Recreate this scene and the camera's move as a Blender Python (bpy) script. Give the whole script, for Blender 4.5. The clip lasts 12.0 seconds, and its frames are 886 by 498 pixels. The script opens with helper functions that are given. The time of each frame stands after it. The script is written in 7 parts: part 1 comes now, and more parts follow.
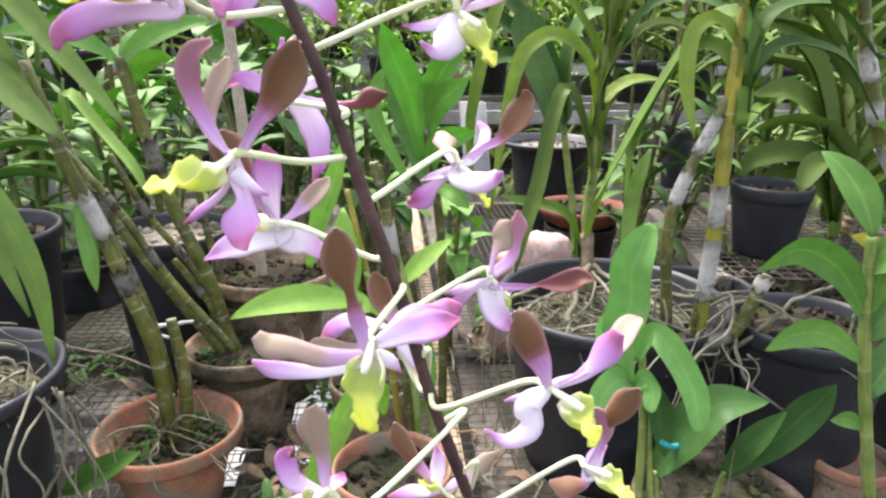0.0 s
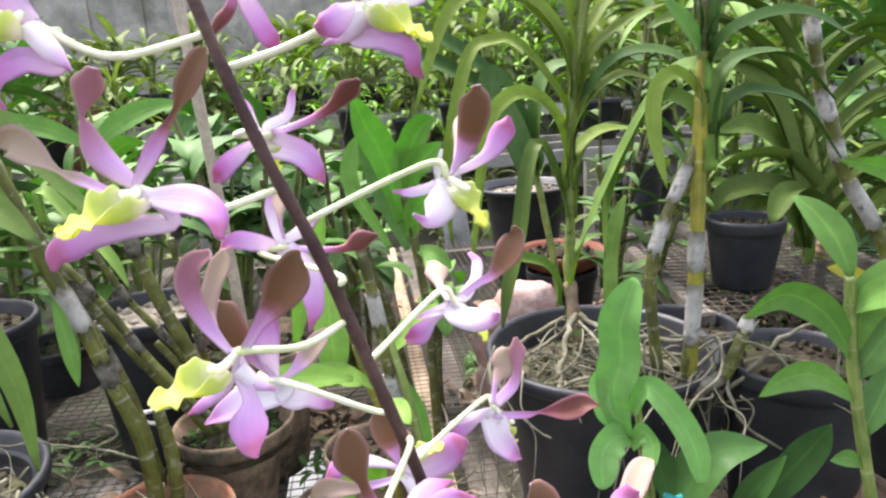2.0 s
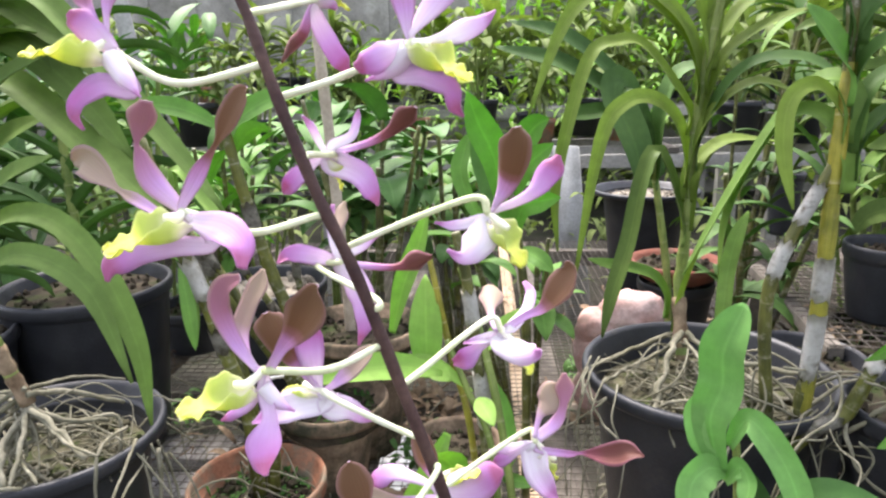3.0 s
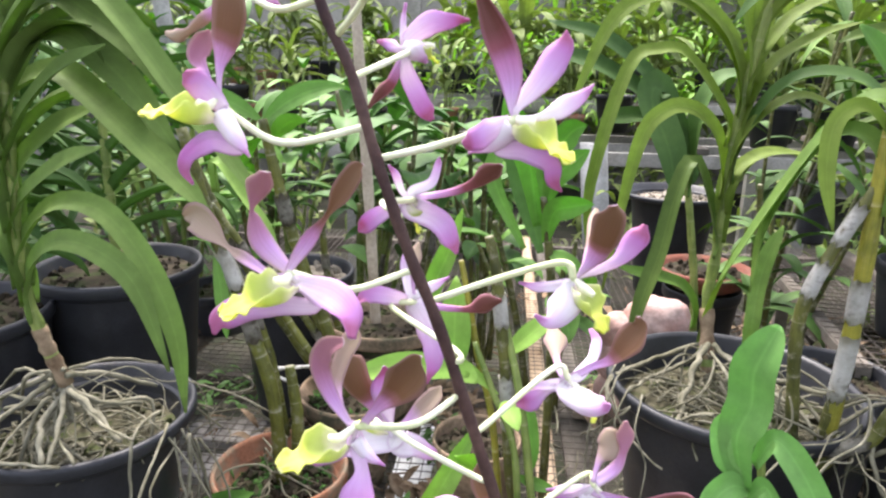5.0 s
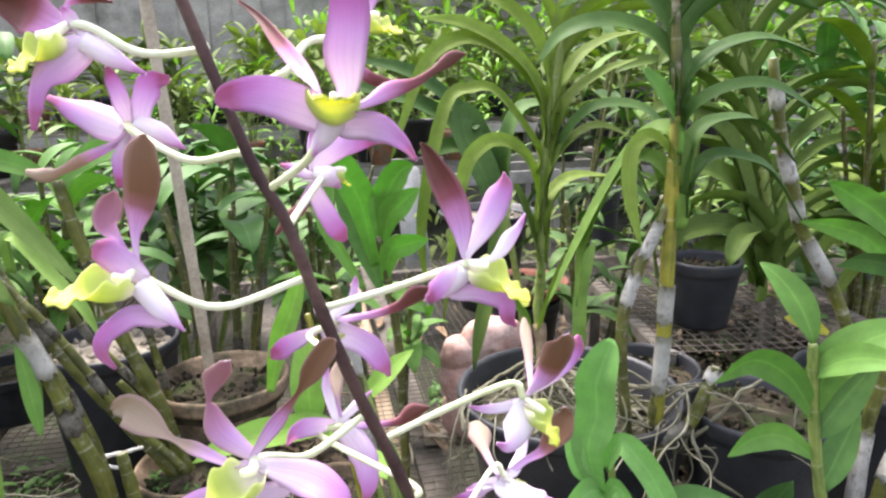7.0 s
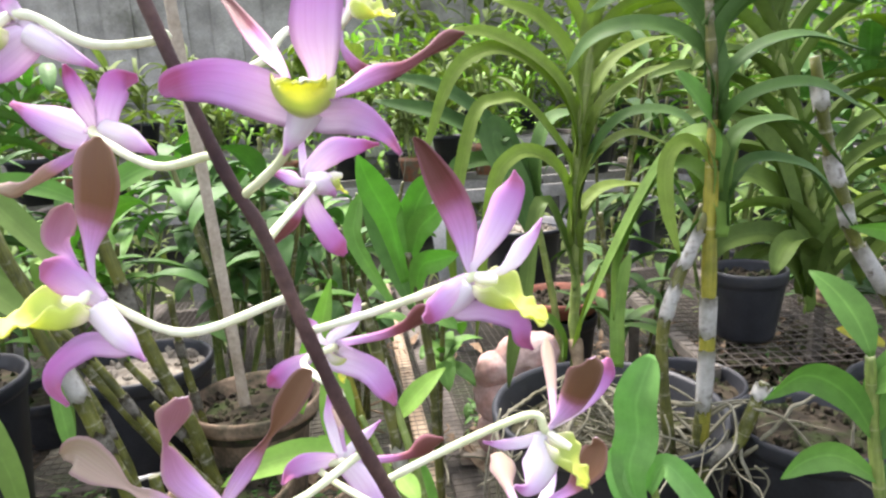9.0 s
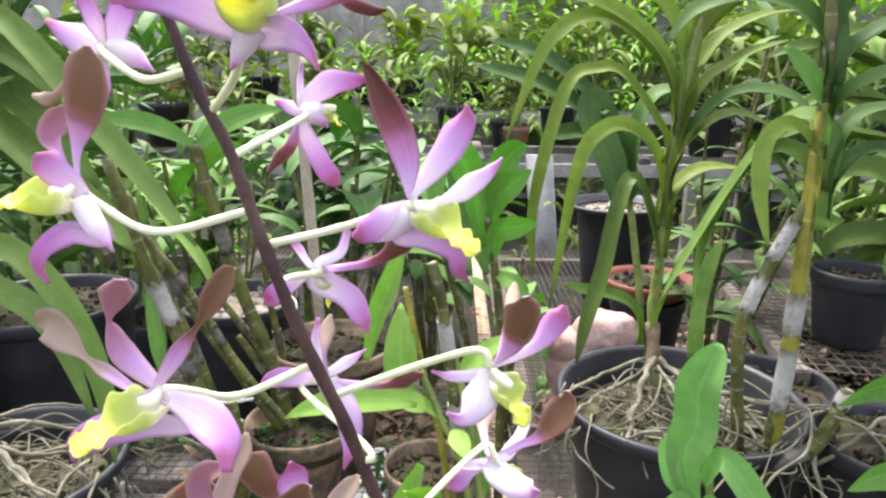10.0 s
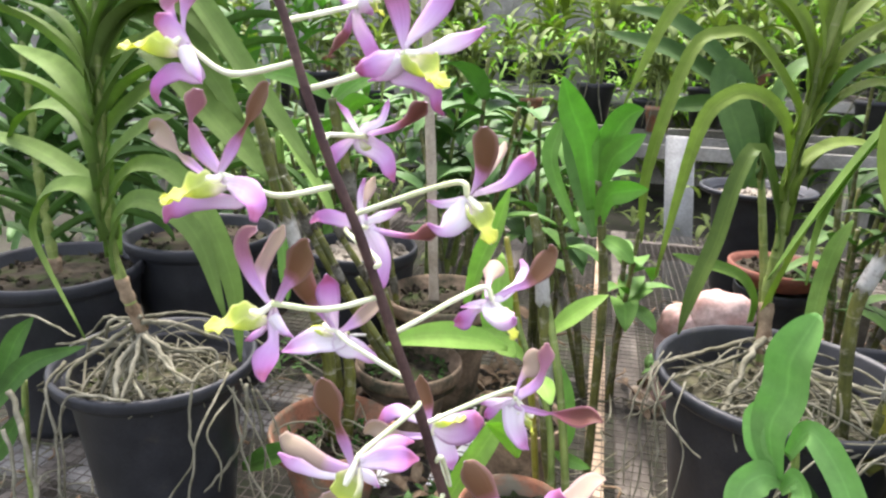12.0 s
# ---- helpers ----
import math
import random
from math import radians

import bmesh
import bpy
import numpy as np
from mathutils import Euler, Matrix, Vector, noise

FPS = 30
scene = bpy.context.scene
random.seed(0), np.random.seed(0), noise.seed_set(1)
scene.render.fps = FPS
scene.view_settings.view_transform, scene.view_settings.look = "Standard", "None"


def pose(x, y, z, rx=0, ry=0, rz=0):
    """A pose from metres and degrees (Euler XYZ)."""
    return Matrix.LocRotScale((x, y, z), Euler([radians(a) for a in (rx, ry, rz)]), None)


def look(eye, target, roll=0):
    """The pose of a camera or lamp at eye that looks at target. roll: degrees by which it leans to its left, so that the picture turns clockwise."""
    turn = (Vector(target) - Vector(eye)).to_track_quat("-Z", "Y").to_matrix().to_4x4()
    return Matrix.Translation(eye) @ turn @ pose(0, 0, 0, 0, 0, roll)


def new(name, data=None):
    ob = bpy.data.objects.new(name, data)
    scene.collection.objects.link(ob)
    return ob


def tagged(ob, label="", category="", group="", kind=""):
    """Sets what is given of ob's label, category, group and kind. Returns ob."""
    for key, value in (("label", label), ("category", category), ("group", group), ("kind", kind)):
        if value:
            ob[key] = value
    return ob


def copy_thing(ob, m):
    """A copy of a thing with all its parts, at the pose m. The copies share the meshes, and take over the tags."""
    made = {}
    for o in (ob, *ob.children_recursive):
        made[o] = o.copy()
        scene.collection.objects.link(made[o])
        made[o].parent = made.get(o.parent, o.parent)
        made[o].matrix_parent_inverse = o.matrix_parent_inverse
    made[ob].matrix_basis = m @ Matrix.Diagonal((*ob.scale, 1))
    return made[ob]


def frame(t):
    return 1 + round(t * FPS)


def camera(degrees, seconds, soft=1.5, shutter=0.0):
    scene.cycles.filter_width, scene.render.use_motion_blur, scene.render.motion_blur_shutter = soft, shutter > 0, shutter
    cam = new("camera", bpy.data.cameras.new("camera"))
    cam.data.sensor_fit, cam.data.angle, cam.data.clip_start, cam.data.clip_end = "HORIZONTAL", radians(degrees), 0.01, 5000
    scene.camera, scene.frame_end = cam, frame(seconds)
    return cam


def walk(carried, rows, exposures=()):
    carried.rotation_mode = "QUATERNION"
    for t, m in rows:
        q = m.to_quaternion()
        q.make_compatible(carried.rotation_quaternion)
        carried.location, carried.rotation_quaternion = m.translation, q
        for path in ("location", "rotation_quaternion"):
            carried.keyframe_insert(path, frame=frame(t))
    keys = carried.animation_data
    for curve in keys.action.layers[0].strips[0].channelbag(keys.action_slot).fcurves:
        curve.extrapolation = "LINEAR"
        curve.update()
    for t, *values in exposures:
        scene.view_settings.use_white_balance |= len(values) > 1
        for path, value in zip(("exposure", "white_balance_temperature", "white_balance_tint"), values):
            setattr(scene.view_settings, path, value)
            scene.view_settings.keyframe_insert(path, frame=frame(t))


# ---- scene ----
cam = camera(68.5, 12.0, soft=2.4)
PATH = [
    (0, (0.0465, 0.0737, 1.4496), (-0.0270, 1.9721, 0.8246), 0.47),
    (0.5, (0.0448, 0.0664, 1.4591), (0.0849, 1.9760, 0.8660), -1.46),
    (1, (0.0340, 0.0654, 1.4652), (0.1560, 1.9819, 0.9067), -1.70),
    (1.5, (0.0281, 0.0772, 1.4683), (0.1671, 2.0013, 0.9406), -2.55),
    (2, (0.0412, 0.0829, 1.4836), (0.0312, 2.0183, 0.9793), -3.41),
    (2.5, (0.0543, 0.0873, 1.4884), (-0.1155, 2.0155, 0.9853), -2.80),
    (3, (0.0643, 0.0888, 1.4947), (-0.2993, 1.9866, 0.9788), -1.24),
    (3.2, (0.0603, 0.0841, 1.5007), (-0.3500, 1.9689, 0.9721), -0.70),
    (4.8, (0.0430, 0.0889, 1.5144), (-0.4332, 1.9498, 0.9574), 1.66),
    (5, (0.0446, 0.0845, 1.5171), (-0.3736, 1.9606, 0.9644), 1.05),
    (5.5, (0.0379, 0.0768, 1.5235), (-0.2411, 1.9814, 0.9807), 0.28),
    (6, (0.0270, 0.0817, 1.5207), (-0.1411, 2.0017, 0.9866), -0.49),
    (6.5, (0.0188, 0.0841, 1.5380), (-0.0158, 2.0163, 1.0231), -0.68),
    (7, (0.0066, 0.0920, 1.5489), (0.1404, 2.0274, 1.0627), -1.15),
    (7.2, (0.0039, 0.0892, 1.5508), (0.1850, 2.0248, 1.0812), -1.35),
    (8.8, (0.0098, 0.1142, 1.5387), (0.1309, 2.0651, 1.1151), -2.52),
    (9, (0.0160, 0.1151, 1.5418), (0.0444, 2.0669, 1.1062), -3.10),
    (9.5, (0.0361, 0.1187, 1.5419), (-0.0967, 2.0586, 1.0736), -1.95),
    (10, (0.0532, 0.1099, 1.5325), (-0.2233, 2.0219, 1.0152), 0.27),
    (10.5, (0.0623, 0.1027, 1.5212), (-0.3401, 1.9836, 0.9731), 1.72),
    (11, (0.0816, 0.0956, 1.5167), (-0.4326, 1.9421, 0.9456), 1.82),
    (11.5, (0.0981, 0.0894, 1.5170), (-0.5131, 1.9027, 0.9354), 2.02),
    (12, (0.1118, 0.0627, 1.5037), (-0.5540, 1.8565, 0.9216), 1.64),
]
walk(cam, [(t, look(eye, target, roll)) for t, eye, target, roll in PATH], [(0, 2.14, 6500, 15), (12, 2.14, 6500, 15)])

# ---- world, sun ----
world = bpy.data.worlds.new("sky")
scene.world = world
world.use_nodes = True
wn = world.node_tree.nodes
sky = wn.new("ShaderNodeTexSky")
sky.sky_type, sky.sun_disc = "NISHITA", False
SUN_EL, SUN_AZ = 62.0, -35.0
sky.sun_elevation, sky.sun_rotation = radians(SUN_EL), radians(SUN_AZ)
sky.air_density, sky.dust_density = 1.0, 3.0
wn["Background"].inputs[1].default_value = 0.15
haze = wn.new("ShaderNodeHueSaturation")
haze.inputs["Saturation"].default_value = 0.46
world.node_tree.links.new(sky.outputs[0], haze.inputs["Color"])
world.node_tree.links.new(haze.outputs[0], wn["Background"].inputs[0])
sun_data = bpy.data.lights.new("sun", "SUN")
sun_data.energy, sun_data.angle, sun_data.color = 1.75, radians(18), (1.0, 0.955, 0.90)
sun = new("sun", sun_data)
sun.matrix_world = pose(0, 0, 6, 90 - SUN_EL, 0, 180 - SUN_AZ)


# ---- materials ----
def shader(name, rough=0.6, spec=0.3):
    m = bpy.data.materials.new(name)
    m.use_nodes = True
    t = m.node_tree
    b = t.nodes["Principled BSDF"]
    b.inputs["Roughness"].default_value = rough
    b.inputs["Specular IOR Level"].default_value = spec
    return m, t.nodes, t.links, b


def ramp(nodes, links, fac, stops):
    r = nodes.new("ShaderNodeValToRGB")
    while len(r.color_ramp.elements) < len(stops):
        r.color_ramp.elements.new(0.5)
    for e, (p, c) in zip(r.color_ramp.elements, stops):
        e.position, e.color = p, (*c, 1)
    links.new(fac, r.inputs[0])
    return r.outputs[0]


def noise_tex(nodes, links, scale, detail=4, vec=None, rough=0.55):
    n = nodes.new("ShaderNodeTexNoise")
    n.inputs["Scale"].default_value, n.inputs["Detail"].default_value, n.inputs["Roughness"].default_value = scale, detail, rough
    if vec is not None:
        links.new(vec, n.inputs["Vector"])
    return n.outputs["Fac"]


def mix(nodes, links, fac, a, b, mode="MIX"):
    m = nodes.new("ShaderNodeMix")
    m.data_type, m.blend_type = "RGBA", mode
    for sock, v in ((m.inputs["Factor"], fac), (m.inputs["A"], a), (m.inputs["B"], b)):
        if hasattr(v, "links"):
            links.new(v, sock)
        else:
            sock.default_value = v if isinstance(v, float) else (*v, 1)
    return m.outputs["Result"]


def bump(nodes, links, b, height, strength, dist=0.002):
    n = nodes.new("ShaderNodeBump")
    n.inputs["Strength"].default_value, n.inputs["Distance"].default_value = strength, dist
    links.new(height, n.inputs["Height"])
    links.new(n.outputs[0], b.inputs["Normal"])


def coords(nodes, kind="Object"):
    return nodes.new("ShaderNodeTexCoord").outputs[kind]


def scaled(nodes, links, vec, sx, sy, sz):
    m = nodes.new("ShaderNodeMapping")
    m.inputs["Scale"].default_value = (sx, sy, sz)
    links.new(vec, m.inputs["Vector"])
    return m.outputs[0]


def translucent(m, nodes, links, b, colour, share):
    t = nodes.new("ShaderNodeBsdfTranslucent")
    if hasattr(colour, "links"):
        links.new(colour, t.inputs[0])
    else:
        t.inputs[0].default_value = (*colour, 1)
    x = nodes.new("ShaderNodeMixShader")
    x.inputs[0].default_value = share
    links.new(b.outputs[0], x.inputs[1])
    links.new(t.outputs[0], x.inputs[2])
    links.new(x.outputs[0], nodes["Material Output"].inputs[0])


def plain(name, c1, c2, scale, rough=0.7, relief=0.3, fine=120.0, spec=0.3, stains=None):
    """Two tones in soft patches, a fine grain and some relief."""
    m, n, l, b = shader(name, rough, spec)
    v = coords(n)
    big = noise_tex(n, l, scale, 5, v)
    small = noise_tex(n, l, fine, 3, v)
    col = ramp(n, l, big, [(0.35, c1), (0.65, c2)])
    col = mix(n, l, 0.35, col, ramp(n, l, small, [(0.3, (0.3, 0.3, 0.3)), (0.7, (0.75, 0.75, 0.75))]), "OVERLAY")
    if stains:
        sc, c3, lo, hi = stains
        col = mix(n, l, ramp(n, l, noise_tex(n, l, sc, 6, v, 0.7), [(lo, (0, 0, 0)), (hi, (1, 1, 1))]), col, c3)
    l.new(col, b.inputs["Base Color"])
    bump(n, l, b, small, relief)
    return m


def leaf_mat(name, dark, light, tip=None, rough=0.52, share=0.32, vein=0.12):
    """A leaf: tone by leaf and in patches, fine lengthwise lines, a paler midrib, an aged tip."""
    m, n, l, b = shader(name, rough + 0.06, 0.2)
    uv = coords(n, "UV")
    info = n.new("ShaderNodeObjectInfo").outputs["Random"]
    patch = noise_tex(n, l, 9.0, 4, coords(n))
    add = n.new("ShaderNodeMath")
    add.operation = "MULTIPLY_ADD"
    l.new(info, add.inputs[0])
    add.inputs[1].default_value = 0.45
    l.new(patch, add.inputs[2])
    col = ramp(n, l, add.outputs[0], [(0.2, dark), (1.0, light)])
    lines = noise_tex(n, l, 1.0, 2, scaled(n, l, uv, 46.0, 1.2, 1.0))
    col = mix(n, l, vein * 0.9, col, ramp(n, l, lines, [(0.35, (0.25, 0.25, 0.25)), (0.65, (0.8, 0.8, 0.8))]), "OVERLAY")
    sep = n.new("ShaderNodeSeparateXYZ")
    l.new(uv, sep.inputs[0])
    rib = n.new("ShaderNodeMath")
    rib.operation = "PINGPONG"
    l.new(sep.outputs[0], rib.inputs[0])
    rib.inputs[1].default_value = 0.5
    col = mix(n, l, ramp(n, l, rib.outputs[0], [(0.44, (0, 0, 0)), (0.5, (vein * 2.2,) * 3)]), col, tuple(min(1, c * 1.9) for c in light))
    if tip:
        wob = n.new("ShaderNodeMath")
        wob.operation = "MULTIPLY_ADD"
        l.new(patch, wob.inputs[0])
        wob.inputs[1].default_value = 0.16
        l.new(sep.outputs[1], wob.inputs[2])
        col = mix(n, l, ramp(n, l, wob.outputs[0], [(1.0, (0, 0, 0)), (1.12, (1, 1, 1))]), col, tip)
    mottle = noise_tex(n, l, 45.0, 5, coords(n), 0.65)
    col = mix(n, l, 0.28, col, ramp(n, l, mottle, [(0.3, (0.28, 0.28, 0.28)), (0.7, (0.72, 0.72, 0.72))]), "OVERLAY")
    l.new(col, b.inputs["Base Color"])
    bump(n, l, b, mottle, 0.06, 0.001)
    hue = n.new("ShaderNodeHueSaturation")
    hue.inputs["Saturation"].default_value, hue.inputs["Value"].default_value = 1.1, 1.7
    l.new(col, hue.inputs["Color"])
    translucent(m, n, l, b, hue.outputs[0], share)
    return m


def cane_mat(name, c1, c2, ring, flaky=0.8):
    """A jointed cane: v counts joints, with a dry ring at each."""
    m, n, l, b = shader(name, 0.5, 0.35)
    uv = coords(n, "UV")
    sep = n.new("ShaderNodeSeparateXYZ")
    l.new(uv, sep.inputs[0])
    fr = n.new("ShaderNodeMath")
    fr.operation = "FRACT"
    l.new(sep.outputs[1], fr.inputs[0])
    v = coords(n)
    big = noise_tex(n, l, 22.0, 5, v)
    col = ramp(n, l, big, [(0.35, c1), (0.65, c2)])
    streak = noise_tex(n, l, 1.0, 3, scaled(n, l, uv, 26.0, 1.4, 1.0))
    col = mix(n, l, 0.4, col, ramp(n, l, streak, [(0.3, (0.2, 0.2, 0.2)), (0.7, (0.8, 0.8, 0.8))]), "OVERLAY")
    wob = n.new("ShaderNodeMath")
    wob.operation = "MULTIPLY_ADD"
    l.new(streak, wob.inputs[0])
    wob.inputs[1].default_value = 0.12
    l.new(fr.outputs[0], wob.inputs[2])
    col = mix(n, l, ramp(n, l, wob.outputs[0], [(0.0, (1, 1, 1)), (0.12, (0, 0, 0))]), col, ring)
    flakes = noise_tex(n, l, 55.0, 6, v, 0.7)
    col = mix(n, l, ramp(n, l, flakes, [(0.54, (0, 0, 0)), (0.66, (flaky,) * 3)]), col, tuple(0.75 * x for x in ring))
    l.new(col, b.inputs["Base Color"])
    bump(n, l, b, streak, 0.4, 0.001)
    return m


def petal_mat(name, stops, vein, share=0.35, edge=None):
    """A petal: colour from claw to tip, faint lengthwise veins, soft blotches at the colour's edge."""
    m, n, l, b = shader(name, 0.5, 0.25)
    uv = coords(n, "UV")
    sep = n.new("ShaderNodeSeparateXYZ")
    l.new(uv, sep.inputs[0])
    patch = noise_tex(n, l, 60.0, 4, coords(n))
    wob = n.new("ShaderNodeMath")
    wob.operation = "MULTIPLY_ADD"
    l.new(patch, wob.inputs[0])
    wob.inputs[1].default_value = 0.22
    l.new(sep.outputs[1], wob.inputs[2])
    col = ramp(n, l, wob.outputs[0], [(min(1, p * 0.92 + 0.11), c) for p, c in stops])
    lines = noise_tex(n, l, 1.0, 2, scaled(n, l, uv, 17.0, 0.9, 1.0))
    col = mix(n, l, ramp(n, l, lines, [(0.42, (0, 0, 0)), (0.75, (0.24, 0.24, 0.24))]), col, vein)
    rim = n.new("ShaderNodeMath")
    rim.operation = "PINGPONG"
    l.new(sep.outputs[0], rim.inputs[0])
    rim.inputs[1].default_value = 0.5
    col = mix(n, l, ramp(n, l, rim.outputs[0], [(0.0, (0.55, 0.55, 0.55)), (0.16, (0, 0, 0))]), col, edge or vein)
    l.new(col, b.inputs["Base Color"])
    bump(n, l, b, lines, 0.3, 0.0006)
    translucent(m, n, l, b, col, share)
    return m


WHITE, LILAC, PINK = (0.86, 0.79, 0.85), (0.67, 0.43, 0.73), (0.55, 0.235, 0.54)
BROWN, TAN = (0.19, 0.09, 0.043), (0.42, 0.335, 0.235)
M = {}
M["petal_pink"] = petal_mat("petal_pink", [(0.0, WHITE), (0.34, (0.84, 0.70, 0.84)), (0.66, LILAC), (0.88, PINK), (1.0, (0.44, 0.13, 0.27))], (0.55, 0.27, 0.52))
M["petal_brown"] = petal_mat("petal_brown", [(0.0, (0.76, 0.58, 0.80)), (0.26, (0.64, 0.36, 0.69)), (0.40, (0.56, 0.26, 0.50)), (0.48, (0.30, 0.12, 0.13)), (0.58, BROWN), (1.0, (0.20, 0.11, 0.06))], (0.19, 0.075, 0.06), 0.15, (0.40, 0.22, 0.22))
M["petal_tan"] = petal_mat("petal_tan", [(0.0, (0.78, 0.62, 0.82)), (0.32, (0.66, 0.42, 0.70)), (0.42, (0.60, 0.40, 0.54)), (0.52, (0.44, 0.33, 0.27)), (1.0, TAN)], (0.46, 0.27, 0.32))
M["petal_white"] = petal_mat("petal_white", [(0.0, (0.88, 0.86, 0.86)), (0.5, (0.87, 0.81, 0.88)), (0.85, (0.74, 0.50, 0.76)), (1.0, (0.55, 0.24, 0.50))], (0.74, 0.54, 0.76))
M["petal_mauve"] = petal_mat("petal_mauve", [(0.0, (0.78, 0.62, 0.82)), (0.30, (0.63, 0.37, 0.69)), (0.46, (0.54, 0.27, 0.48)), (0.62, (0.43, 0.19, 0.29)), (1.0, (0.36, 0.16, 0.19))], (0.34, 0.13, 0.20), 0.2, (0.50, 0.36, 0.28))
M["petal_red"] = petal_mat("petal_red", [(0.0, (0.80, 0.66, 0.82)), (0.28, (0.64, 0.36, 0.68)), (0.46, (0.54, 0.22, 0.44)), (0.60, (0.26, 0.075, 0.095)), (0.76, (0.15, 0.05, 0.04)), (1.0, (0.13, 0.05, 0.034))], (0.27, 0.08, 0.11), 0.15, (0.46, 0.20, 0.26))
M["lip_yellow"] = petal_mat("lip_yellow", [(0.0, (0.86, 0.80, 0.83)), (0.20, (0.82, 0.80, 0.66)), (0.34, (0.58, 0.66, 0.25)), (0.56, (0.60, 0.70, 0.17)), (0.66, (0.86, 0.88, 0.22)), (1.0, (0.90, 0.92, 0.15))], (0.68, 0.74, 0.26), 0.4)
M["column"] = plain("column", (0.78, 0.78, 0.56), (0.84, 0.82, 0.70), 60.0, 0.45, 0.1, 400.0)
M["pedicel"] = plain("pedicel", (0.58, 0.63, 0.34), (0.74, 0.76, 0.56), 40.0, 0.5, 0.1, 300.0)
M["spike_stem"] = plain("spike_stem", (0.038, 0.019, 0.020), (0.095, 0.055, 0.046), 45.0, 0.6, 0.3, 400.0, 0.25)
M["strap"] = leaf_mat("strap", (0.10, 0.19, 0.035), (0.21, 0.33, 0.075), (0.24, 0.20, 0.06), vein=0.06)
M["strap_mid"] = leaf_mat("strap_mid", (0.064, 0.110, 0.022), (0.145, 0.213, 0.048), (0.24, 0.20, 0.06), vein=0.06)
M["strap_soft"] = leaf_mat("strap_soft", (0.10, 0.165, 0.04), (0.20, 0.295, 0.08), (0.24, 0.20, 0.06), 0.62, 0.38, 0.05)
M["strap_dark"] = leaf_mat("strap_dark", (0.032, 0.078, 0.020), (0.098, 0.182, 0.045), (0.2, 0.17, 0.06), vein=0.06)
M["strap_olive"] = leaf_mat("strap_olive", (0.122, 0.180, 0.03), (0.24, 0.322, 0.068), (0.26, 0.22, 0.07), 0.55, 0.42, 0.06)
M["bright_leaf"] = leaf_mat("bright_leaf", (0.075, 0.18, 0.035), (0.19, 0.35, 0.08), None, 0.45, 0.35, 0.09)
M["mint_leaf"] = leaf_mat("mint_leaf", (0.14, 0.30, 0.075), (0.24, 0.44, 0.14), None, 0.42, 0.38, 0.06)
M["deep_leaf"] = leaf_mat("deep_leaf", (0.05, 0.125, 0.03), (0.13, 0.25, 0.07), None, 0.45, 0.3, 0.09)
M["young_leaf"] = leaf_mat("young_leaf", (0.16, 0.32, 0.05), (0.34, 0.50, 0.12), None, 0.45, 0.4, 0.05)
M["fresh_leaf"] = leaf_mat("fresh_leaf", (0.10, 0.24, 0.032), (0.19, 0.40, 0.07), None, 0.42, 0.42, 0.07)
# Distant leaves: the haze over them is mixed into this paler, greyer green.
M["hazed_leaf"] = leaf_mat("hazed_leaf", (0.13, 0.18, 0.055), (0.27, 0.33, 0.12), (0.28, 0.26, 0.09), 0.62, 0.45)
M["cane"] = cane_mat("cane", (0.04, 0.045, 0.011), (0.12, 0.12, 0.028), (0.36, 0.33, 0.24))
M["cane_yellow"] = cane_mat("cane_yellow", (0.15, 0.15, 0.018), (0.33, 0.29, 0.04), (0.62, 0.52, 0.32), 0.15)
M["cane_green"] = cane_mat("cane_green", (0.10, 0.15, 0.03), (0.22, 0.27, 0.07), (0.36, 0.36, 0.20), 0.2)
M["dark_broad_leaf"] = leaf_mat("dark_broad_leaf", (0.022, 0.065, 0.014), (0.06, 0.14, 0.034), None, 0.42, 0.2, 0.09)
M["yellow_leaf"] = leaf_mat("yellow_leaf", (0.26, 0.27, 0.05), (0.46, 0.44, 0.10), None, 0.5, 0.35, 0.09)
M["cane_olive"] = cane_mat("cane_olive", (0.045, 0.05, 0.008), (0.125, 0.13, 0.022), (0.42, 0.40, 0.32), 0.45)
M["sheath"] = plain("sheath", (0.54, 0.52, 0.47), (0.78, 0.76, 0.72), 30.0, 0.8, 0.5, 180.0, 0.2, (60.0, (0.20, 0.17, 0.12), 0.54, 0.70))
M["old_sheath"] = plain("old_sheath", (0.19, 0.175, 0.14), (0.36, 0.34, 0.29), 30.0, 0.85, 0.5, 180.0, 0.2, (60.0, (0.10, 0.09, 0.06), 0.48, 0.64))
M["root"] = plain("root", (0.10, 0.095, 0.062), (0.24, 0.225, 0.165), 25.0, 0.85, 0.5, 160.0, 0.2, (18.0, (0.13, 0.12, 0.07), 0.5, 0.7))
M["black_plastic"] = plain("black_plastic", (0.014, 0.015, 0.018), (0.026, 0.027, 0.031), 14.0, 0.45, 0.2, 200.0, 0.32, (13.0, (0.05, 0.045, 0.036), 0.58, 0.78))
M["terracotta"] = plain("terracotta", (0.21, 0.088, 0.05), (0.36, 0.17, 0.10), 12.0, 0.85, 0.5, 150.0, 0.2, (16.0, (0.17, 0.15, 0.105), 0.44, 0.62))
M["red_clay"] = plain("red_clay", (0.13, 0.045, 0.03), (0.22, 0.085, 0.058), 12.0, 0.85, 0.5, 150.0, 0.2, (14.0, (0.12, 0.07, 0.05), 0.52, 0.68))
M["old_terracotta"] = plain("old_terracotta", (0.13, 0.092, 0.062), (0.29, 0.21, 0.145), 16.0, 0.9, 0.6, 130.0, 0.15, (11.0, (0.045, 0.045, 0.028), 0.46, 0.64))
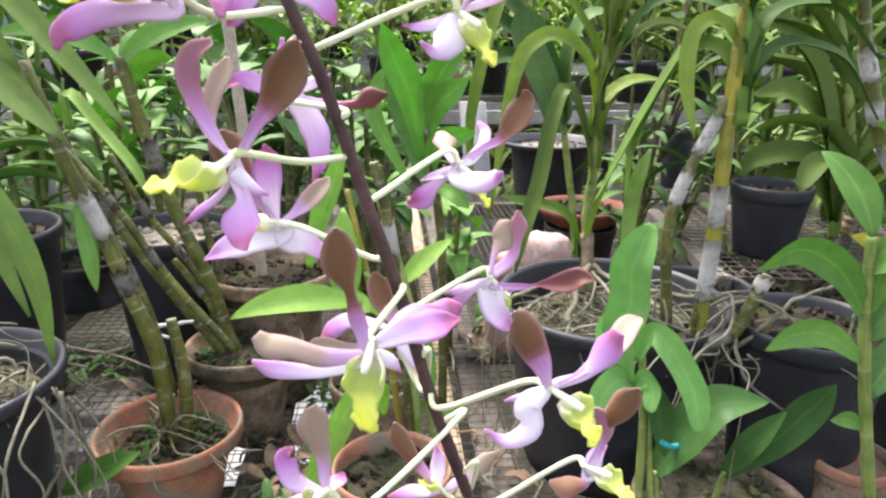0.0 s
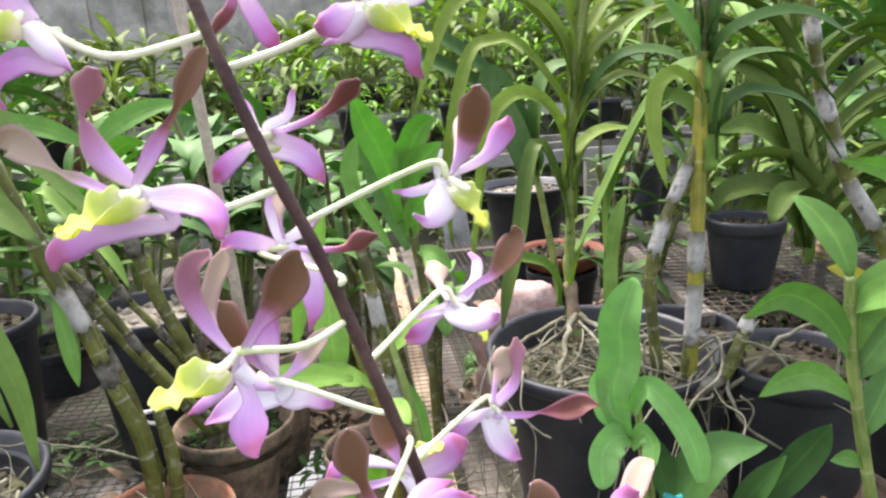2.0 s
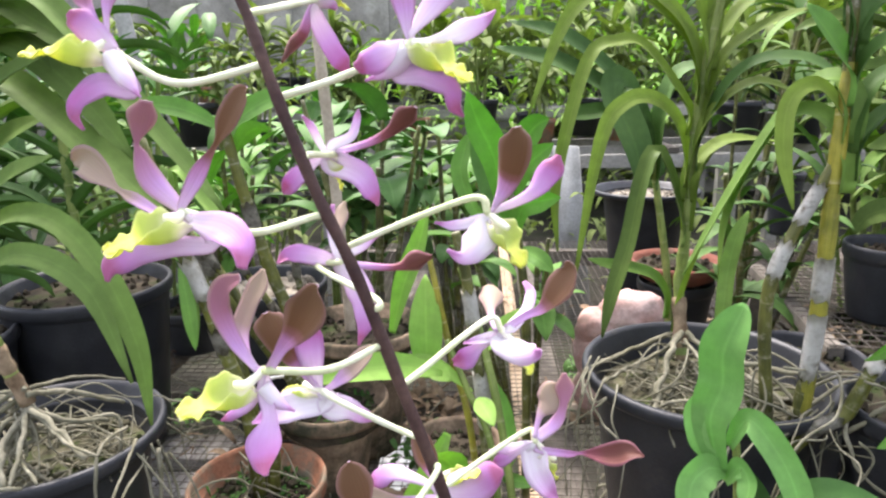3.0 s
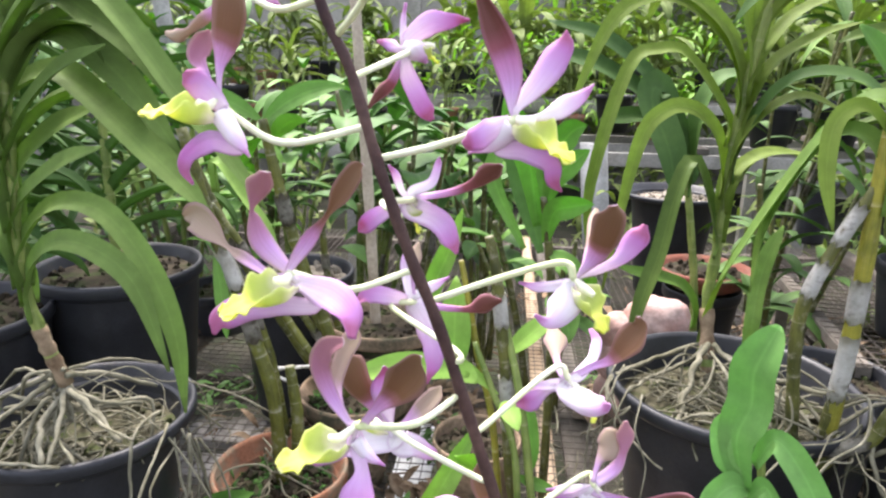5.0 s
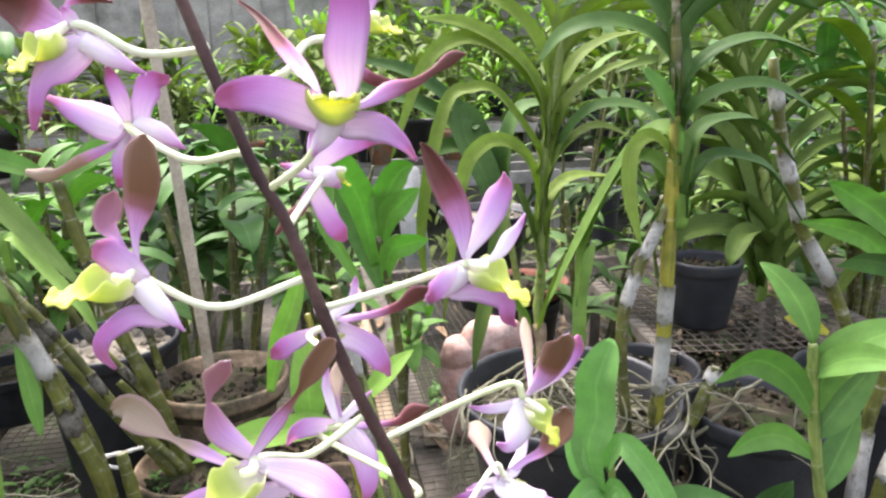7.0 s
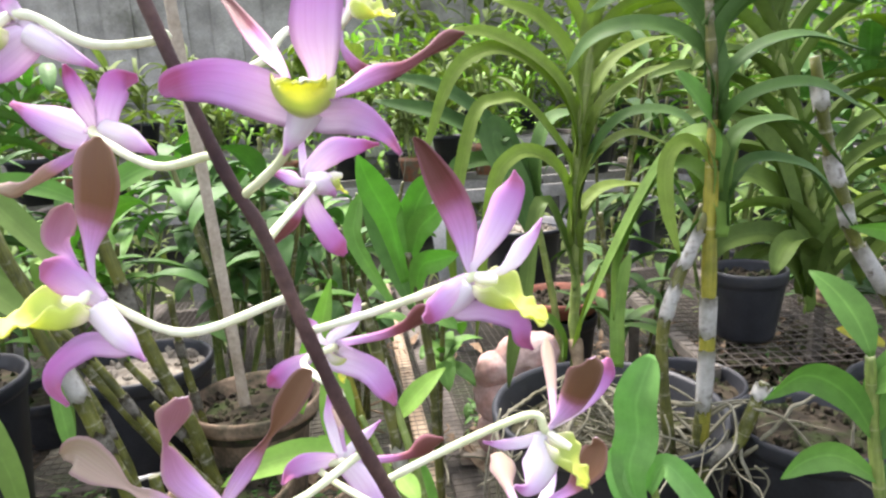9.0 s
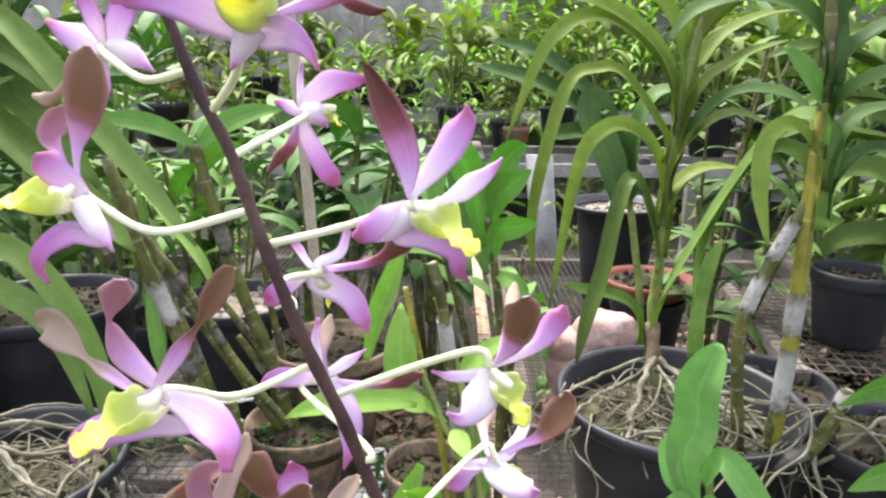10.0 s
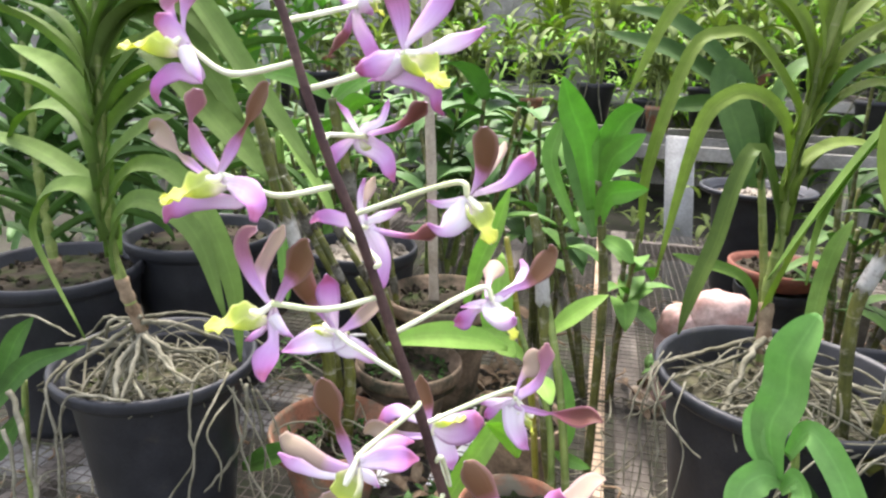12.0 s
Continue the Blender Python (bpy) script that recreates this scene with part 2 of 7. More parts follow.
M["medium"] = plain("medium", (0.014, 0.012, 0.009), (0.055, 0.044, 0.030), 26.0, 0.95, 0.9, 90.0, 0.1, (16.0, (0.03, 0.042, 0.014), 0.5, 0.62))
M["mossy_medium"] = plain("mossy_medium", (0.03, 0.028, 0.016), (0.115, 0.105, 0.068), 34.0, 0.95, 0.9, 110.0, 0.1, (20.0, (0.05, 0.065, 0.02), 0.5, 0.62))
M["pale_medium"] = plain("pale_medium", (0.13, 0.11, 0.085), (0.28, 0.25, 0.20), 30.0, 0.95, 0.8, 110.0, 0.1)
M["moss"] = plain("moss", (0.018, 0.05, 0.012), (0.05, 0.11, 0.026), 40.0, 0.95, 0.9, 220.0, 0.1)
M["grey_board"] = plain("grey_board", (0.15, 0.14, 0.125), (0.34, 0.325, 0.30), 9.0, 0.85, 0.6, 90.0, 0.2, (6.0, (0.09, 0.085, 0.075), 0.5, 0.7))
M["wood"] = plain("wood", (0.085, 0.074, 0.06), (0.21, 0.185, 0.155), 7.0, 0.85, 0.6, 90.0, 0.2, (5.0, (0.06, 0.055, 0.045), 0.5, 0.7))
M["fence_wood"] = plain("fence_wood", (0.20, 0.19, 0.17), (0.36, 0.345, 0.31), 3.0, 0.9, 0.6, 60.0, 0.2, (2.0, (0.13, 0.125, 0.10), 0.5, 0.72))
# Tan batten: the sun that falls on it is painted in as lighter wood.
M["wood_sunlit"] = plain("wood_sunlit", (0.42, 0.30, 0.19), (0.60, 0.47, 0.33), 9.0, 0.8, 0.5, 110.0, 0.2, (12.0, (0.22, 0.16, 0.1), 0.58, 0.78))
M["stake"] = plain("stake", (0.30, 0.245, 0.18), (0.47, 0.40, 0.32), 12.0, 0.85, 0.5, 120.0, 0.2)
M["wire"] = plain("wire", (0.055, 0.045, 0.036), (0.12, 0.10, 0.08), 30.0, 0.6, 0.3, 200.0, 0.4)
M["old_stem"] = plain("old_stem", (0.13, 0.085, 0.05), (0.27, 0.20, 0.13), 40.0, 0.85, 0.6, 200.0, 0.2)
M["ground"] = plain("ground", (0.026, 0.025, 0.019), (0.058, 0.054, 0.041), 2.6, 0.95, 0.8, 30.0, 0.1, (4.0, (0.035, 0.05, 0.02), 0.50, 0.72))
M["white_paint"] = plain("white_paint", (0.24, 0.24, 0.225), (0.36, 0.36, 0.345), 6.0, 0.7, 0.3, 80.0, 0.3, (5.0, (0.25, 0.24, 0.2), 0.58, 0.8))
M["concrete"] = plain("concrete", (0.22, 0.215, 0.20), (0.38, 0.37, 0.35), 4.0, 0.9, 0.5, 60.0, 0.2, (2.5, (0.1, 0.11, 0.08), 0.52, 0.72))
M["rock"] = plain("rock", (0.42, 0.24, 0.20), (0.56, 0.40, 0.36), 18.0, 0.9, 0.6, 110.0, 0.2, (14.0, (0.26, 0.20, 0.17), 0.56, 0.74))
M["dead_leaf"] = plain("dead_leaf", (0.13, 0.085, 0.05), (0.25, 0.17, 0.105), 25.0, 0.85, 0.4, 150.0, 0.2)
M["twine"] = plain("twine", (0.02, 0.22, 0.22), (0.04, 0.34, 0.33), 40.0, 0.6, 0.3, 300.0)
M["white_sheet"] = plain("white_sheet", (0.76, 0.76, 0.74), (0.86, 0.86, 0.84), 20.0, 0.5, 0.2, 120.0)


# ---- building helpers ----
def thing(name, at, label, category, group="", kind=""):
    ob = new(name)
    ob.location = at
    ob.empty_display_size = 0.05
    return tagged(ob, label, category, group, kind)


def origin(ob):
    p = Vector()
    while ob is not None:
        p += ob.location
        ob = ob.parent
    return p


def part(name, bm, material, parent=None, label="", smooth=True):
    """Links a bmesh, drawn in world metres, as one mesh under its parent."""
    me = bpy.data.meshes.new(name)
    if parent is not None:
        bmesh.ops.translate(bm, verts=bm.verts, vec=-origin(parent))
    for f in bm.faces:
        f.smooth = smooth
    bm.to_mesh(me)
    bm.free()
    me.materials.append(material)
    ob = new(name, me)
    ob.parent = parent
    if label:
        ob["label"] = label
    return ob


def skin(bm, rings, closed=True, us=None, vs=None):
    """Quads between rings of vertices, with UVs: u across, v along."""
    uv = bm.loops.layers.uv.verify()
    n = len(rings[0])
    for i in range(len(rings) - 1):
        for j in range(n if closed else n - 1):
            k = (j + 1) % n
            f = bm.faces.new((rings[i][j], rings[i][k], rings[i + 1][k], rings[i + 1][j]))
            if us is None:
                uu = (j / n, (j + 1) / n)
            else:
                uu = (us[j], us[k])
            for loop, (a, b) in zip(f.loops, ((uu[0], vs[i]), (uu[1], vs[i]), (uu[1], vs[i + 1]), (uu[0], vs[i + 1]))):
                loop[uv].uv = (a, b)


def smooth_path(pts, n):
    """A smooth line of n + 1 points through a few."""
    pts = [Vector(p) for p in pts]
    if len(pts) == 2:
        return [pts[0].lerp(pts[1], i / n) for i in range(n + 1)]
    ext = [2 * pts[0] - pts[1], *pts, 2 * pts[-1] - pts[-2]]
    out = []
    for i in range(n + 1):
        s = i / n * (len(pts) - 1)
        k = min(int(s), len(pts) - 2)
        u = s - k
        a, b, c, d = ext[k:k + 4]
        out.append(0.5 * (2 * b + (c - a) * u + (2 * a - 5 * b + 4 * c - d) * u * u + (3 * b - a - 3 * c + d) * u ** 3))
    return out


def tube(bm, path, radius, seg=8, vs=None, caps=True):
    """A round tube along a path; radius is a number or a function of 0..1."""
    rings, side = [], None
    n = len(path) - 1
    for i, p in enumerate(path):
        d = (path[min(i + 1, n)] - path[max(i - 1, 0)]).normalized()
        if side is None:
            side = d.orthogonal().normalized()
        side = (side - d * side.dot(d)).normalized()
        up = d.cross(side)
        r = radius(i / n) if callable(radius) else radius
        rings.append([bm.verts.new(p + r * (math.cos(a) * side + math.sin(a) * up)) for a in (2 * math.pi * j / seg for j in range(seg))])
    skin(bm, rings, True, None, vs or [i / n for i in range(n + 1)])
    if caps:
        bm.faces.new(rings[0][::-1])
        bm.faces.new(rings[-1])


def blade(bm, path, width, thick=0.0012, fold=0.25, side0=None, twist=0.0, wave=0.0, cup=0.0, phase=0.0):
    """A leaf or petal along a path: a thin lens in section, folded up by an angle at the midrib. width, fold and twist may be functions of 0..1."""
    n = len(path) - 1
    rings = []
    side = None
    for i, p in enumerate(path):
        s = i / n
        d = (path[min(i + 1, n)] - path[max(i - 1, 0)]).normalized()
        if side is None:
            side = Vector(side0) if side0 is not None else d.cross(Vector((0, 0, 1)))
            if side.length < 1e-4:
                side = Vector((1, 0, 0))
        side = (side - d * side.dot(d)).normalized()
        up = side.cross(d)
        a = twist(s) if callable(twist) else twist * s
        sd, u = side * math.cos(a) + up * math.sin(a), up * math.cos(a) - side * math.sin(a)
        w = max((width(s) if callable(width) else width) / 2, 0.0004)
        t = min(thick, w) / 2
        wob = wave * math.sin(s * 17.0 + phase) * w, wave * math.sin(s * 14.0 + 1.7 + 2 * phase) * w
        phi = fold(s) if callable(fold) else fold
        lift = math.sin(phi) * w
        h = math.cos(phi) * w
        rings.append([bm.verts.new(q) for q in (
            p - sd * h + u * (lift + wob[0] + cup * w), p - sd * h * 0.52 + u * (lift * 0.46 + t + wob[0] * 0.3), p + u * t,
            p + sd * h * 0.52 + u * (lift * 0.46 + t + wob[1] * 0.3), p + sd * h + u * (lift + wob[1] + cup * w),
            p + sd * h * 0.52 + u * (lift * 0.46 - t + wob[1] * 0.3), p - u * t * 1.6, p - sd * h * 0.52 + u * (lift * 0.46 - t + wob[0] * 0.3))])
    skin(bm, rings, True, [0.0, 0.25, 0.5, 0.75, 1.0, 0.75, 0.5, 0.25], [i / n for i in range(n + 1)])
    for a, b in zip(rings, rings[1:]):
        bm.edges.get((a[0], b[0])).smooth = False
        bm.edges.get((a[4], b[4])).smooth = False
    bm.faces.new(rings[0][::-1])
    bm.faces.new(rings[-1])


def strap_width(w, tip=0.85):
    return lambda s: w * min(1.0, 0.86 + s * 0.9) * (1.0 if s < tip else max(0.12, 1 - ((s - tip) / (1 - tip)) ** 2 * 0.9))


def round_width(w):
    """A leaf with near-parallel sides and a blunt rounded end."""
    return lambda s: w * (0.35 + 0.65 * min(1.0, s / 0.4) ** 0.8) * (1.0 if s < 0.72 else max(0.02, 1 - ((s - 0.72) / 0.28) ** 2) ** 0.5)


def oval_width(w, peak=0.45, base=0.12):
    def f(s):
        if s < peak:
            return w * (base + (1 - base) * math.sin(s / peak * math.pi / 2))
        return w * max(0.03, math.cos((s - peak) / (1 - peak) * math.pi / 2) ** 0.8)
    return f


def arch(p0, azimuth, elevation, length, droop, n=14, sway=0.0, bend=1.25):
    """A leaf's line: it leaves p0 at an elevation and bends towards the ground."""
    p, out = Vector(p0), [Vector(p0)]
    for i in range(n):
        s = (i + 0.5) / n
        e = radians(elevation - droop * s ** bend)
        a = radians(azimuth + sway * s)
        p = p + Vector((math.cos(a) * math.cos(e), math.sin(a) * math.cos(e), math.sin(e))) * (length / n)
        out.append(p.copy())
    return out


def lathe(bm, profile, at, seg=40, wobble=0.0):
    """A turned form from (radius, height) pairs."""
    rings = []
    x0, y0, z0 = at
    for r, z in profile:
        rings.append([bm.verts.new((x0 + r * (1 + wobble * math.sin(3 * a + z * 9)) * math.cos(a), y0 + r * (1 + wobble * math.cos(2 * a)) * math.sin(a), z0 + z)) for a in (2 * math.pi * j / seg for j in range(seg))])
    skin(bm, rings, True, None, [i / (len(rings) - 1) for i in range(len(rings))])
    bm.faces.new(rings[0][::-1])
    return rings


def box(bm, lo, hi, wear=0.0):
    lo, hi = Vector(lo), Vector(hi)
    vs = [bm.verts.new((hi[0] if i & 1 else lo[0], hi[1] if i & 2 else lo[1], hi[2] if i & 4 else lo[2])) for i in range(8)]
    fs = [bm.faces.new([vs[k] for k in q]) for q in ((0, 2, 3, 1), (4, 5, 7, 6), (0, 1, 5, 4), (2, 6, 7, 3), (0, 4, 6, 2), (1, 3, 7, 5))]
    if wear:
        es = {e for f in fs for e in f.edges}
        bmesh.ops.bevel(bm, geom=list(es), offset=wear, segments=2, affect="EDGES")


def chunks(bm, centre, radius, count, size, rnd, height=0.01):
    """Lumps of bark and charcoal strewn over a disc."""
    for _ in range(count):
        a, r = rnd.uniform(0, 6.283), radius * math.sqrt(rnd.random())
        s = size * rnd.uniform(0.5, 1.3)
        m = Matrix.Translation((centre[0] + r * math.cos(a), centre[1] + r * math.sin(a), centre[2] + rnd.uniform(0, height))) @ Euler([rnd.uniform(0, 6) for _ in range(3)]).to_matrix().to_4x4() @ Matrix.Diagonal((s, s * rnd.uniform(0.5, 0.9), s * rnd.uniform(0.3, 0.7), 1))
        made = bmesh.ops.create_icosphere(bm, subdivisions=1, radius=1.0, matrix=m)
        for v in made["verts"]:
            v.co += Vector((rnd.uniform(-1, 1), rnd.uniform(-1, 1), rnd.uniform(-1, 1))) * s * 0.22


BENCH = 0.68
AISLE = Vector((0.05, 0.08, 1.5))


def pot(name, at, r, height, material, label, fill="medium", lip=0.02, drop=0.03, group="", base=BENCH, bits=90, foot=0.72, seg=44):
    """A pot: wall with a thick lip, an inside, and its filling with lumps."""
    rnd = random.Random(name + str(at))
    ob = thing(name, (at[0], at[1], base), label, "pot", group)
    bm = bmesh.new()
    h, t = height, r * 0.055
    lathe(bm, [(r * foot * 0.9, 0.002), (r * foot, 0.0), (r * (foot + 0.02), h * 0.05), (r * (foot + 0.22), h - lip * 1.9), (r * (foot + 0.225), h - lip * 1.6), (r * 0.985, h - lip * 1.45), (r, h - lip * 1.1), (r * 1.005, h - lip * 0.3), (r * 0.99, h),
               (r - t * 0.8, h + 0.001), (r - t * 1.3, h - lip * 0.4), (min(r - t * 2, r * (foot + 0.20) - t), h - max(drop, lip) * 1.25), (r * 0.5, h * 0.3)], (at[0], at[1], base), seg, 0.006)
    part("wall", bm, material, ob)
    bm = bmesh.new()
    rr = r - t * 1.7 if drop < lip * 1.6 else r * (foot + 0.20) - t * 0.7
    rings = lathe(bm, [(rr, -0.02), (rr, 0.0), (rr * 0.7, 0.004), (rr * 0.4, 0.008), (rr * 0.12, 0.01)], (at[0], at[1], base + h - drop), 30, 0.01)
    bm.faces.new(rings[-1])
    for v in bm.verts:
        v.co.z += noise.noise(v.co * 40) * 0.006
    chunks(bm, (at[0], at[1], base + h - drop), rr * 0.93, bits, 0.011, rnd)
    tagged(part("filling", bm, M[fill], ob, "", False), kind="stuff")
    return ob


# ---- ground and benches ----
bm = bmesh.new()
bmesh.ops.create_grid(bm, x_segments=90, y_segments=90, size=1.0)
for v in bm.verts:
    v.co = Vector((math.copysign(abs(v.co.x) ** 3, v.co.x) * 400, math.copysign(abs(v.co.y) ** 3, v.co.y) * 400 + 3, 0))
    if v.co.length < 14:
        v.co.z += noise.noise(v.co * 1.3) * 0.03
tagged(part("ground", bm, M["ground"]), "damp trodden earth with moss patches", "ground", kind="structure")


def turned(p, c, a):
    """p turned about the centre c in plan."""
    x, y = p[0] - c[0], p[1] - c[1]
    return Vector((c[0] + x * math.cos(a) - y * math.sin(a), c[1] + x * math.sin(a) + y * math.cos(a), p[2]))


SKEW = 0.125
PIVOT = (0.0, 1.6)


def bench(name, x0, x1, y0, y1, top, label, slats, wires, rail="wood", skew=SKEW):
    ob = thing(name, (0, (y0 + y1) / 2, 0), label, "bench")

    def add(nm, lo, hi, mat, lb=""):
        b = bmesh.new()
        box(b, lo, hi, 0.003)
        for v in b.verts:
            v.co = turned(v.co, PIVOT, skew)
            v.co.z += noise.noise(v.co * 2.1) * 0.004
        part(nm, b, M[mat], ob, lb, False)

    for y in (y0, (y0 + y1) / 2, y1):
        add("beam", (x0, y - 0.02, top - 0.13), (x1, y + 0.02, top - 0.05), rail)
    for x in slats:
        w = 0.021 if isinstance(x, tuple) else 0.034
        xx = x[0] if isinstance(x, tuple) else x
        add("slat", (xx - w, y0 - 0.02, top - 0.046), (xx + w, y1 + 0.02, top - 0.012), "wood_sunlit" if isinstance(x, tuple) else "wood", "tan batten with sunlight in its colour" if isinstance(x, tuple) else "")
    for x in np.linspace(x0 + 0.1, x1 - 0.1, 4):
        for y in (y0 + 0.05, y1 - 0.05):
            add("leg", (x - 0.035, y - 0.035, 0), (x + 0.035, y + 0.035, top - 0.13), rail)
    if wires:
        b = bmesh.new()
        rnd = random.Random(5)
        step = wires
        verts, faces = [], []
        for axis in (0, 1):
            lo, hi = ((x0, x1), (y0, y1))[axis]
            a0, a1 = ((y0, y1), (x0, x1))[axis]
            count = int((hi - lo) / step)
            for i in range(count + 1):
                c = lo + i * step + rnd.uniform(-0.002, 0.002)
                pts = []
                for k in range(9):
                    a = a0 + (a1 - a0) * k / 8
                    z = top - 0.009 + axis * 0.0016 + noise.noise(Vector((c * 3, a * 2, axis * 7.0))) * 0.004
                    pts.append(turned((c, a, z) if axis == 0 else (a, c, z), PIVOT, skew))
                tube(b, pts, 0.0012, 4)
        tagged(part("wire_mesh", b, M["wire"], ob, "rusty welded wire mesh"), kind="stuff")
    return ob


bench("potting_bench", -2.3, 2.3, 0.2, 3.3, BENCH, "weathered timber bench topped with rusty wire mesh", [-1.9, -1.1, -0.40, (-0.028,), 0.052, 0.7, 1.5], 0.026)


# ---- plants ----
def cane(bm, path, r, joints, seg=10):
    """A jointed cane: swollen between joints, pinched and ringed at each."""
    n = joints * 6
    line = smooth_path(path, n)

    def rad(s):
        u = (s * joints) % 1.0
        return r * (0.86 + 0.16 * math.sin(math.pi * u) + 0.10 * math.exp(-(min(u, 1 - u) / 0.06) ** 2)) * (1 - 0.25 * s ** 3)
    tube(bm, line, rad, seg, [i / 6 for i in range(n + 1)])
    return line


def sheath(path, k0, k1, r, parent, torn=0.25, mat="sheath"):
    """A dry papery sheath round a stretch of cane, open along one side."""
    line = path[k0:k1 + 1]
    bm = bmesh.new()
    n = len(line) - 1
    rings, side = [], None
    for i, p in enumerate(line):
        d = (line[min(i + 1, n)] - line[max(i - 1, 0)]).normalized()
        side = d.orthogonal().normalized() if side is None else (side - d * side.dot(d)).normalized()
        up = d.cross(side)
        ring = []
        for j in range(11):
            a = 2 * math.pi * (torn / 2 * (1 - i / n) + (1 - torn * (1 - i / n)) * j / 10)
            rr = r * (1.08 + 0.05 * math.sin(j * 2.1 + i))
            ring.append(bm.verts.new(p + rr * (math.cos(a) * side + math.sin(a) * up) + d * (0.006 * math.sin(j * 3.0 + r * 900) * (i == n) - 0.005 * math.sin(j * 2.3 + r * 700) * (i == 0))))
        rings.append(ring)
    skin(bm, rings, False, [j / 10 for j in range(11)], [i / n for i in range(n + 1)])
    bmesh.ops.solidify(bm, geom=bm.faces[:], thickness=0.0007)
    part("sheath", bm, M[mat], parent, "dry papery sheath")


def roots(parent, start, centre, reach, rim_z, count, seed, hang=0.22, size=0.0038, over=0.6):
    """Aerial roots that run out over a pot's filling, and some on over its rim and down."""
    rnd = random.Random(seed)
    for i in range(count):
        a = rnd.uniform(0, 6.283)
        s0 = Vector(start) + Vector((rnd.uniform(-0.012, 0.012), rnd.uniform(-0.012, 0.012), rnd.uniform(-0.05, 0.02)))
        r1 = reach * rnd.uniform(0.4, 0.8)
        p1 = Vector((centre[0] + r1 * math.cos(a), centre[1] + r1 * math.sin(a), rim_z + rnd.uniform(-0.02, 0.05)))
        pts = [s0, s0.lerp(p1, 0.45) + Vector((rnd.uniform(-0.02, 0.02), rnd.uniform(-0.02, 0.02), rnd.uniform(-0.01, 0.04))), p1]
        if rnd.random() < over:
            r2, a2 = reach * rnd.uniform(1.0, 1.12), a + rnd.uniform(-0.5, 0.5)
            p2 = Vector((centre[0] + r2 * math.cos(a2), centre[1] + r2 * math.sin(a2), rim_z + rnd.uniform(0.0, 0.02)))
            pts.append(p2)
            d = Vector((math.cos(a2), math.sin(a2), 0))
            pts.append(p2 + d * rnd.uniform(0.01, 0.05) + Vector((rnd.uniform(-0.02, 0.02), rnd.uniform(-0.02, 0.02), -rnd.uniform(0.2, 0.6) * hang)))
            if rnd.random() < 0.7:
                pts.append(pts[-1] + Vector((rnd.uniform(-0.05, 0.05), rnd.uniform(-0.05, 0.05), -rnd.uniform(0.3, 0.6) * hang)))
        else:
            a2 = a + rnd.uniform(-1.2, 1.2)
            pts.append(Vector((centre[0] + reach * 0.75 * math.cos(a2), centre[1] + reach * 0.75 * math.sin(a2), rim_z - 0.025)))
        w = size * rnd.uniform(0.55, 1.15)
        bm = bmesh.new()
        tube(bm, smooth_path(pts, 6 * (len(pts) - 1)), lambda s, w=w: w * (1 - 0.35 * s + 0.08 * math.sin(s * 23)), 6)
        part("root", bm, M["root"], parent)


def root_along(parent, pts, r, mat="root"):
    """One aerial root along a few points, uneven and thinner at its end."""
    bm = bmesh.new()
    line = smooth_path([Vector(p) for p in pts], 8 * (len(pts) - 1))
    for i, p in enumerate(line):
        p += Vector((noise.noise(p * 45), noise.noise(p * 45 + Vector((9, 0, 0))), noise.noise(p * 45 + Vector((0, 9, 0))))) * r * 1.1
    tube(bm, line, lambda s: r * (1 - 0.3 * s + 0.10 * math.sin(s * 21 + r * 9000)), 7)
    part("root", bm, M[mat], parent)


def vanda(name, stem, leaves, label, mat, base, stem_r=0.011, bare=0.0, seed=1, leaf_at=(0.12, 1.0), width=0.038, length=0.3, fan=8.0, elev=(18, 68), droop=(120, 70), spread=14.0, thick=0.0022, wood=0.2):
    """A strap-leaved orchid: a stem, and leaves in two ranks that arch out of it."""
    rnd = random.Random(seed)
    ob = thing(name, base, label, "orchid")
    line = smooth_path(stem, 40)
    bm = bmesh.new()
    tube(bm, line, lambda s: stem_r * (1.0 - 0.35 * s + 0.10 * math.sin(s * 60)), 10, [i * 0.35 for i in range(41)])
    part("stem", bm, M["cane_green"] if not bare else M["cane"], ob)
    if not bare:
        bm = bmesh.new()
        k = max(4, int(wood * 40))
        tube(bm, line[:k], lambda s: stem_r * (1.15 + 0.12 * math.sin(s * 31) + 0.06 * math.sin(s * 77)), 10)
        part("woody_base", bm, M["old_stem"], ob, "bare brown woody stem base")
    for i in range(leaves):
        u = leaf_at[0] + (leaf_at[1] - leaf_at[0]) * i / (leaves - 1)
        k = min(40, int(u * 40))
        v = i / (leaves - 1)
        az = fan + (180 if i % 2 else 0) + rnd.uniform(-spread, spread)
        e = elev[0] + (elev[1] - elev[0]) * v ** 0.8 + rnd.uniform(-9, 9)
        dr = droop[0] + (droop[1] - droop[0]) * v + rnd.uniform(-22, 22)
        ln = length * rnd.uniform(0.72, 1.15) * (0.82 + 0.5 * math.sin(math.pi * (0.2 + 0.6 * v)) * 0.4)
        b = bmesh.new()
        blade(b, arch(line[k], az, e, ln, dr, 16, rnd.uniform(-30, 30), 1.5), strap_width(width * rnd.uniform(0.9, 1.1), 0.78), thick, lambda s: 1.1 - 0.7 * s, None, rnd.uniform(-0.8, 0.8), 0.02)
        part("leaf", b, M[mat], ob)
    return ob


